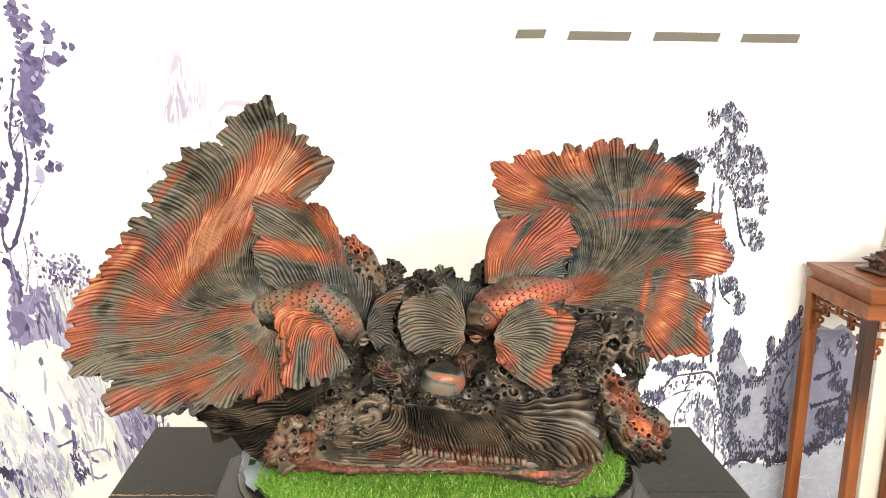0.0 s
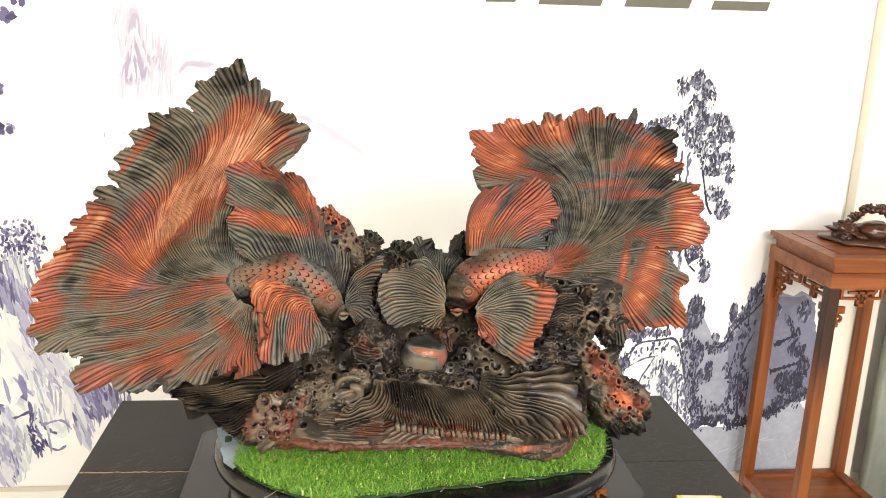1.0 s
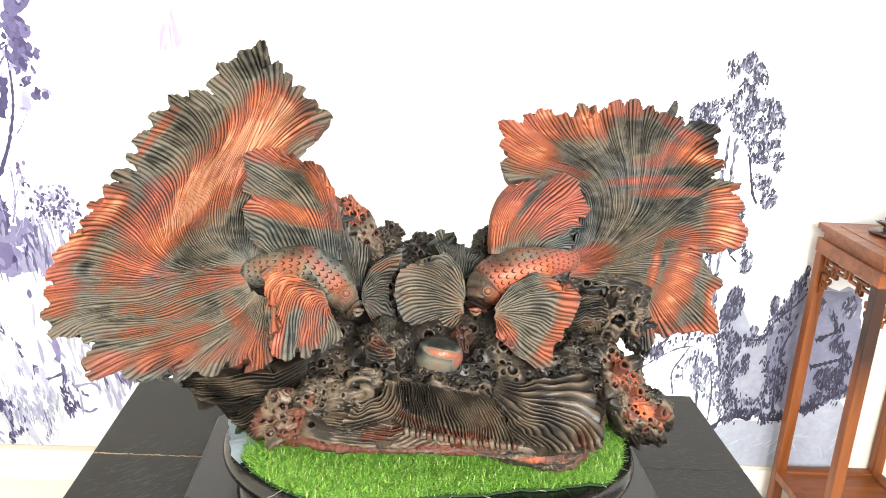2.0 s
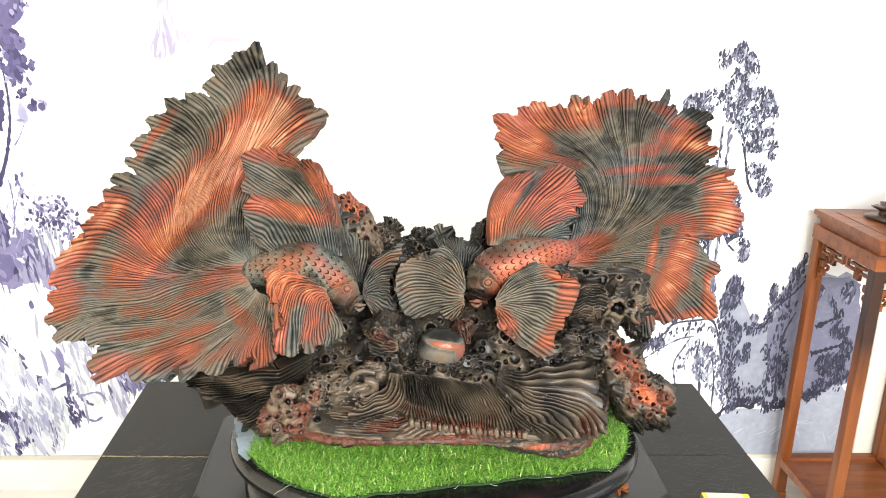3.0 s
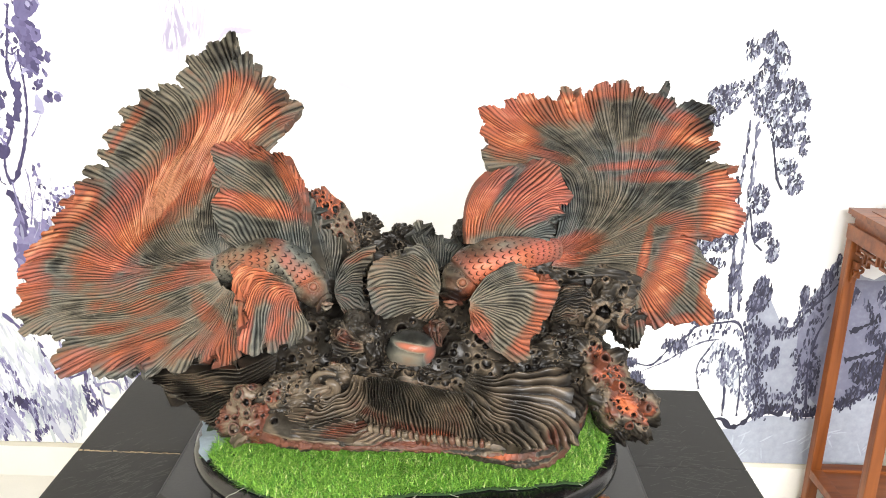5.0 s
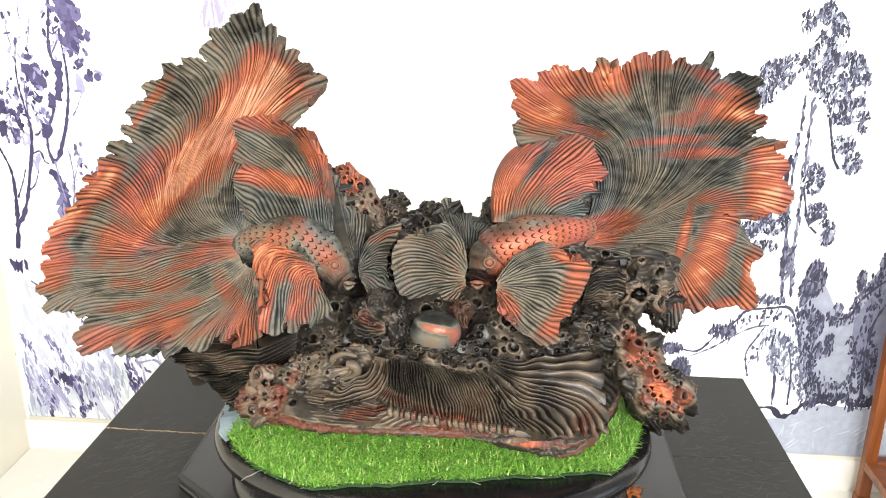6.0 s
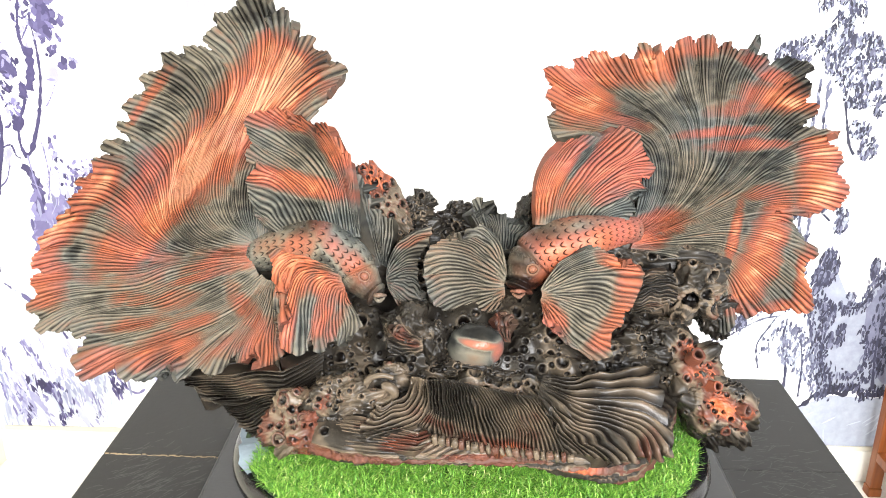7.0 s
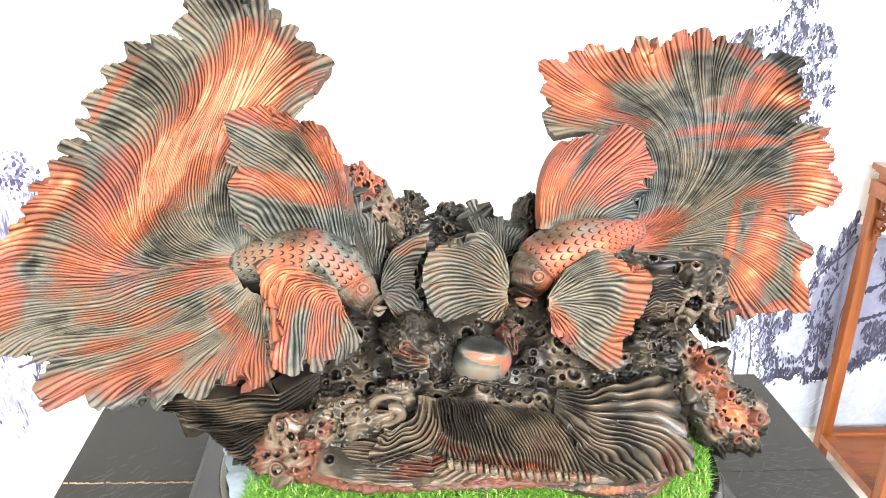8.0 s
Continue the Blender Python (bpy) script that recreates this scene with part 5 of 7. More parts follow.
def ball(centre, r, tone, rough, squash=(1, 1, 1), blobs=()):
    u, v = np.meshgrid(np.linspace(0, 2 * np.pi, 60, endpoint=False), np.linspace(0.02, np.pi - 0.02, 36), indexing="ij")
    p = np.stack([np.sin(v) * np.cos(u) * squash[0], np.sin(v) * np.sin(u) * squash[1], np.cos(v) * squash[2]], 2) * r + np.array(centre)
    q = p.reshape(-1, 3)
    carve.add(q, grid_faces(60, 36, wrap_a=True), np.clip(tone + stains(q[:, 0], q[:, 2], blobs), 0, 1), rough)


def ring(centre, r, w, tone):
    u, v = np.meshgrid(np.linspace(0, 2 * np.pi, 40, endpoint=False), np.linspace(0, 2 * np.pi, 12, endpoint=False), indexing="ij")
    rr = r + w * np.cos(v)
    p = np.stack([rr * np.cos(u), -w * np.sin(v) - r * 0.35, rr * np.sin(u)], 2) + np.array(centre)
    carve.add(p.reshape(-1, 3), grid_faces(40, 12, True, True), tone, 0.45)


def lie_a(x, z):
    return 1.757 + 0.6 * (np.minimum(z, 1.26) - 0.985) + 0.42 * np.maximum(0, z - 1.26)


def lie_b(x, z):
    return 1.89 + 0.51 * (z - 0.998) + 0.35 * np.minimum(0, x - 0.794) + 0.12 * np.maximum(0, x - 0.794) + 0.5 * np.maximum(0, 0.68 - x) * np.clip((z - 1.15) * 8, 0, 1)


def lie_p(x, z):
    return 1.785 + 0.5 * (z - 1.019)


def lie_d(x, z):
    return 1.889 + 0.37 * (x - 0.513) + 0.3 * (z - 1.247)


def lie_q(x, z):
    return 1.86 + 0.4 * (z - 1.1)


def lie_s(x, z):
    return 1.70 + 0.5 * np.maximum(0, 0.175 - x) + 0.8 * np.maximum(0, x - 0.175) + 0.2 * (z - 0.95)


def lie_f(x, z):
    k = (x - 0.415) / 0.318
    return 1.606 + 0.115 * np.minimum(1.1, np.abs(k)) ** 3.2 + 0.03 * np.maximum(0, -k) + 1.9 * np.maximum(0, z - 0.95)


def lie_g(x, z):
    return lie_f(x, z) + 0.9 * np.maximum(0, x - 0.355)


def lie_w(x, z):
    return 1.845 + 0.4 * (z - 1.05)


def lie_h(x, z):
    return 1.735 + 0.4 * (z - 1.05)


def lie_r(x, z):
    return 1.785 + 0.3 * (z - 1.05)


def lie_l(x, z):
    return 1.895 + 0.3 * (z - 1.15)


def sweep(path, radii, tone, rough=0.35, ring_n=14):
    """A rounded strand along a path of (x, y, z)."""
    p = curve_through(path, 26 * (len(path) - 1))
    r = np.interp(np.linspace(0, 1, len(p)), np.linspace(0, 1, len(radii)), radii)
    t = np.gradient(p, axis=0)
    t /= np.linalg.norm(t, axis=1)[:, None]
    side = np.cross(t, np.array([0.0, 1.0, 0.0]))
    side /= np.linalg.norm(side, axis=1)[:, None] + 1e-9
    out = np.cross(side, t)
    a = np.linspace(0, 2 * np.pi, ring_n, endpoint=False)
    g = p[:, None] + r[:, None, None] * (side[:, None] * np.cos(a)[None, :, None] + out[:, None] * np.sin(a)[None, :, None])
    carve.add(g.reshape(-1, 3), grid_faces(len(p), ring_n, wrap_b=True), np.full(len(p) * ring_n, tone), rough)


def block(centre, half, tone, turn):
    """A small worn block left standing between two cuts."""
    u, v = np.meshgrid(np.linspace(0, 2 * np.pi, 24, endpoint=False), np.linspace(0.05, np.pi - 0.05, 14), indexing="ij")
    d = np.stack([np.sin(v) * np.cos(u), np.sin(v) * np.sin(u), np.cos(v)], 2)
    d = np.sign(d) * np.abs(d) ** 0.55 * np.array(half)
    c, s = math.cos(radians(turn)), math.sin(radians(turn))
    p = np.stack([d[..., 0] * c - d[..., 2] * s, d[..., 1], d[..., 0] * s + d[..., 2] * c], 2) + np.array(centre)
    carve.add(p.reshape(-1, 3), grid_faces(24, 14, wrap_a=True), tone, 1.3)


# the wide tail of the first fish, with its lower lobe laid over it
tail_a = [(-0.038, 1.186, 0.082, 0.04, 55, 0.7), (-0.045, 1.105, 0.075, 0.015, 10, 0.5), (0.047, 1.109, 0.047, 0.009, 12, 0.45), (-0.005, 1.209, 0.073, 0.033, 55, 0.8), (0.031, 1.26, 0.059, 0.025, 55, 0.7), (0.142, 1.359, 0.06, 0.039, 60, 1.3), (0.087, 1.298, 0.081, 0.036, 55, 1.4), (0.025, 1.237, 0.081, 0.032, 55, 1.3), (-0.018, 1.175, 0.067, 0.028, 55, 0.92), (-0.046, 1.136, 0.042, 0.018, 45, 0.5), (-0.119, 1.204, 0.042, 0.022, 35, 0.95), (-0.161, 1.157, 0.042, 0.021, 45, 0.95), (-0.184, 1.12, 0.05, 0.02, 75, 0.95), (-0.172, 1.085, 0.025, 0.025, 0, 0.75), (-0.048, 1.324, 0.039, 0.007, 52, 0.55), (0.204, 1.353, 0.026, 0.021, 40, 0.3), (0.009, 1.068, 0.035, 0.012, 10, 0.43), (-0.05, 1.066, 0.029, 0.01, 0, 0.32), (0.096, 1.123, 0.046, 0.01, 8, 0.5)] + [(0.05, 1.098, 0.062, 0.007, 14, 0.45), (0.113, 1.06, 0.041, 0.011, -40, 0.45), (-0.0, 1.011, 0.042, 0.016, 12, 0.71), (-0.062, 0.999, 0.045, 0.011, 10, 0.5), (0.14, 1.017, 0.028, 0.02, 80, 0.43), (-0.043, 1.038, 0.049, 0.007, 8, 0.43), (0.039, 1.043, 0.037, 0.007, 15, 0.36), (0.085, 1.016, 0.033, 0.011, 30, 0.32), (-0.088, 1.156, 0.05, 0.012, -20, -0.6), (-0.03, 1.102, 0.058, 0.01, 12, -0.6), (0.078, 1.32, 0.06, 0.004, 65, -0.4), (0.006, 1.266, 0.068, 0.004, 58, -0.35), (0.181, 1.398, 0.08, 0.017, -42, -0.85), (0.127, 1.44, 0.03, 0.012, -60, -0.6)]
fan([(0.183, 1.304), (0.197, 1.317), (0.216, 1.337), (0.229, 1.359), (0.223, 1.372), (0.21, 1.376), (0.207, 1.385), (0.188, 1.395), (0.181, 1.409), (0.166, 1.412), (0.158, 1.427), (0.146, 1.427), (0.137, 1.443), (0.123, 1.44), (0.117, 1.454), (0.107, 1.471), (0.094, 1.463), (0.081, 1.46), (0.068, 1.448), (0.055, 1.439), (0.044, 1.435), (0.044, 1.424), (0.03, 1.407), (0.032, 1.393), (0.001, 1.391), (-0.002, 1.382), (-0.033, 1.38), (-0.035, 1.366), (-0.06, 1.35), (-0.061, 1.333), (-0.082, 1.312), (-0.079, 1.295), (-0.093, 1.283), (-0.083, 1.267), (-0.105, 1.263), (-0.112, 1.254), (-0.107, 1.247), (-0.123, 1.237), (-0.124, 1.224), (-0.144, 1.211), (-0.141, 1.2), (-0.154, 1.186), (-0.151, 1.177), (-0.169, 1.162), (-0.169, 1.153)] + [(-0.189, 1.138), (-0.182, 1.128)],
    [[(0.13, 1.139), (0.138, 1.166), (0.143, 1.206), (0.15, 1.246), (0.165, 1.278), (0.183, 1.304)], [(0.114, 1.143), (0.097, 1.17), (0.091, 1.209), (0.101, 1.249), (0.148, 1.308), (0.192, 1.345), (0.227, 1.362)], [(0.112, 1.142), (0.084, 1.163), (0.072, 1.202), (0.082, 1.268), (0.113, 1.351), (0.125, 1.413), (0.108, 1.468)], [(0.111, 1.14), (0.069, 1.158), (0.044, 1.191), (0.042, 1.23), (0.059, 1.278), (0.082, 1.324), (0.092, 1.362), (0.084, 1.401), (0.055, 1.439)]] + [[(0.111, 1.136), (0.074, 1.14), (0.041, 1.155), (0.017, 1.187), (0.014, 1.222), (0.023, 1.259), (0.046, 1.301), (0.048, 1.335), (0.031, 1.365), (-0.001, 1.386)], [(0.111, 1.133), (0.075, 1.131), (0.03, 1.141), (0.0, 1.172), (-0.005, 1.204), (0.004, 1.24), (0.014, 1.274), (0.008, 1.304), (-0.022, 1.33), (-0.06, 1.349)], [(0.112, 1.132), (0.067, 1.127), (0.018, 1.137), (-0.011, 1.161), (-0.022, 1.193), (-0.035, 1.221), (-0.066, 1.246), (-0.104, 1.262)], [(0.113, 1.128), (0.044, 1.124), (-0.006, 1.135), (-0.038, 1.157), (-0.063, 1.185), (-0.099, 1.207), (-0.143, 1.211)]] + [[(0.114, 1.126), (0.056, 1.124), (0.008, 1.118), (-0.028, 1.119), (-0.065, 1.125), (-0.106, 1.135), (-0.151, 1.14), (-0.184, 1.132)]],
    lie_a, 115, 26, 0.003, tone=0.15, nv=120, seed=1, per=8, pitch=0.0040, wave=0.006, blobs=tail_a,
    soot=[(-0.023, 1.357, 0.043, 0.014, -50, 0.7), (0.098, 1.435, 0.039, 0.012, 10, 0.7), (-0.108, 1.249, 0.026, 0.01, -40, 0.5)])
fan([(-0.184, 1.132), (-0.192, 1.119), (-0.193, 1.105), (-0.185, 1.1), (-0.195, 1.081), (-0.186, 1.071), (-0.191, 1.055), (-0.178, 1.04), (-0.175, 1.031), (-0.159, 1.03), (-0.144, 1.027), (-0.136, 1.034), (-0.122, 1.024), (-0.109, 1.032), (-0.107, 1.023)],
    [[(0.113, 1.125), (0.055, 1.124), (0.008, 1.118), (-0.028, 1.119), (-0.065, 1.125), (-0.106, 1.135), (-0.151, 1.14), (-0.184, 1.132)], [(0.114, 1.123), (0.052, 1.12), (-0.003, 1.112), (-0.042, 1.101), (-0.09, 1.097), (-0.145, 1.094), (-0.194, 1.085)], [(0.115, 1.118), (0.061, 1.109), (0.006, 1.095), (-0.04, 1.079), (-0.095, 1.073), (-0.149, 1.065), (-0.189, 1.054)], [(0.116, 1.112), (0.078, 1.097), (0.032, 1.079), (-0.014, 1.061), (-0.068, 1.053), (-0.115, 1.044), (-0.144, 1.027)], [(0.124, 1.099), (0.088, 1.069), (0.039, 1.043), (-0.018, 1.026), (-0.068, 1.017), (-0.107, 1.023)]],
    lie_a, 54, 9, 0.003, tone=0.15, nv=110, seed=21, per=8, pitch=0.0040, wave=0.006, lift=0.001, blobs=tail_a)
fan([(-0.104, 1.026), (-0.116, 0.998), (-0.103, 0.993), (-0.107, 0.983), (-0.088, 0.981), (-0.068, 0.988), (-0.048, 0.982), (-0.026, 0.979), (-0.002, 0.98), (0.021, 0.993), (0.027, 0.982), (0.054, 0.998), (0.052, 0.989), (0.083, 0.991), (0.094, 1.002), (0.104, 0.994), (0.13, 1.005), (0.137, 0.996), (0.153, 1.0), (0.162, 1.014), (0.162, 1.028), (0.159, 1.053)],
    [[(0.129, 1.103), (0.104, 1.086), (0.06, 1.068), (0.005, 1.05), (-0.054, 1.035), (-0.104, 1.026)], [(0.133, 1.099), (0.11, 1.071), (0.065, 1.045), (0.008, 1.025), (-0.056, 1.006), (-0.105, 0.983)], [(0.137, 1.097), (0.121, 1.073), (0.092, 1.045), (0.055, 1.025), (0.014, 1.004), (-0.026, 0.979)], [(0.141, 1.096), (0.126, 1.063), (0.101, 1.036), (0.076, 1.012), (0.052, 0.989)], [(0.144, 1.095), (0.137, 1.066), (0.128, 1.043), (0.114, 1.019), (0.104, 0.994)], [(0.146, 1.094), (0.148, 1.077), (0.148, 1.053), (0.145, 1.027), (0.14, 0.996)]] + [[(0.149, 1.094), (0.152, 1.084), (0.155, 1.067), (0.158, 1.047), (0.162, 1.024)]],
    lie_a, 72, 12, 0.003, tone=0.15, nv=100, seed=2, per=8, pitch=0.0037, wave=0.013, lift=-0.007, blobs=tail_a)
fan([(0.12, 1.179), (0.112, 1.199), (0.106, 1.222), (0.112, 1.243), (0.103, 1.254), (0.107, 1.271), (0.104, 1.285), (0.105, 1.302), (0.12, 1.309), (0.147, 1.312), (0.16, 1.305), (0.172, 1.306), (0.186, 1.295), (0.201, 1.296), (0.218, 1.289), (0.233, 1.274), (0.245, 1.255), (0.251, 1.238)],
    [[(0.167, 1.152), (0.139, 1.165), (0.12, 1.179)], [(0.187, 1.152), (0.15, 1.179), (0.126, 1.195), (0.111, 1.21)], [(0.205, 1.153), (0.168, 1.195), (0.139, 1.217), (0.106, 1.225)], [(0.222, 1.155), (0.193, 1.207), (0.157, 1.235), (0.103, 1.256)], [(0.237, 1.157), (0.214, 1.218), (0.18, 1.256), (0.143, 1.278), (0.107, 1.3)], [(0.249, 1.157), (0.234, 1.219), (0.207, 1.26), (0.179, 1.289), (0.15, 1.311)], [(0.259, 1.157), (0.246, 1.212), (0.236, 1.247), (0.223, 1.272), (0.202, 1.295)], [(0.267, 1.157), (0.262, 1.191), (0.257, 1.212), (0.253, 1.226), (0.251, 1.238)]],
    lie_a, 62, 9, 0.004, tone=0.14, nv=80, seed=3, per=8, pitch=0.0046, wave=0.005, lift=-0.03,
    blobs=[(0.166, 1.303, 0.063, 0.013, -10, 0.75), (0.223, 1.267, 0.042, 0.012, -52, 0.8), (0.17, 1.221, 0.074, 0.011, -10, 0.75), (0.241, 1.226, 0.025, 0.007, -70, 0.5), (0.157, 1.193, 0.049, 0.008, 0, -0.7)])
fan([(0.141, 1.137), (0.147, 1.124), (0.154, 1.108), (0.162, 1.089), (0.161, 1.072), (0.173, 1.063), (0.17, 1.053), (0.169, 1.041), (0.175, 1.027), (0.186, 1.023), (0.198, 1.023), (0.209, 1.032), (0.221, 1.027), (0.233, 1.034), (0.248, 1.033), (0.261, 1.044), (0.272, 1.053)],
    [[(0.24, 1.121), (0.216, 1.136), (0.184, 1.145), (0.157, 1.145), (0.141, 1.137)], [(0.242, 1.117), (0.212, 1.128), (0.177, 1.131), (0.159, 1.119), (0.155, 1.102)], [(0.243, 1.113), (0.213, 1.121), (0.182, 1.12), (0.171, 1.096), (0.168, 1.063), (0.17, 1.044)], [(0.244, 1.109), (0.217, 1.114), (0.194, 1.107), (0.185, 1.077), (0.183, 1.044), (0.186, 1.025)], [(0.245, 1.105), (0.225, 1.106), (0.211, 1.094), (0.205, 1.064), (0.206, 1.03)], [(0.247, 1.102), (0.233, 1.099), (0.225, 1.084), (0.222, 1.058), (0.222, 1.028)]] + [[(0.249, 1.098), (0.241, 1.091), (0.239, 1.074), (0.239, 1.055), (0.242, 1.034)], [(0.25, 1.094), (0.25, 1.084), (0.253, 1.071), (0.259, 1.058), (0.262, 1.045)], [(0.252, 1.092), (0.255, 1.084), (0.261, 1.075), (0.267, 1.065), (0.272, 1.054)]],
    lie_a, 49, 10, 0.004, tone=0.13, nv=80, seed=4, per=8, pitch=0.0045, wave=0.007, lift=-0.034,
    blobs=[(0.172, 1.116, 0.036, 0.028, 0, 0.92), (0.176, 1.063, 0.049, 0.01, 88, 0.9), (0.21, 1.105, 0.04, 0.014, -20, 0.85), (0.223, 1.074, 0.034, 0.01, 70, 0.7), (0.197, 1.064, 0.048, 0.006, 80, -0.6), (0.236, 1.051, 0.024, 0.008, 60, 0.3)])
# the tail of the second fish
burnt_b = [(0.942, 1.361, 0.037, 0.028, 20, 0.9), (0.904, 1.269, 0.032, 0.015, 0, 0.7), (0.764, 1.368, 0.041, 0.013, 0, 0.7), (0.852, 1.371, 0.037, 0.011, 10, 0.5), (0.783, 1.358, 0.068, 0.028, 5, 0.45), (0.91, 1.289, 0.05, 0.013, 0, 0.75), (0.832, 1.387, 0.044, 0.015, 0, 0.5), (0.847, 1.195, 0.068, 0.054, 20, 0.3), (0.729, 1.223, 0.045, 0.063, 70, 0.2)]
tail_b = [(0.567, 1.334, 0.054, 0.036, -40, 0.95), (0.614, 1.364, 0.036, 0.025, 0, 0.85), (0.685, 1.367, 0.04, 0.025, 0, 0.85), (0.643, 1.291, 0.04, 0.009, -15, 0.6), (0.718, 1.366, 0.029, 0.014, 80, 0.8), (0.9, 1.312, 0.06, 0.018, -10, 0.9), (0.846, 1.306, 0.055, 0.013, 5, 0.55), (0.884, 1.353, 0.051, 0.012, -28, 0.75), (0.823, 1.272, 0.069, 0.006, 2, 0.7), (0.849, 1.253, 0.059, 0.007, 2, 0.7), (0.958, 1.213, 0.064, 0.033, 85, 0.97), (0.865, 1.187, 0.029, 0.008, 10, 0.45), (0.687, 1.146, 0.044, 0.018, 10, 0.9), (0.819, 1.133, 0.034, 0.007, 75, 0.85)] + [(0.858, 1.1, 0.072, 0.022, 62, 0.97), (0.925, 1.062, 0.049, 0.011, 80, 0.9), (0.886, 1.028, 0.049, 0.008, 5, 0.65), (0.764, 1.359, 0.041, 0.032, 0, -0.4), (0.902, 1.368, 0.042, 0.007, 10, -0.6), (0.942, 1.361, 0.02, 0.013, 0, -0.95), (0.863, 1.287, 0.078, 0.007, 2, -0.6), (0.905, 1.269, 0.06, 0.008, 0, -0.85), (0.897, 1.085, 0.063, 0.005, 65, -0.5), (0.753, 1.394, 0.082, 0.013, 0, 0.7), (0.65, 1.391, 0.032, 0.011, 0, 0.5), (0.909, 1.287, 0.053, 0.015, 0, -0.8)]
fan([(0.546, 1.261), (0.539, 1.271), (0.535, 1.289), (0.542, 1.302), (0.533, 1.323), (0.539, 1.334), (0.532, 1.351), (0.539, 1.36), (0.569, 1.362), (0.575, 1.371), (0.586, 1.376), (0.591, 1.373), (0.597, 1.382), (0.605, 1.381), (0.61, 1.374), (0.616, 1.383), (0.627, 1.378), (0.644, 1.382), (0.661, 1.38), (0.671, 1.393), (0.683, 1.393), (0.689, 1.382), (0.698, 1.392), (0.707, 1.378), (0.719, 1.392), (0.727, 1.39), (0.733, 1.402), (0.753, 1.405), (0.758, 1.399), (0.773, 1.407), (0.787, 1.404), (0.795, 1.392), (0.817, 1.396), (0.825, 1.39), (0.853, 1.392), (0.865, 1.401), (0.862, 1.384), (0.874, 1.381), (0.882, 1.369), (0.908, 1.375), (0.939, 1.371), (0.952, 1.366)],
    [[(0.645, 1.141), (0.661, 1.17), (0.666, 1.203), (0.658, 1.237), (0.638, 1.257), (0.613, 1.266), (0.584, 1.268), (0.546, 1.262)], [(0.65, 1.138), (0.687, 1.168), (0.706, 1.213), (0.697, 1.26), (0.667, 1.283), (0.623, 1.291), (0.572, 1.305), (0.534, 1.323)], [(0.651, 1.138), (0.696, 1.168), (0.72, 1.216), (0.711, 1.267), (0.676, 1.299), (0.63, 1.318), (0.584, 1.343), (0.559, 1.362)], [(0.652, 1.137), (0.705, 1.167), (0.734, 1.219), (0.725, 1.274), (0.689, 1.314), (0.651, 1.341), (0.627, 1.378)], [(0.652, 1.136), (0.715, 1.17), (0.749, 1.222), (0.744, 1.281), (0.717, 1.325), (0.694, 1.358), (0.683, 1.392)]] + [[(0.653, 1.135), (0.724, 1.17), (0.766, 1.221), (0.772, 1.283), (0.764, 1.331), (0.758, 1.372), (0.754, 1.405)], [(0.654, 1.134), (0.733, 1.169), (0.785, 1.219), (0.805, 1.274), (0.819, 1.322), (0.834, 1.359), (0.862, 1.397)], [(0.655, 1.133), (0.742, 1.168), (0.803, 1.211), (0.84, 1.266), (0.873, 1.31), (0.911, 1.346), (0.951, 1.366)]],
    lie_b, 112, 20, 0.003, tone=0.112, nv=120, seed=5, per=8, pitch=0.0035, wave=0.006, blobs=tail_b, soot=burnt_b)
fan([(0.951, 1.366), (0.941, 1.348), (0.947, 1.336), (0.938, 1.317), (0.949, 1.308), (0.941, 1.291), (0.928, 1.282), (0.959, 1.273), (0.985, 1.265), (0.973, 1.257), (0.984, 1.244), (0.992, 1.225), (0.985, 1.214), (0.993, 1.192), (0.985, 1.173), (0.974, 1.165), (0.945, 1.156), (0.916, 1.154), (0.926, 1.115), (0.939, 1.102), (0.93, 1.084), (0.928, 1.058), (0.932, 1.035), (0.922, 1.025), (0.904, 1.024), (0.887, 1.022), (0.856, 1.023), (0.838, 1.017), (0.825, 1.023), (0.817, 1.026), (0.803, 0.999), (0.79, 0.997)],
    [[(0.655, 1.132), (0.742, 1.168), (0.803, 1.211), (0.841, 1.266), (0.873, 1.31), (0.911, 1.346), (0.951, 1.366)], [(0.656, 1.131), (0.747, 1.16), (0.812, 1.195), (0.862, 1.238), (0.904, 1.273), (0.941, 1.292)], [(0.656, 1.129), (0.747, 1.152), (0.82, 1.179), (0.875, 1.208), (0.93, 1.225), (0.991, 1.225)], [(0.656, 1.128), (0.746, 1.143), (0.82, 1.16), (0.883, 1.172), (0.928, 1.174), (0.978, 1.168)], [(0.655, 1.127), (0.742, 1.131), (0.811, 1.134), (0.864, 1.13), (0.903, 1.117), (0.938, 1.1)]] + [[(0.654, 1.125), (0.737, 1.121), (0.797, 1.114), (0.845, 1.094), (0.888, 1.062), (0.927, 1.027)], [(0.653, 1.124), (0.728, 1.112), (0.773, 1.097), (0.805, 1.072), (0.821, 1.045), (0.836, 1.018)], [(0.653, 1.122), (0.718, 1.105), (0.755, 1.087), (0.782, 1.062), (0.79, 1.031), (0.791, 0.997)]],
    lie_b, 104, 18, 0.003, tone=0.112, nv=120, seed=25, per=8, pitch=0.0035, wave=0.006, lift=0.001, blobs=tail_b, soot=burnt_b)
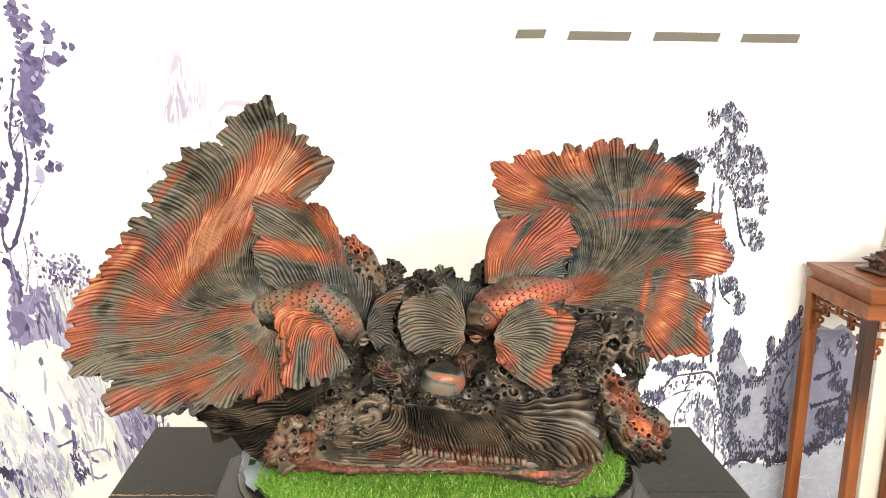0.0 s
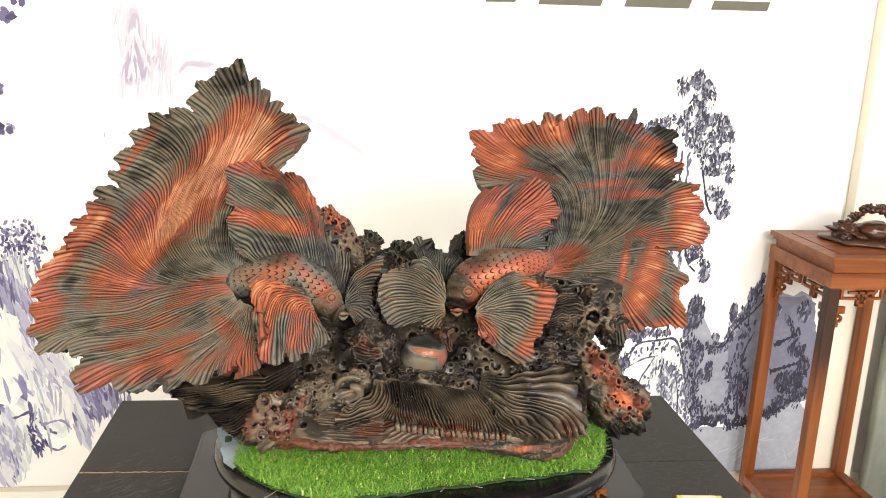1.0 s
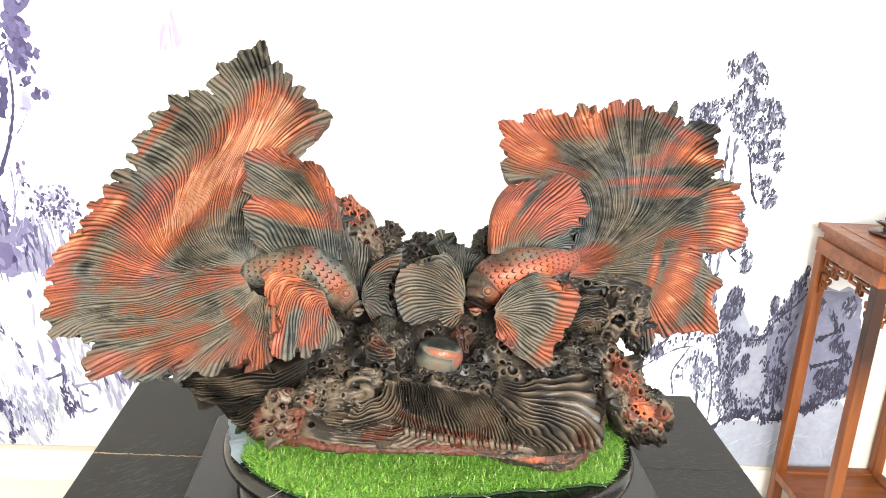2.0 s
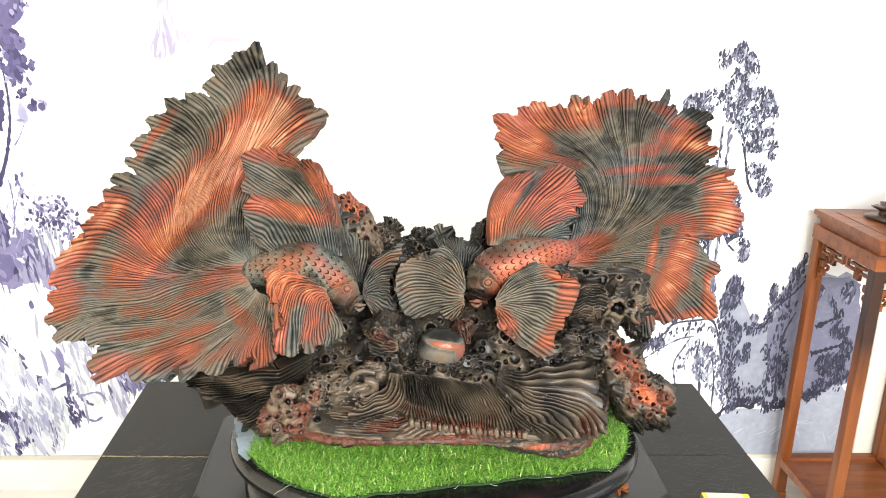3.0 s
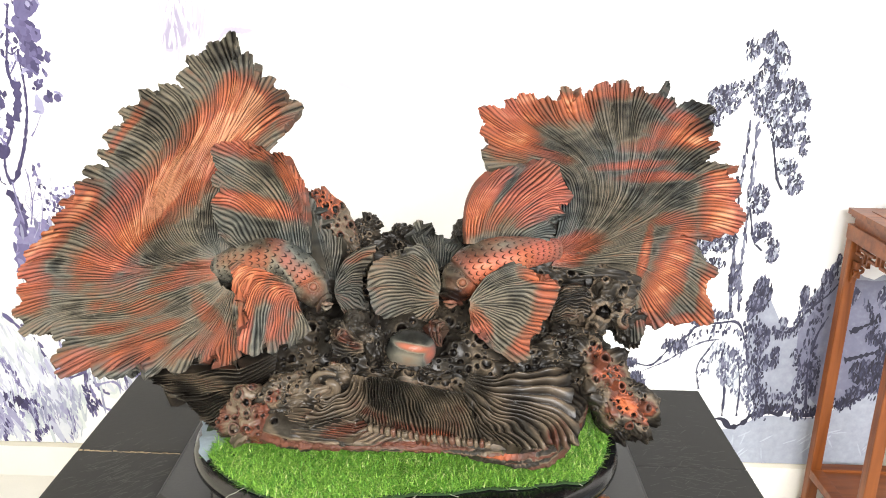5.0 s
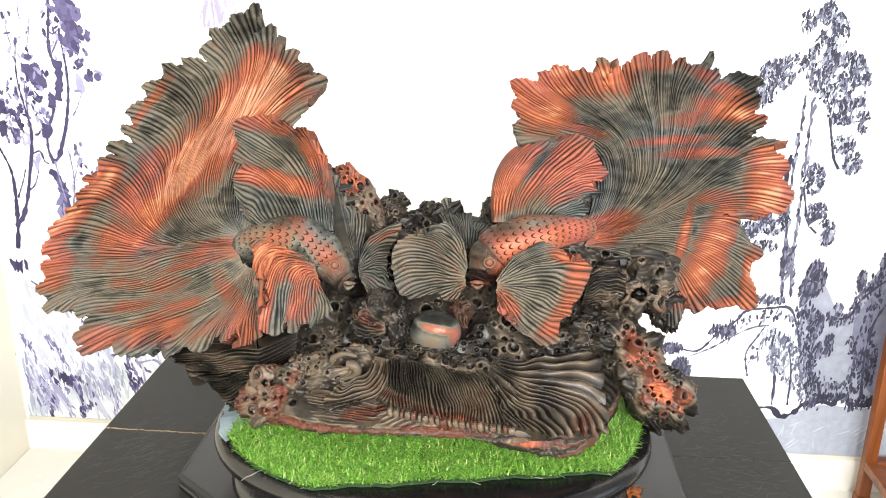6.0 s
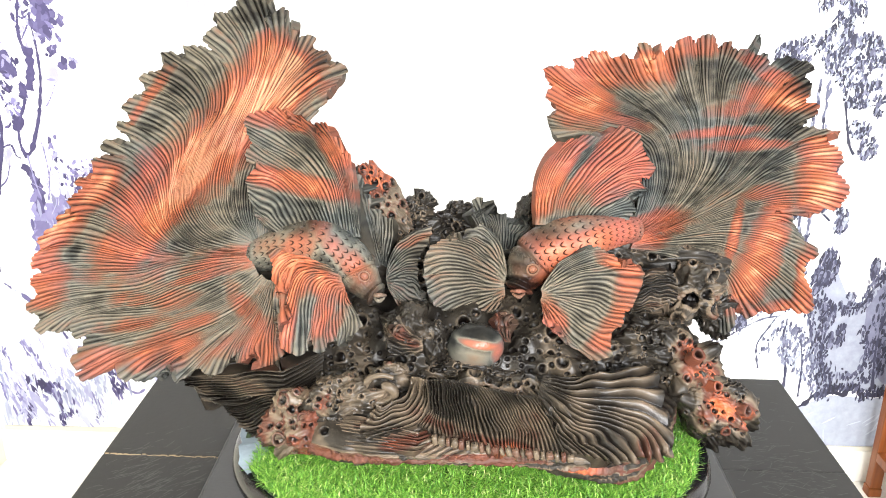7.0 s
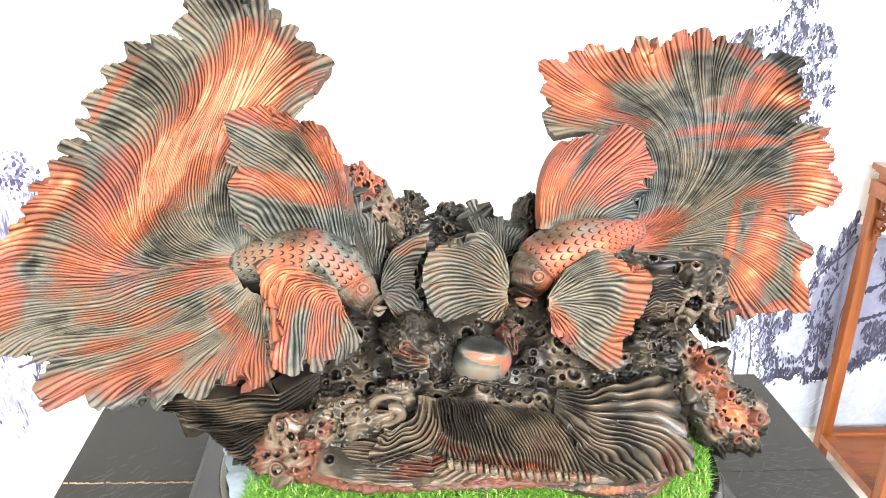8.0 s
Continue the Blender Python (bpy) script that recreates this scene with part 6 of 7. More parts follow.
fan([(0.54, 1.275), (0.564, 1.28), (0.585, 1.285), (0.61, 1.288), (0.632, 1.291), (0.656, 1.281), (0.661, 1.268), (0.676, 1.24), (0.683, 1.229), (0.661, 1.219), (0.676, 1.202), (0.649, 1.197), (0.655, 1.182), (0.643, 1.163)],
    [[(0.508, 1.17), (0.505, 1.199), (0.508, 1.233), (0.52, 1.258), (0.54, 1.275)], [(0.522, 1.169), (0.524, 1.205), (0.537, 1.242), (0.561, 1.267), (0.585, 1.285)], [(0.536, 1.168), (0.542, 1.204), (0.562, 1.237), (0.598, 1.268), (0.632, 1.29)], [(0.551, 1.166), (0.559, 1.195), (0.583, 1.224), (0.62, 1.252), (0.657, 1.28)], [(0.565, 1.165), (0.576, 1.187), (0.604, 1.21), (0.638, 1.227), (0.681, 1.23)], [(0.58, 1.164), (0.592, 1.184), (0.618, 1.196), (0.648, 1.202), (0.675, 1.202)], [(0.597, 1.162), (0.61, 1.175), (0.623, 1.18), (0.64, 1.184), (0.654, 1.185)], [(0.615, 1.159), (0.623, 1.161), (0.632, 1.163), (0.643, 1.164)]],
    lie_d, 46, 8, 0.002, tone=0.12, deepen=0.1, nv=80, seed=6, per=8, pitch=0.0045, wave=0.005, lift=-0.004,
    blobs=[(0.557, 1.248, 0.054, 0.035, 40, 0.9), (0.62, 1.244, 0.055, 0.041, 30, 0.9), (0.517, 1.213, 0.037, 0.017, 80, 0.8), (0.643, 1.218, 0.036, 0.012, 10, 0.75), (0.569, 1.251, 0.046, 0.007, 55, -0.95), (0.618, 1.181, 0.047, 0.009, 10, -0.6), (0.555, 1.177, 0.059, 0.008, 0, -0.6), (0.6, 1.215, 0.034, 0.005, 30, -0.4)])
fan([(0.587, 1.145), (0.606, 1.139), (0.622, 1.131), (0.641, 1.125), (0.652, 1.112), (0.648, 1.094), (0.641, 1.08), (0.631, 1.068), (0.625, 1.053), (0.611, 1.037), (0.606, 1.021), (0.589, 1.017), (0.578, 1.021), (0.561, 1.027), (0.545, 1.041), (0.526, 1.053)],
    [[(0.515, 1.094), (0.525, 1.109), (0.54, 1.127), (0.564, 1.14), (0.587, 1.145)], [(0.516, 1.092), (0.537, 1.11), (0.564, 1.124), (0.595, 1.133), (0.622, 1.131)], [(0.517, 1.09), (0.545, 1.103), (0.575, 1.112), (0.614, 1.115), (0.652, 1.112)], [(0.517, 1.088), (0.545, 1.092), (0.579, 1.094), (0.614, 1.09), (0.645, 1.086)], [(0.517, 1.086), (0.541, 1.082), (0.572, 1.072), (0.599, 1.062), (0.626, 1.053)], [(0.516, 1.083), (0.535, 1.071), (0.56, 1.051), (0.583, 1.035), (0.605, 1.021)], [(0.515, 1.081), (0.527, 1.066), (0.541, 1.047), (0.556, 1.034), (0.578, 1.021)], [(0.515, 1.079), (0.518, 1.069), (0.521, 1.061), (0.526, 1.053)]],
    lie_p, 40, 8, 0.004, tone=0.16, nv=80, seed=7, per=8, pitch=0.0043, wave=0.006, lift=-0.012,
    blobs=[(0.635, 1.098, 0.049, 0.014, 72, 0.62), (0.602, 1.036, 0.034, 0.014, 50, 0.5), (0.532, 1.061, 0.026, 0.013, -50, 0.5), (0.616, 1.128, 0.023, 0.007, -20, 0.55)])
# broad leaves between the two fish
fan([(0.433, 1.163), (0.413, 1.154), (0.401, 1.149), (0.392, 1.146), (0.381, 1.138), (0.367, 1.132), (0.357, 1.121), (0.354, 1.106), (0.353, 1.095), (0.359, 1.082), (0.364, 1.069), (0.374, 1.058), (0.385, 1.051), (0.386, 1.042), (0.404, 1.033), (0.425, 1.031), (0.441, 1.035)],
    [[(0.47, 1.104), (0.467, 1.123), (0.46, 1.141), (0.446, 1.156), (0.433, 1.163)], [(0.47, 1.1), (0.456, 1.12), (0.436, 1.139), (0.412, 1.149), (0.392, 1.146)], [(0.469, 1.095), (0.45, 1.111), (0.42, 1.125), (0.388, 1.132), (0.367, 1.132)], [(0.468, 1.091), (0.445, 1.1), (0.413, 1.108), (0.381, 1.11), (0.354, 1.106)], [(0.467, 1.086), (0.441, 1.089), (0.409, 1.09), (0.381, 1.088), (0.359, 1.082)], [(0.468, 1.08), (0.445, 1.076), (0.418, 1.07), (0.394, 1.062), (0.375, 1.057)], [(0.468, 1.076), (0.451, 1.067), (0.43, 1.055), (0.41, 1.044), (0.394, 1.036)], [(0.469, 1.073), (0.461, 1.06), (0.45, 1.046), (0.441, 1.035)]],
    lie_q, 40, 9, 0.004, tone=0.16, nv=80, seed=8, per=8, pitch=0.0050, wave=0.007, lift=-0.012)
fan([(0.363, 1.157), (0.36, 1.139), (0.353, 1.126), (0.346, 1.111), (0.344, 1.098), (0.346, 1.083), (0.352, 1.068), (0.359, 1.051), (0.346, 1.047), (0.334, 1.047)],
    [[(0.299, 1.097), (0.304, 1.116), (0.315, 1.135), (0.335, 1.149), (0.363, 1.157)], [(0.299, 1.091), (0.312, 1.106), (0.329, 1.12), (0.353, 1.126)], [(0.299, 1.086), (0.316, 1.093), (0.33, 1.097), (0.344, 1.098)], [(0.3, 1.082), (0.317, 1.081), (0.333, 1.077), (0.352, 1.068)], [(0.301, 1.077), (0.313, 1.069), (0.329, 1.059), (0.359, 1.051)], [(0.303, 1.073), (0.309, 1.063), (0.32, 1.052), (0.334, 1.047)]],
    lie_q, 27, 6, 0.003, tone=0.16, nv=70, seed=9, per=8, pitch=0.0048, wave=0.005,
    blobs=[(0.339, 1.139, 0.024, 0.007, 20, 0.4)])
fan([(0.418, 1.158), (0.427, 1.179), (0.443, 1.165), (0.463, 1.160), (0.483, 1.150), (0.503, 1.145), (0.507, 1.117)],
    [[(0.455, 1.101), (0.435, 1.130), (0.418, 1.158)], [(0.460, 1.101), (0.445, 1.140), (0.428, 1.178)], [(0.468, 1.099), (0.468, 1.130), (0.463, 1.160)], [(0.478, 1.097), (0.490, 1.125), (0.503, 1.145)], [(0.485, 1.096), (0.496, 1.107), (0.507, 1.117)]],
    lambda x, z: 1.935 + 0.2 * (z - 1.15), 30, 5, 0.004, tone=0.17, seed=10, nv=50, thick=0.018, height=0.003, pitch=0.0045)
# the bodies
fish_body([(0.104, 1.864, 1.112), (0.137, 1.850, 1.126), (0.174, 1.842, 1.143), (0.216, 1.835, 1.143), (0.252, 1.825, 1.121), (0.272, 1.812, 1.100), (0.286, 1.800, 1.089), (0.294, 1.795, 1.085)],
          [0.022, 0.026, 0.029, 0.032, 0.034, 0.032, 0.025, 0.012], 0.95, 0.15, [(0.244, 1.142, 0.051, 0.012, -45, 0.47), (0.168, 1.148, 0.037, 0.016, 10, 0.40), (0.267, 1.122, 0.024, 0.010, -50, 0.43), (0.277, 1.090, 0.028, 0.018, -30, 0.15)], 1, [(0.284, 1.086, 0.022, 0.016, -40, 0.75), (0.262, 1.092, 0.020, 0.012, -50, 0.6), (0.150, 1.168, 0.06, 0.010, 8, 0.6)], (0.277, 1.783, 1.119), 0.0058)
fish_body([(0.660, 1.925, 1.145), (0.63, 1.905, 1.148), (0.59, 1.885, 1.147), (0.548, 1.872, 1.138), (0.510, 1.862, 1.120), (0.496, 1.850, 1.099), (0.489, 1.840, 1.087), (0.486, 1.836, 1.081)],
          [0.019, 0.022, 0.027, 0.034, 0.039, 0.037, 0.030, 0.015], 0.95, 0.25, [(0.603, 1.153, 0.062, 0.033, 0, 0.76), (0.540, 1.132, 0.044, 0.034, 20, 0.66), (0.520, 1.096, 0.026, 0.028, 0, 0.5), (0.496, 1.128, 0.014, 0.020, 30, -0.7), (0.575, 1.172, 0.07, 0.010, 4, -0.7), (0.482, 1.084, 0.012, 0.009, 0, 0.47), (0.500, 1.149, 0.019, 0.011, 0, 0.28)], 2, [(0.486, 1.105, 0.020, 0.040, 0, 1.0), (0.500, 1.088, 0.020, 0.016, 20, 0.9), (0.515, 1.160, 0.03, 0.012, 10, 0.7)], (0.504, 1.827, 1.117), 0.0062)
# pouting lips
for lip, width, tone in (((0.2955, 1.783, 1.088), 0.0090, 0.27), ((0.4865, 1.822, 1.082), 0.0105, 0.40)):
    x, y, z = lip
    sweep([(x - width, y + 0.006, z + 0.001), (x, y - 0.002, z + 0.0042), (x + width, y + 0.006, z + 0.001)], [0.0018, 0.0034, 0.0018], tone, 0.35)
    sweep([(x - width * 0.8, y + 0.006, z - 0.003), (x, y, z - 0.0052), (x + width * 0.8, y + 0.006, z - 0.003)], [0.0016, 0.0030, 0.0016], tone * 0.85, 0.35)

# the base: a closed loop of sections along x, ridged below and pierced above
nx, nw = 430, 360
s = np.linspace(-1, 1, nx)
bxs = 0.415 + np.where(s > 0, 0.296, 0.318) * s
knots_w = np.array([0.0, 0.05, 0.13, 0.22, 0.32, 0.42, 0.52, 0.62, 0.70, 0.76, 0.88, 1.0])
knots_y = np.array([0.135, 0.070, 0.018, 0.004, 0.020, 0.080, 0.125, 0.165, 0.22, 0.30, 0.34, 0.135])
knots_z = np.array([0.0, 0.12, 0.25, 0.37, 0.47, 0.56, 0.66, 0.82, 1.0, 0.95, 0.10, 0.0])
ww = np.interp(np.arange(nw), (0, 40, 175, 325, 360), (0.0, 0.20, 0.46, 0.76, 1.0))
prof = even_knots(np.stack([knots_w, knots_y, knots_z], 1), 600)
py_, pz_ = np.interp(ww, prof[:, 0], prof[:, 1]), np.interp(ww, prof[:, 0], prof[:, 2])
zb = 0.884 + 0.03 * np.clip(-s - 0.7, 0, 1) ** 1.0 + 0.02 * np.clip(s - 0.85, 0, 1)
zt = 1.050 - 0.03 * np.clip(np.abs(s) - 0.55, 0, 1) - 0.06 * np.clip(-s - 0.6, 0, 1)
yf = 1.612 + 0.115 * np.abs(s) ** 3.2 + 0.012 * np.sin(5 * s + 1) + 0.03 * np.clip(-s, 0, 1)
gy = yf[:, None] + py_[None] * (1 - 0.25 * np.abs(s[:, None]) ** 3)
gz = zb[:, None] + (zt - zb)[:, None] * pz_[None] - 0.030 * np.clip((s[:, None] - 0.30) * 2.4, 0, 1) * np.exp(-((pz_[None] - 0.24) / 0.13) ** 2) * (ww[None] < 0.5)
shrink = (1 - np.abs(s) ** 9).clip(0.0006, 1) ** 0.42
cy_, cz_ = gy.mean(1)[:, None], gz.mean(1)[:, None]
gy, gz = cy_ + (gy - cy_) * shrink[:, None], cz_ + (gz - cz_) * shrink[:, None]
gx = np.repeat(bxs[:, None], nw, 1)
g = np.stack([gx, gy, gz], 2)
n = normals(g)
if n[nx // 2, int(nw * 0.3), 1] > 0:
    n = -n
front = (ww[None] < 0.74) * np.ones((nx, 1))
edge_w = 0.475 + 0.05 * (grid_noise(bxs * 22, bxs * 0, 41)[:, None] - 0.5) + 0.02 * (bxs[:, None] > 0.49)
low = np.clip((edge_w - ww[None]) * 30, 0, 1) * np.clip((ww[None] - 0.21 - 0.03 * np.sin(bxs[:, None] * 60)) * 22, 0, 1)
# flowing grooves: rings round the curl, a hair-fine fan, then broad bands that sweep down to the end
gq = gz + 0.6 * (gy - 1.64)
wob = grid_noise(gx * 30, gq * 30, 11) - 0.5
fine = grid_noise(gx * 110, gq * 70, 19) - 0.5
bow = grid_noise(gx * 11, gq * 16, 51) - 0.5
rings = np.hypot(gx - 0.311, gq - 1.045) * np.pi / 0.0075 + 3.4 * wob + 0.5 * fine + 5 * bow
hair = np.arctan2(gx - 0.370, 1.162 - gq) * 92 + 3.6 * wob + 0.8 * fine + 9 * bow + 420 * (gq - 1.0) ** 2 * np.clip((gx - 0.40) * 12, 0, 1)
sag = np.interp(gx, (0.48, 0.502, 0.533, 0.567, 0.60, 0.634, 0.655, 0.70), (-0.015, 0.0, 0.025, 0.036, 0.044, 0.058, 0.072, 0.105))
bands = (gq + sag - 1.0) * np.pi / 0.0135 * (1.25 - 2.0 * np.clip(gx - 0.5, 0, 0.15)) + 3.2 * wob + 0.45 * fine + 3 * bow
in_bands = gx > 0.500 - 0.06 * (gq - 1.0)
in_rings = gx < 0.360 + 0.9 * np.maximum(0, 1.005 - gq) + 0.012 * wob
w_b = np.clip((gx - 0.500 + 0.06 * (gq - 1.0)) / 0.014 + 0.5, 0, 1)
w_r = np.clip((0.360 + 0.9 * np.maximum(0, 1.005 - gq) + 0.012 * wob - gx) / 0.014 + 0.5, 0, 1) * (1 - w_b)
uneven = 0.35 + 1.3 * grid_noise(gx * 40 + 7, gq * 40, 43)
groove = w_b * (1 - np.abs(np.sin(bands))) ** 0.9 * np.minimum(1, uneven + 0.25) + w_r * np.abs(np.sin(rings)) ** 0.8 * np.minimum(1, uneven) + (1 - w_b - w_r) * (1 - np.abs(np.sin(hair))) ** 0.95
calm = np.clip((gx - 0.262) * 30, 0, 1)
strength = 0.004 * w_b + 0.004 * w_r + 0.003 * (1 - w_b - w_r)
d = low * (calm * strength * (groove - 0.5) * (0.25 + 1.4 * grid_noise(gx * 26, gz * 40, 17)) + 0.0025 * (grid_noise(gx * 150, gz * 150, 18) - 0.5) + (1 - calm) * 0.012 * (grid_noise(gx * 60, gz * 60, 14) - 0.5))
# the worn rim along the foot, cut into small blocks
rim_z = np.clip((0.25 - ww[None]) * 25, 0, 1) * np.clip((ww[None] - 0.04) * 30, 0, 1)
d = d + rim_z * (0.008 * (grid_noise(gx * 12 + 3 * gz, gz * 330, 12) - 0.5) + 0.004 * (np.floor(grid_noise(gx * 85, gz * 120, 16) * 4) / 4 - 0.5) + 0.004 * (grid_noise(gx * 240, gz * 240, 20) - 0.5))
upper = np.clip((ww[None] - edge_w + 0.03) * 30, 0, 1) * front
d = d + upper * (0.034 * (grid_noise(gx * 26, ww[None] * 16 * np.ones_like(gx), 13) - 0.5) + 0.012 * (grid_noise(gx * 70, ww[None] * 45 * np.ones_like(gx), 15) - 0.5))
d = d + upper * 0.008 * np.exp(-((ww[None] - edge_w) / 0.02) ** 2)
g = g + n * (d * shrink[:, None])[:, :, None]
flat, nn = g.reshape(-1, 3), normals(g).reshape(-1, 3)
if nn[(nx // 2) * nw + int(nw * 0.3), 1] > 0:
    nn = -nn
rng = np.random.RandomState(21)
wide_w = np.repeat(ww[None], nx, 0).ravel()
pick = np.flatnonzero((wide_w > 0.45) & (wide_w < 0.74) & (flat[:, 0] > 0.18) & (flat[:, 0] < 0.72))
spots = []
for i in rng.permutation(pick):
    r = rng.choice((0.0024, 0.003, 0.0035, 0.0045, 0.006, 0.0085))
    if all(np.linalg.norm(flat[i] - np.array(q[:3])) > (r + q[3]) * 1.1 for q in spots):
        spots.append((*flat[i], r))
    if len(spots) >= 520:
        break
pick = np.flatnonzero((wide_w > 0.12) & (wide_w < 0.45) & (flat[:, 0] > 0.15) & (flat[:, 0] < 0.29))
for i in rng.permutation(pick)[:14]:
    spots.append((*flat[i], rng.uniform(0.003, 0.006)))
out, push = craters(flat, nn, spots)
px_, pz2 = flat[:, 0], flat[:, 2]
foot = rim_z.ravel() if rim_z.size == len(flat) else np.repeat(rim_z, nx, 0).ravel()
warm = 0.30 - 0.06 * np.clip((0.30 - px_) * 20, 0, 1) + 0.30 * (grid_noise(px_ * 24, pz2 * 40, 32) - 0.5) + 0.12 * (grid_noise(px_ * 120, pz2 * 160, 35) - 0.5)
warm = warm + 0.22 * (~in_bands & ~in_rings).ravel() * (1 - foot)
warm = warm * (1 - foot) + foot * (np.where(grid_noise(px_ * 22, pz2 * 150, 29) > 0.46, 0.61, 0.22) + 0.14 * (grid_noise(px_ * 42, pz2 * 90, 31) - 0.5) + 0.06 * (grid_noise(px_ * 20, pz2 * 300, 30) - 0.5))
for cx, cz, r1, r2, k in ((0.555, 0.930, 0.030, 0.009, 0.35), (0.40, 0.952, 0.07, 0.012, 0.25), (0.24, 0.95, 0.04, 0.02, 0.08)):
    warm = warm + k * np.clip(1.2 - np.hypot((px_ - cx) / r1, (pz2 - cz) / r2) - 0.8 * (grid_noise(px_ * 90, pz2 * 90, 36) - 0.5), 0, 1)
warm = np.where(foot > 0.3, warm, np.minimum(warm, 0.47))
# base grooves darkened in the colour, partly burnt, partly painted shade
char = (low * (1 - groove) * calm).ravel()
rock = (wide_w > np.repeat(edge_w - 0.005, nw, 1).ravel()) & (wide_w < 0.76)
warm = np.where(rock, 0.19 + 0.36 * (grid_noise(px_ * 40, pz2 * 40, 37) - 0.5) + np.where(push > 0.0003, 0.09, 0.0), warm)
# holes in the base carry painted shade by depth as well
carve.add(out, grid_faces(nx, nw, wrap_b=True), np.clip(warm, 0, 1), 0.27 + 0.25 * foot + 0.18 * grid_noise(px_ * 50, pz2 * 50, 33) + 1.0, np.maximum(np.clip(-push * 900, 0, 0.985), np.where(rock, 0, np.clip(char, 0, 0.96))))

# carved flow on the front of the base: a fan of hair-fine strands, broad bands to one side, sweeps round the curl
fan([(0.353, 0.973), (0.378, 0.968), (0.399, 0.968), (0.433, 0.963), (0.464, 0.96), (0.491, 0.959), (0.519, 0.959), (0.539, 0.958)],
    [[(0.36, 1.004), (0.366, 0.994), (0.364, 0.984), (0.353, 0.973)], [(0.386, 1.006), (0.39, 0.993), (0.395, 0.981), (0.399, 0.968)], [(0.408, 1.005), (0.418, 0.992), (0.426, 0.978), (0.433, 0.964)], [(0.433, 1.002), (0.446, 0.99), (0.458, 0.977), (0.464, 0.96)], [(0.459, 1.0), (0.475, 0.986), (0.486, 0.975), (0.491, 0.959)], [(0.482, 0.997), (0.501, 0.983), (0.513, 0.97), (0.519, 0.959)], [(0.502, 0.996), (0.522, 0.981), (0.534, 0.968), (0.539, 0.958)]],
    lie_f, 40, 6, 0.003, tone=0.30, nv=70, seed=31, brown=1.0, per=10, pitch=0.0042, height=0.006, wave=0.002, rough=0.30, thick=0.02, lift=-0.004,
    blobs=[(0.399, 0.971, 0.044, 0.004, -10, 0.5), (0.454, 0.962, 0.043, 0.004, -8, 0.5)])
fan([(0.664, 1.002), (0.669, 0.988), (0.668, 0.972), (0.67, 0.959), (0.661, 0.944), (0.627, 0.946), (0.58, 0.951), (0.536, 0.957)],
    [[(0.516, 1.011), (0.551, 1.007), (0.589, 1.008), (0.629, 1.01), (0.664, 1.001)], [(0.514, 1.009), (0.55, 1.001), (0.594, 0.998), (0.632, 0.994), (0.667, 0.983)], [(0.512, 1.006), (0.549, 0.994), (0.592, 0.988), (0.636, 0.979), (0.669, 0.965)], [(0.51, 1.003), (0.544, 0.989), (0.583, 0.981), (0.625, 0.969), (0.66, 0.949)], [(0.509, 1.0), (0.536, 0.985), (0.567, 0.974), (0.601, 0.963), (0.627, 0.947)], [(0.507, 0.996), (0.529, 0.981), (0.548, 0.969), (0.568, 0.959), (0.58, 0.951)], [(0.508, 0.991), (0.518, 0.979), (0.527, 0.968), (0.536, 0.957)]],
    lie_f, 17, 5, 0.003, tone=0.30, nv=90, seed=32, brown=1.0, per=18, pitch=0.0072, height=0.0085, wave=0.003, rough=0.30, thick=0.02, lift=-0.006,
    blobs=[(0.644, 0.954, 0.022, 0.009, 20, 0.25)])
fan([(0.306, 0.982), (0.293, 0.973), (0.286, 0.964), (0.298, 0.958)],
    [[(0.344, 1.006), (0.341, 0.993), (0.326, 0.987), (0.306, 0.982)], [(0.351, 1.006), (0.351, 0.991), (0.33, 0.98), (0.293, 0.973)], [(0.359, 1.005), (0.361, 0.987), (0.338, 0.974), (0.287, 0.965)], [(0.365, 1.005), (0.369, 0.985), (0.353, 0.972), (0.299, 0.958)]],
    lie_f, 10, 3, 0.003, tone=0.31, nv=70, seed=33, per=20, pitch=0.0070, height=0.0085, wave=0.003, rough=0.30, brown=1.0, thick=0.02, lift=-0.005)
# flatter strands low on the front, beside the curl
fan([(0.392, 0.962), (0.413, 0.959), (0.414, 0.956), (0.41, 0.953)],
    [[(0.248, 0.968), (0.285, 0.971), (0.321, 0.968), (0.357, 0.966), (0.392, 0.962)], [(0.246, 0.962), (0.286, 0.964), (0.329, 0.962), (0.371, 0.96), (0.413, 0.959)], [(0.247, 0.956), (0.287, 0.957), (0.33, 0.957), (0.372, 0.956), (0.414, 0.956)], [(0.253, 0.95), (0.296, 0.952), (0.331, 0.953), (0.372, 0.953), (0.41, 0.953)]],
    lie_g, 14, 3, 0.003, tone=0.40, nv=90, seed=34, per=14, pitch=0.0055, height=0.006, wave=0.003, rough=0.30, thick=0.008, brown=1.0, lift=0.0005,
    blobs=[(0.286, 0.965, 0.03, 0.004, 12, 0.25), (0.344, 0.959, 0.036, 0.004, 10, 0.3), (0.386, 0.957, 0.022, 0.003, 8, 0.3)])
# a row of small notched blocks between the strands and the foot
block_line = curve_through([(0.378, 1.633, 0.965), (0.416, 1.625, 0.963), (0.46, 1.62, 0.96), (0.495, 1.618, 0.958), (0.542, 1.616, 0.955)], 21)
for i, p in enumerate(block_line):
    wide = 0.0036 + 0.0012 * math.sin(2.3 * i)
    block(p, (wide, 0.006, 0.0052 + 0.001 * math.cos(1.7 * i)), (0.42, 0.37, 0.54, 0.36, 0.58)[i % 5], 12 - 30 * math.sin(0.4 * i) * 0.3)
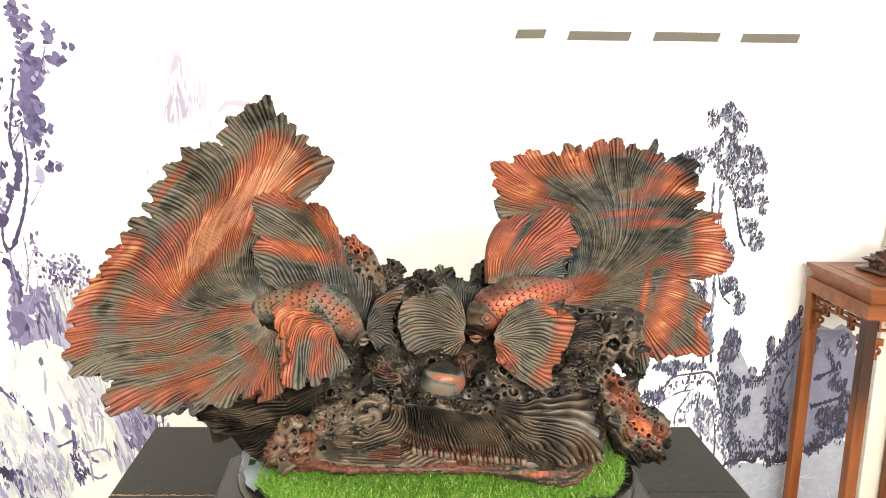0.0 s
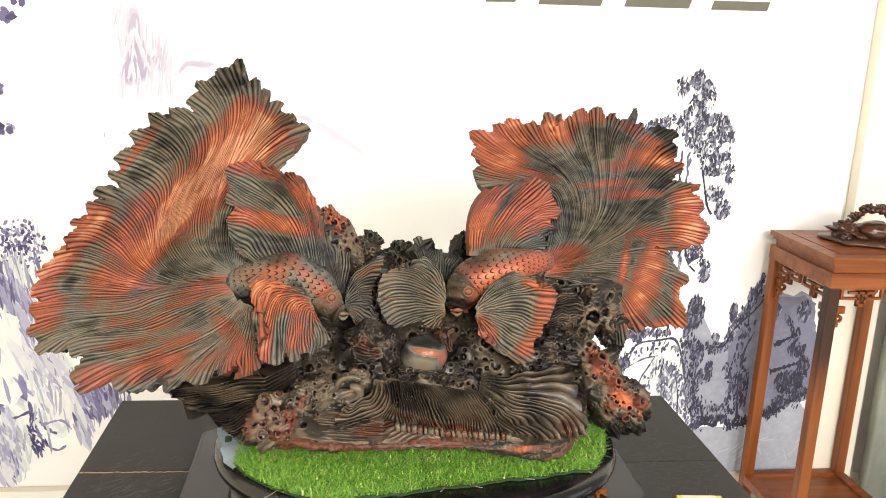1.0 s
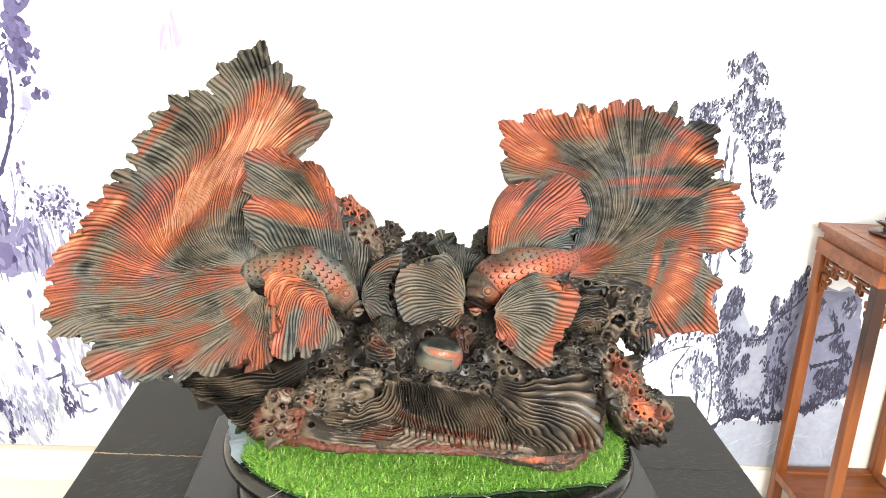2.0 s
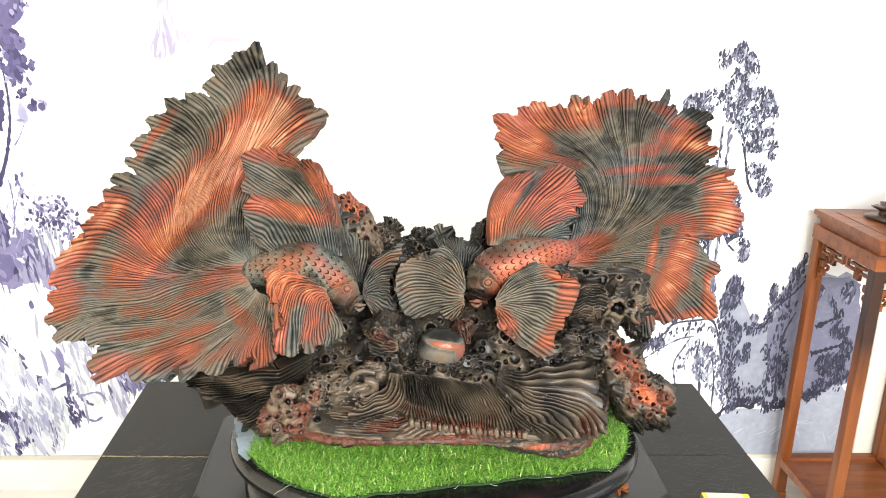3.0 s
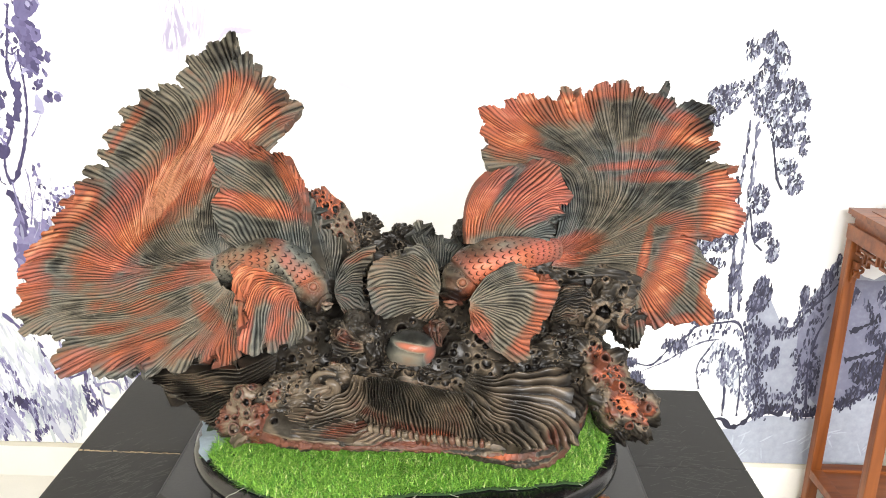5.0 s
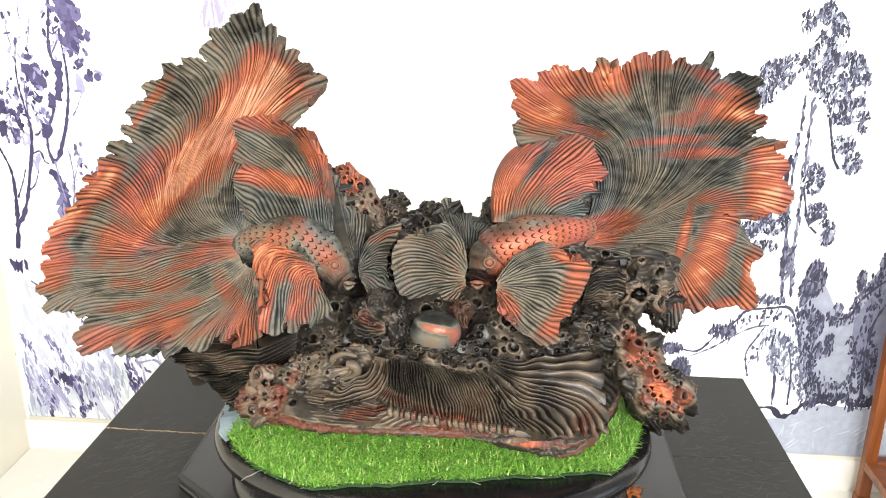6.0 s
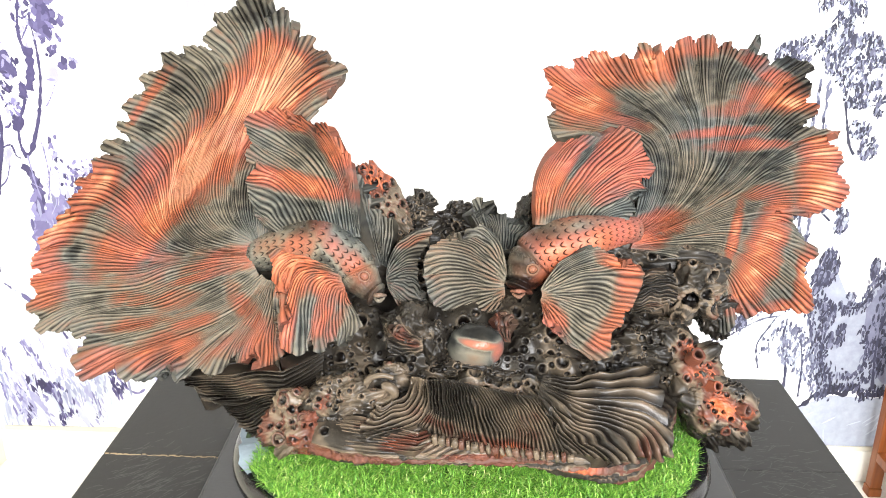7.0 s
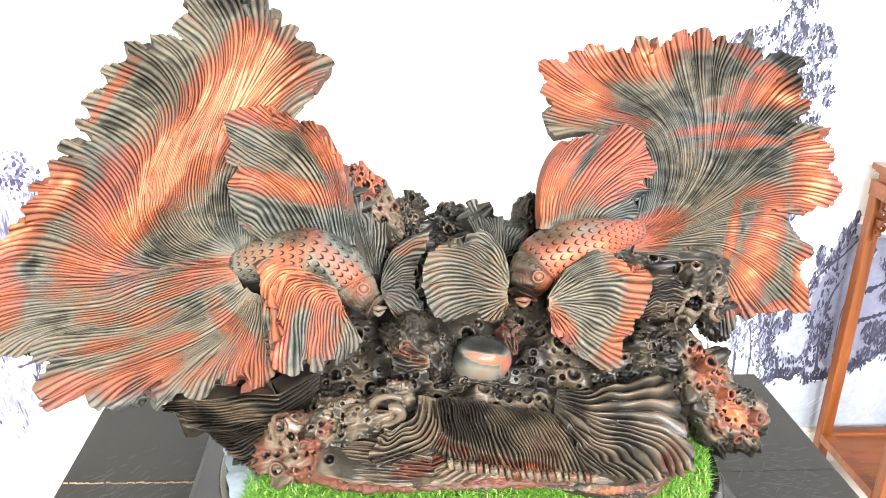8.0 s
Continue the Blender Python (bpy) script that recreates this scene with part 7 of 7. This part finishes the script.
# the sweeping root under the first tail
fan([(0.01, 0.962), (0.034, 0.952), (0.057, 0.946), (0.089, 0.935), (0.111, 0.925), (0.125, 0.913), (0.149, 0.903)],
    [[(0.225, 1.022), (0.151, 1.007), (0.09, 0.985), (0.035, 0.972), (0.01, 0.962)], [(0.223, 1.009), (0.151, 0.991), (0.098, 0.969), (0.053, 0.954), (0.034, 0.952)], [(0.222, 0.996), (0.155, 0.977), (0.111, 0.957), (0.075, 0.948), (0.057, 0.946)], [(0.215, 0.985), (0.163, 0.968), (0.133, 0.95), (0.107, 0.938), (0.089, 0.935)], [(0.205, 0.975), (0.167, 0.958), (0.146, 0.936), (0.124, 0.925), (0.111, 0.925)], [(0.195, 0.956), (0.167, 0.943), (0.16, 0.922), (0.149, 0.903)]],
    lie_s, 34, 5, 0.004, tone=0.22, nv=90, seed=12, per=12, pitch=0.0048, height=0.0065, wave=0.004, rough=0.30, brown=1.0, thick=0.035, roots=0.0)
# curl


turns = np.linspace(-1.4, 5.4, 14)
sweep([(0.310 + (0.027 - 0.0040 * max(a, -0.3)) * math.cos(2.5 + a), 1.690 + 0.001 * a, 0.996 + (0.024 - 0.0037 * max(a, -0.3)) * math.sin(2.5 + a)) for a in turns], [0.003, 0.0045, 0.0060, 0.0075], 0.37, 1.3)
lump((0.314, 1.730, 0.988), (0.034, 0.022, 0.028), 0, 10, 0.0046, 0.20, 0.26, seed=24, brown=1.0)
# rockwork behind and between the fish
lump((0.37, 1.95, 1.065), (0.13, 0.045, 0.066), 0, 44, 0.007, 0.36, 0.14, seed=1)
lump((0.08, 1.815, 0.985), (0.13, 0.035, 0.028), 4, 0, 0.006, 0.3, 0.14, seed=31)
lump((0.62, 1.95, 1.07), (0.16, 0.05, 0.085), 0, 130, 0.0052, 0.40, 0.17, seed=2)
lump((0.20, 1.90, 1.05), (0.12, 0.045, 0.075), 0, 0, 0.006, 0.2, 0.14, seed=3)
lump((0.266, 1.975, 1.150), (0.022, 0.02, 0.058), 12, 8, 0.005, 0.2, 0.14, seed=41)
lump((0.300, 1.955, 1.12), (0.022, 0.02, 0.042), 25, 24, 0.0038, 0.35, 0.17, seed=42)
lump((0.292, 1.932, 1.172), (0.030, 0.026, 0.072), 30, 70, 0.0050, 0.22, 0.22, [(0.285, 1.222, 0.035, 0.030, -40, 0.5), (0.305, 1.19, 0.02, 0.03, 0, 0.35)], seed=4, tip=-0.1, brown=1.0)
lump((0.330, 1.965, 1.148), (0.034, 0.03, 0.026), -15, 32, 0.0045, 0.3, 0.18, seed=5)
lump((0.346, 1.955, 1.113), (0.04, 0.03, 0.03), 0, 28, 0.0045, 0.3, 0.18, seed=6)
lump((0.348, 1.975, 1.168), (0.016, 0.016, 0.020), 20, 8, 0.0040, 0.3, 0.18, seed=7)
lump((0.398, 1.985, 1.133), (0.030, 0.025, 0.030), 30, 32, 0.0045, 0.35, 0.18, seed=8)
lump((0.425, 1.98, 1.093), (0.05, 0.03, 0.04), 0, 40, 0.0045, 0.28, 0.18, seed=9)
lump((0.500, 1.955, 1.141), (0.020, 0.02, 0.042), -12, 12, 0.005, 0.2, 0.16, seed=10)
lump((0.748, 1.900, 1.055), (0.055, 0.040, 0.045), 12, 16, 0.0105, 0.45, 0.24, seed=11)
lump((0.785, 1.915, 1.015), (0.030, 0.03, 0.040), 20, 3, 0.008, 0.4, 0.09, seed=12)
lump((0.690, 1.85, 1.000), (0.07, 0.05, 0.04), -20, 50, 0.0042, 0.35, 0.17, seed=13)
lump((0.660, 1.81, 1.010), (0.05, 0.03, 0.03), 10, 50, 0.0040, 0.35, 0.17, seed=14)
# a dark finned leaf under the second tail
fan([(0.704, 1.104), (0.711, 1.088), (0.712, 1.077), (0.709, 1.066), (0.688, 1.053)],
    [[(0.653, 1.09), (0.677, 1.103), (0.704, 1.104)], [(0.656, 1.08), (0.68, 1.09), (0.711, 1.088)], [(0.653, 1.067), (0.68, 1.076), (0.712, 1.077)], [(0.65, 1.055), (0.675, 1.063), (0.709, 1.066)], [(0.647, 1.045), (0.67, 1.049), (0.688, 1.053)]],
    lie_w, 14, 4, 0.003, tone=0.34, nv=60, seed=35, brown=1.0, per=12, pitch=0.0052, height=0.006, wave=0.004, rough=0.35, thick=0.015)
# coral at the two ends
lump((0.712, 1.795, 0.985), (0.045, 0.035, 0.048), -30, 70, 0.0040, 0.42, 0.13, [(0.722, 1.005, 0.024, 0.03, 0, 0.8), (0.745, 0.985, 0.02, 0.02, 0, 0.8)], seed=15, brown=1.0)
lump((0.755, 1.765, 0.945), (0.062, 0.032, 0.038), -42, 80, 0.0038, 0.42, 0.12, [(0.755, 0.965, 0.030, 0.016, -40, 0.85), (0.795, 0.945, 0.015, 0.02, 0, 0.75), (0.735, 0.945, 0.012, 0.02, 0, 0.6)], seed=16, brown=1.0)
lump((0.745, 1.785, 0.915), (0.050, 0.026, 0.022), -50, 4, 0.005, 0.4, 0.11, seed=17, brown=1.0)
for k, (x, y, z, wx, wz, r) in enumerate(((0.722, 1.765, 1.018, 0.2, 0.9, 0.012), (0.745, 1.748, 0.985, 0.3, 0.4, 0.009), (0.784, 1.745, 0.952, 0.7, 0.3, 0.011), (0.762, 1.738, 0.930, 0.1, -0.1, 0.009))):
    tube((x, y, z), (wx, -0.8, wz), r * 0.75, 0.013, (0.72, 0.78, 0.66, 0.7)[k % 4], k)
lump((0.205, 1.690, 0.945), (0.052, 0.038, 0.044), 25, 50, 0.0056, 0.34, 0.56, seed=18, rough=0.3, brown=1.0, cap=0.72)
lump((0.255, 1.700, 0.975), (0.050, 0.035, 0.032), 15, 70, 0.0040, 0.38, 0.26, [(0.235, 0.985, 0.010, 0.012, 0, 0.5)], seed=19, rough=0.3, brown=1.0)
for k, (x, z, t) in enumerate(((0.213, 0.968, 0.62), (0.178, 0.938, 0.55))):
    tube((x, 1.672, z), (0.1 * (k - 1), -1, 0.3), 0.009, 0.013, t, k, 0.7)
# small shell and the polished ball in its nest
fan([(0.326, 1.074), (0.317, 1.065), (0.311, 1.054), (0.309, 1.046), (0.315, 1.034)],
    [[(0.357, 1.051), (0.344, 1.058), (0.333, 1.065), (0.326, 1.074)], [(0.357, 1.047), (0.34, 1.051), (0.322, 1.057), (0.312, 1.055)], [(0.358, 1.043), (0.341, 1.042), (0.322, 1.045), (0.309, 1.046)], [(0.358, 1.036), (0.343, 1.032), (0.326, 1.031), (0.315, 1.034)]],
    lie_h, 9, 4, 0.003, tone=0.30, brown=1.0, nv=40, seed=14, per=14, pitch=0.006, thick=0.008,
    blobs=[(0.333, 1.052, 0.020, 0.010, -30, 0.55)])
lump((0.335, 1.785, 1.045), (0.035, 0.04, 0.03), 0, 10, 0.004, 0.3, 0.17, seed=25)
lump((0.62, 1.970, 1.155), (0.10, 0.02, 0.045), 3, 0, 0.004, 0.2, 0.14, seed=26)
# the ball's soft reflection is painted as a pale patch below a dark top
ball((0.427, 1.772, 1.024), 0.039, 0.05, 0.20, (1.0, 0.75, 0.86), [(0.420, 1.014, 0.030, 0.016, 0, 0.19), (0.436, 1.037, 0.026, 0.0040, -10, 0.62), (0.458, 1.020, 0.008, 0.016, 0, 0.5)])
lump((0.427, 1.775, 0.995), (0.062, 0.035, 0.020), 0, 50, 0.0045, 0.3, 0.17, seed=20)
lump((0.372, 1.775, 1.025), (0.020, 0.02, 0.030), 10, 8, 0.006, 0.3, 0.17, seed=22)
# a small red leaf beside the ball, and a long leaf behind the first fish
fan([(0.45, 1.056), (0.456, 1.062), (0.464, 1.065), (0.471, 1.063), (0.478, 1.056)],
    [[(0.468, 1.028), (0.457, 1.041), (0.45, 1.056)], [(0.471, 1.028), (0.466, 1.047), (0.464, 1.064)], [(0.475, 1.028), (0.476, 1.044), (0.478, 1.056)]],
    lie_r, 7, 3, 0.002, tone=0.62, brown=1.0, nv=40, seed=23, per=14, pitch=0.005, thick=0.008)
fan([(0.249, 1.232), (0.264, 1.207), (0.278, 1.182), (0.293, 1.164), (0.309, 1.159)],
    [[(0.287, 1.097), (0.27, 1.152), (0.256, 1.199), (0.249, 1.23)], [(0.291, 1.098), (0.28, 1.145), (0.272, 1.184), (0.269, 1.196)], [(0.296, 1.096), (0.293, 1.129), (0.293, 1.153), (0.295, 1.164)], [(0.299, 1.095), (0.303, 1.121), (0.308, 1.141), (0.309, 1.159)]],
    lie_l, 16, 3, 0.003, tone=0.15, nv=60, seed=27, per=12, pitch=0.0042, thick=0.02)

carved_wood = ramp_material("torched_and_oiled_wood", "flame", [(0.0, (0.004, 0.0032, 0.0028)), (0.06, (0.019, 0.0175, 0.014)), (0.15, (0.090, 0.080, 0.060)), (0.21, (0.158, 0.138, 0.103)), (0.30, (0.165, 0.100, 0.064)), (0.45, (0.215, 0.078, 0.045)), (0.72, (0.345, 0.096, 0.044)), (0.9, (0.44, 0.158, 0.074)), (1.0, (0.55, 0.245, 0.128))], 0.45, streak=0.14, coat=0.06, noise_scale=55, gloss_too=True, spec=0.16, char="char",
                            cool=[(0.0, (0.006, 0.006, 0.006)), (0.06, (0.025, 0.029, 0.030)), (0.15, (0.068, 0.076, 0.071)), (0.21, (0.122, 0.127, 0.113)), (0.30, (0.140, 0.092, 0.084)), (0.45, (0.225, 0.090, 0.072)), (0.72, (0.345, 0.098, 0.070)), (1.0, (0.50, 0.21, 0.145))],
                            brown=[(0.0, (0.004, 0.003, 0.0025)), (0.10, (0.014, 0.0115, 0.009)), (0.25, (0.030, 0.025, 0.019)), (0.45, (0.155, 0.117, 0.080)), (0.60, (0.090, 0.036, 0.024)), (0.72, (0.125, 0.042, 0.025)), (0.84, (0.29, 0.080, 0.040)), (1.0, (0.44, 0.125, 0.050))])
tagged(carve.done("wood_carving", carved_wood), "carved torched wooden sculpture of flowing fish fins on pierced rockwork", "sculpture")

# ---- flower stand with a small carving ----
SX0, SX1, SY0, SY1, SH = 1.635, 2.005, 2.575, 2.93, 0.99
stand = tagged(new("flower_stand"), "tall square orange rosewood flower stand with pierced aprons", "plant stand")
tb = bmesh.new()
for a in ((0.0, SH - 0.016, SH), (0.008, SH - 0.024, SH - 0.016), (0.016, SH - 0.046, SH - 0.024)):
    box_bm(SX0 + a[0], SX1 - a[0], SY0 + a[0], SY1 - a[0], a[1], a[2], bm=tb)
part("top", tb, rosewood_flat, stand, "moulded square top")
part("top_panel", box_bm(SX0 + 0.045, SX1 - 0.045, SY0 + 0.045, SY1 - 0.045, SH - 0.004, SH + 0.0015), rosewood_flat, stand)
LEG = 0.036
LX0, LX1, LY0, LY1 = SX0 + 0.004, SX1 - 0.004, SY0 + 0.004, SY1 - 0.004
tb = bmesh.new()
for a in ((LX0, LX1, LY0, LY0 + 0.03), (LX0, LX1, LY1 - 0.03, LY1), (LX0, LX0 + 0.03, LY0 + 0.03, LY1 - 0.03), (LX1 - 0.03, LX1, LY0 + 0.03, LY1 - 0.03)):
    box_bm(*a, SH - 0.088, SH - 0.046, bm=tb)
part("frieze", tb, rosewood_flat, stand)
for i, x in enumerate((LX0, LX1 - LEG)):
    for j, y in enumerate((LY0, LY1 - LEG)):
        leg = part("leg", box_bm(x + 0.001, x + LEG - 0.001, y + 0.001, y + LEG - 0.001, 0.03, SH - 0.088, 0.004), rosewood_burnt if i == 0 and j == 0 else rosewood, stand, "leg with a dark burnt streak" if i == 0 and j == 0 else "")
        part("foot", box_bm(x - 0.002, x + LEG + 0.002, y - 0.002, y + LEG + 0.002, 0.0, 0.03, 0.005), rosewood, leg)


def fret(length, depth, count):
    """A pierced band of linked loops, in x and z from 0, hanging down."""
    bm = bmesh.new()
    t = 0.007
    box_bm(0, length, -0.006, 0.006, -t, 0, bm=bm)
    cell = length / count
    for k in range(count):
        a = k * cell
        for q in ((a + 0.06 * cell, a + 0.06 * cell + t, -depth * 0.55, -t), (a + 0.94 * cell - t, a + 0.94 * cell, -depth * 0.55, -t), (a + 0.06 * cell, a + 0.45 * cell, -depth * 0.55 - t, -depth * 0.55), (a + 0.55 * cell, a + 0.94 * cell, -depth * 0.55 - t, -depth * 0.55), (a + 0.40 * cell, a + 0.40 * cell + t, -depth, -depth * 0.25), (a + 0.60 * cell - t, a + 0.60 * cell, -depth, -depth * 0.25), (a + 0.22 * cell, a + 0.78 * cell, -depth * 0.25 - t, -depth * 0.25), (a + 0.40 * cell, a + 0.60 * cell, -depth - t * 0.3, -depth + t * 0.7)):
            box_bm(q[0], q[1], -0.005, 0.005, q[2], q[3], bm=bm)
    return bm


def scroll(size):
    """A corner bracket with a curl, filling the corner from 0, 0 along +x and -z."""
    bm = bmesh.new()
    prev = None
    for k in range(45):
        u = k / 44
        a, r = 7.6 * u, size * (0.28 - 0.22 * u)
        cx, cz, w = size * 0.34 + r * math.cos(a + 1.57), -size * 0.75 + r * math.sin(a + 1.57) * 1.25, size * 0.055
        row = [bm.verts.new((cx + dx, dy, cz + dz)) for dx, dz, dy in ((math.cos(a + 1.57) * w, math.sin(a + 1.57) * w, -0.005), (-math.cos(a + 1.57) * w, -math.sin(a + 1.57) * w, -0.005), (-math.cos(a + 1.57) * w, -math.sin(a + 1.57) * w, 0.005), (math.cos(a + 1.57) * w, math.sin(a + 1.57) * w, 0.005))]
        if prev:
            for i in range(4):
                bm.faces.new((prev[i], prev[(i + 1) % 4], row[(i + 1) % 4], row[i]))
        prev = row
    box_bm(0, size * 0.12, -0.005, 0.005, -size * 1.5, 0, bm=bm)
    box_bm(0, size * 0.62, -0.005, 0.005, -size * 0.45, 0, bm=bm)
    box_bm(size * 0.05, size * 0.3, -0.005, 0.005, -size * 1.35, -size * 1.05, bm=bm)
    bmesh.ops.recalc_face_normals(bm, faces=bm.faces)
    return bm


zf = SH - 0.088
inner_x, inner_y = LX1 - LX0 - 2 * LEG, LY1 - LY0 - 2 * LEG
for m, ln in ((pose(LX0 + LEG, LY0 + LEG / 2, zf), inner_x), (pose(LX0 + LEG, LY1 - LEG / 2, zf), inner_x), (pose(LX0 + LEG / 2, LY0 + LEG, zf, 0, 0, 90), inner_y), (pose(LX1 - LEG / 2, LY0 + LEG, zf, 0, 0, 90), inner_y)):
    apron = part("pierced_apron", fret(ln, 0.055, 2), rosewood_flat, stand, "fretwork band under the top")
    apron.matrix_basis = m
    for side in (0, 1):
        br = part("corner_bracket", scroll(0.045), rosewood, apron, "curled corner bracket")
        br.matrix_basis = pose(0, 0, -0.058) if side == 0 else pose(ln, 0, -0.058, 0, 0, 180)
SZ = 0.155
for a in ((LX0 + LEG, LX1 - LEG, LY0, LY0 + LEG), (LX0 + LEG, LX1 - LEG, LY1 - LEG, LY1), (LX0, LX0 + LEG, LY0 + LEG, LY1 - LEG), (LX1 - LEG, LX1, LY0 + LEG, LY1 - LEG)):
    part("shelf_rail", box_bm(*a, SZ - 0.028, SZ, 0.002), rosewood_flat, stand)
part("shelf", box_bm(LX0 + LEG, LX1 - LEG, LY0 + LEG, LY1 - LEG, SZ - 0.02, SZ - 0.008), rosewood_flat, stand, "lower shelf panel set into its rails")

# small carved piece on the stand: a flat root with a body and a twisted handle of leaves
piece = tagged(new("carved_ornament"), "small dark brown carved wooden ornament on the flower stand", "ornament")
OX, OY = 1.835, 2.765
bm = bmesh.new()
plan = [(0.115 * math.cos(a) * (1 + 0.16 * math.sin(3 * a + 0.7)), 0.085 * math.sin(a) * (1 + 0.14 * math.cos(5 * a))) for a in [radians(10 * k) for k in range(36)]]
bm = lathe_plan(plan, [(0.93, 0.0), (1.0, 0.004), (1.0, 0.009), (0.93, 0.013), (0.7, 0.015), (0.4, 0.016)])
part("root_base", bm, dark_carved, piece, smooth=True)


def lump_bm(cx, cy, cz, rx, ry, rz, rough, seed):
    bm = bmesh.new()
    bmesh.ops.create_icosphere(bm, subdivisions=4, radius=1.0)
    for v in bm.verts:
        k = 1 + rough * noise.noise(v.co * 2.2 + Vector((seed, 0, 0))) + 0.5 * rough * noise.noise(v.co * 6 + Vector((0, seed, 0)))
        v.co = Vector((cx + v.co.x * rx * k, cy + v.co.y * ry * k, cz + v.co.z * rz * k))
    return bm


part("pot_body", lump_bm(0.035, 0, 0.036, 0.058, 0.05, 0.030, 0.12, 1), dark_carved, piece, "rounded polished body", smooth=True)
part("leafy_mound", lump_bm(-0.045, 0.01, 0.028, 0.040, 0.045, 0.026, 0.7, 4), dark_carved, piece, smooth=True)
bm = bmesh.new()
arch = curve_through([(-0.07, 0.03), (-0.045, 0.058), (-0.015, 0.085), (0.02, 0.10), (0.055, 0.095), (0.085, 0.075), (0.10, 0.04)], 40)
prev = None
for k, (x, z) in enumerate(arch):
    r = 0.0095 * (1 + 0.35 * math.sin(k * 1.3) + 0.2 * math.sin(k * 2.9))
    row = [bm.verts.new((x + r * math.cos(a) * 0.7, r * math.sin(a) * 1.4 + 0.008 * math.sin(k * 0.5), z + r * math.cos(a))) for a in [radians(45 * q) for q in range(8)]]
    if prev:
        for i in range(8):
            bm.faces.new((prev[i], prev[(i + 1) % 8], row[(i + 1) % 8], row[i]))
    prev = row
part("twisted_handle", bm, dark_carved, piece, "twisted branch handle", smooth=True)
for x, z, r in ((-0.03, 0.08, 0.014), (0.005, 0.103, 0.016), (0.045, 0.105, 0.015), (-0.055, 0.055, 0.014), (0.075, 0.09, 0.014)):
    part("carved_leaf", lump_bm(x, 0.0, z, r * 1.2, r, r * 0.7, 0.9, x * 90), dark_carved, piece, smooth=True)
piece.matrix_basis = pose(OX, OY, SH + 0.002, 0, 0, -6)

# ---- beyond the stand ----
cover = bmesh.new()
prev = None
for k in range(31):
    u = k / 30
    x = 2.06 + 0.62 * u
    off = 0.012 * math.sin(17 * u) + 0.006 * math.sin(41 * u + 1)
    row = [cover.verts.new((x, y, z)) for y, z in ((2.86 + off, 0.0), (2.87 + off * 0.7, 0.5), (2.88 - off, 0.95), (2.90, 0.97), (2.90, 0.0))]
    if prev:
        for i in range(5):
            cover.faces.new((prev[i], prev[(i + 1) % 5], row[(i + 1) % 5], row[i]))
    else:
        cover.faces.new(row)
    prev = row
cover.faces.new(list(reversed(prev)))
bmesh.ops.recalc_face_normals(cover, faces=cover.faces)
tagged(link("wrapped_panel", cover, plastic_wrap, smooth=True), "tall panel wrapped in creased greenish plastic beside the stand", "wrapped panel")
tagged(link("trim", box_bm(1.905, 2.05, Y1 - 0.05, Y1 - 0.0005, 0.109, H, 0.004), trim_cream), "cream painted pilaster strip at the end of the mural", "trim", kind="structure")

# ---- yellow card on the table ----
card = tagged(new("yellow_box"), "small flat yellow card box with a pale label", "box")
part("lid", box_bm(-0.04, 0.04, -0.03, 0.03, 0.0, 0.012, 0.0015), yellow_card, card)
part("paper_label", box_bm(-0.033, 0.028, -0.0285, 0.0285, 0.0122, 0.0128, 0.0003), pale_card, card, "pale printed paper label")
card.matrix_basis = pose(0.913, 1.714, TZ + 0.001, 0, 0, -4)
# a chip of red wood left on the pedestal
chip = lump_bm(0, 0, 0.004, 0.012, 0.009, 0.0045, 1.3, 7)
chip_ob = tagged(link("wood_chip", chip, rosewood, smooth=True), "small ragged red wood chip lying on the pedestal", "wood chip")
chip_ob.matrix_basis = pose(0.728, 1.730, TZ + 0.030, 0, 0, 35)
# a dry leaf on the floor
bm = bmesh.new()
f = [bm.verts.new((0.022 * math.cos(a) * (1 + 0.3 * math.cos(3 * a)), 0.014 * math.sin(a), 0.003 + 0.003 * math.cos(2 * a))) for a in [radians(20 * k) for k in range(18)]]
bm.faces.new(f)
r = bmesh.ops.extrude_face_region(bm, geom=list(bm.faces))
for v in r["geom"]:
    if isinstance(v, bmesh.types.BMVert):
        v.co.z += 0.002
leaf = tagged(link("dry_leaf", bm, wood("dry_leaf_brown", (0.12, 0.05, 0.02), (0.30, 0.14, 0.06), 0.8)), "small brown dry leaf lying on the floor", "leaf")
leaf.matrix_basis = pose(-0.62, 2.33, 0.0, 0, 0, 30)

# ---- floor tiles ----
tile = box_bm(-0.2985, 0.2985, -0.2985, 0.2985, -0.0035, 0.0, 0.001)
tile_me = bpy.data.meshes.new("tile")
tile.to_mesh(tile_me)
tile.free()
tile_me.materials.append(floor_tile)
floor_ob = bpy.data.objects["floor"]
for i in range(9):
    for j in range(9):
        ob = new("tile", tile_me)
        ob.location = (X0 + 0.3 + 0.6 * i, Y1 - 0.3 - 0.6 * j, 0)
        ob.parent = floor_ob
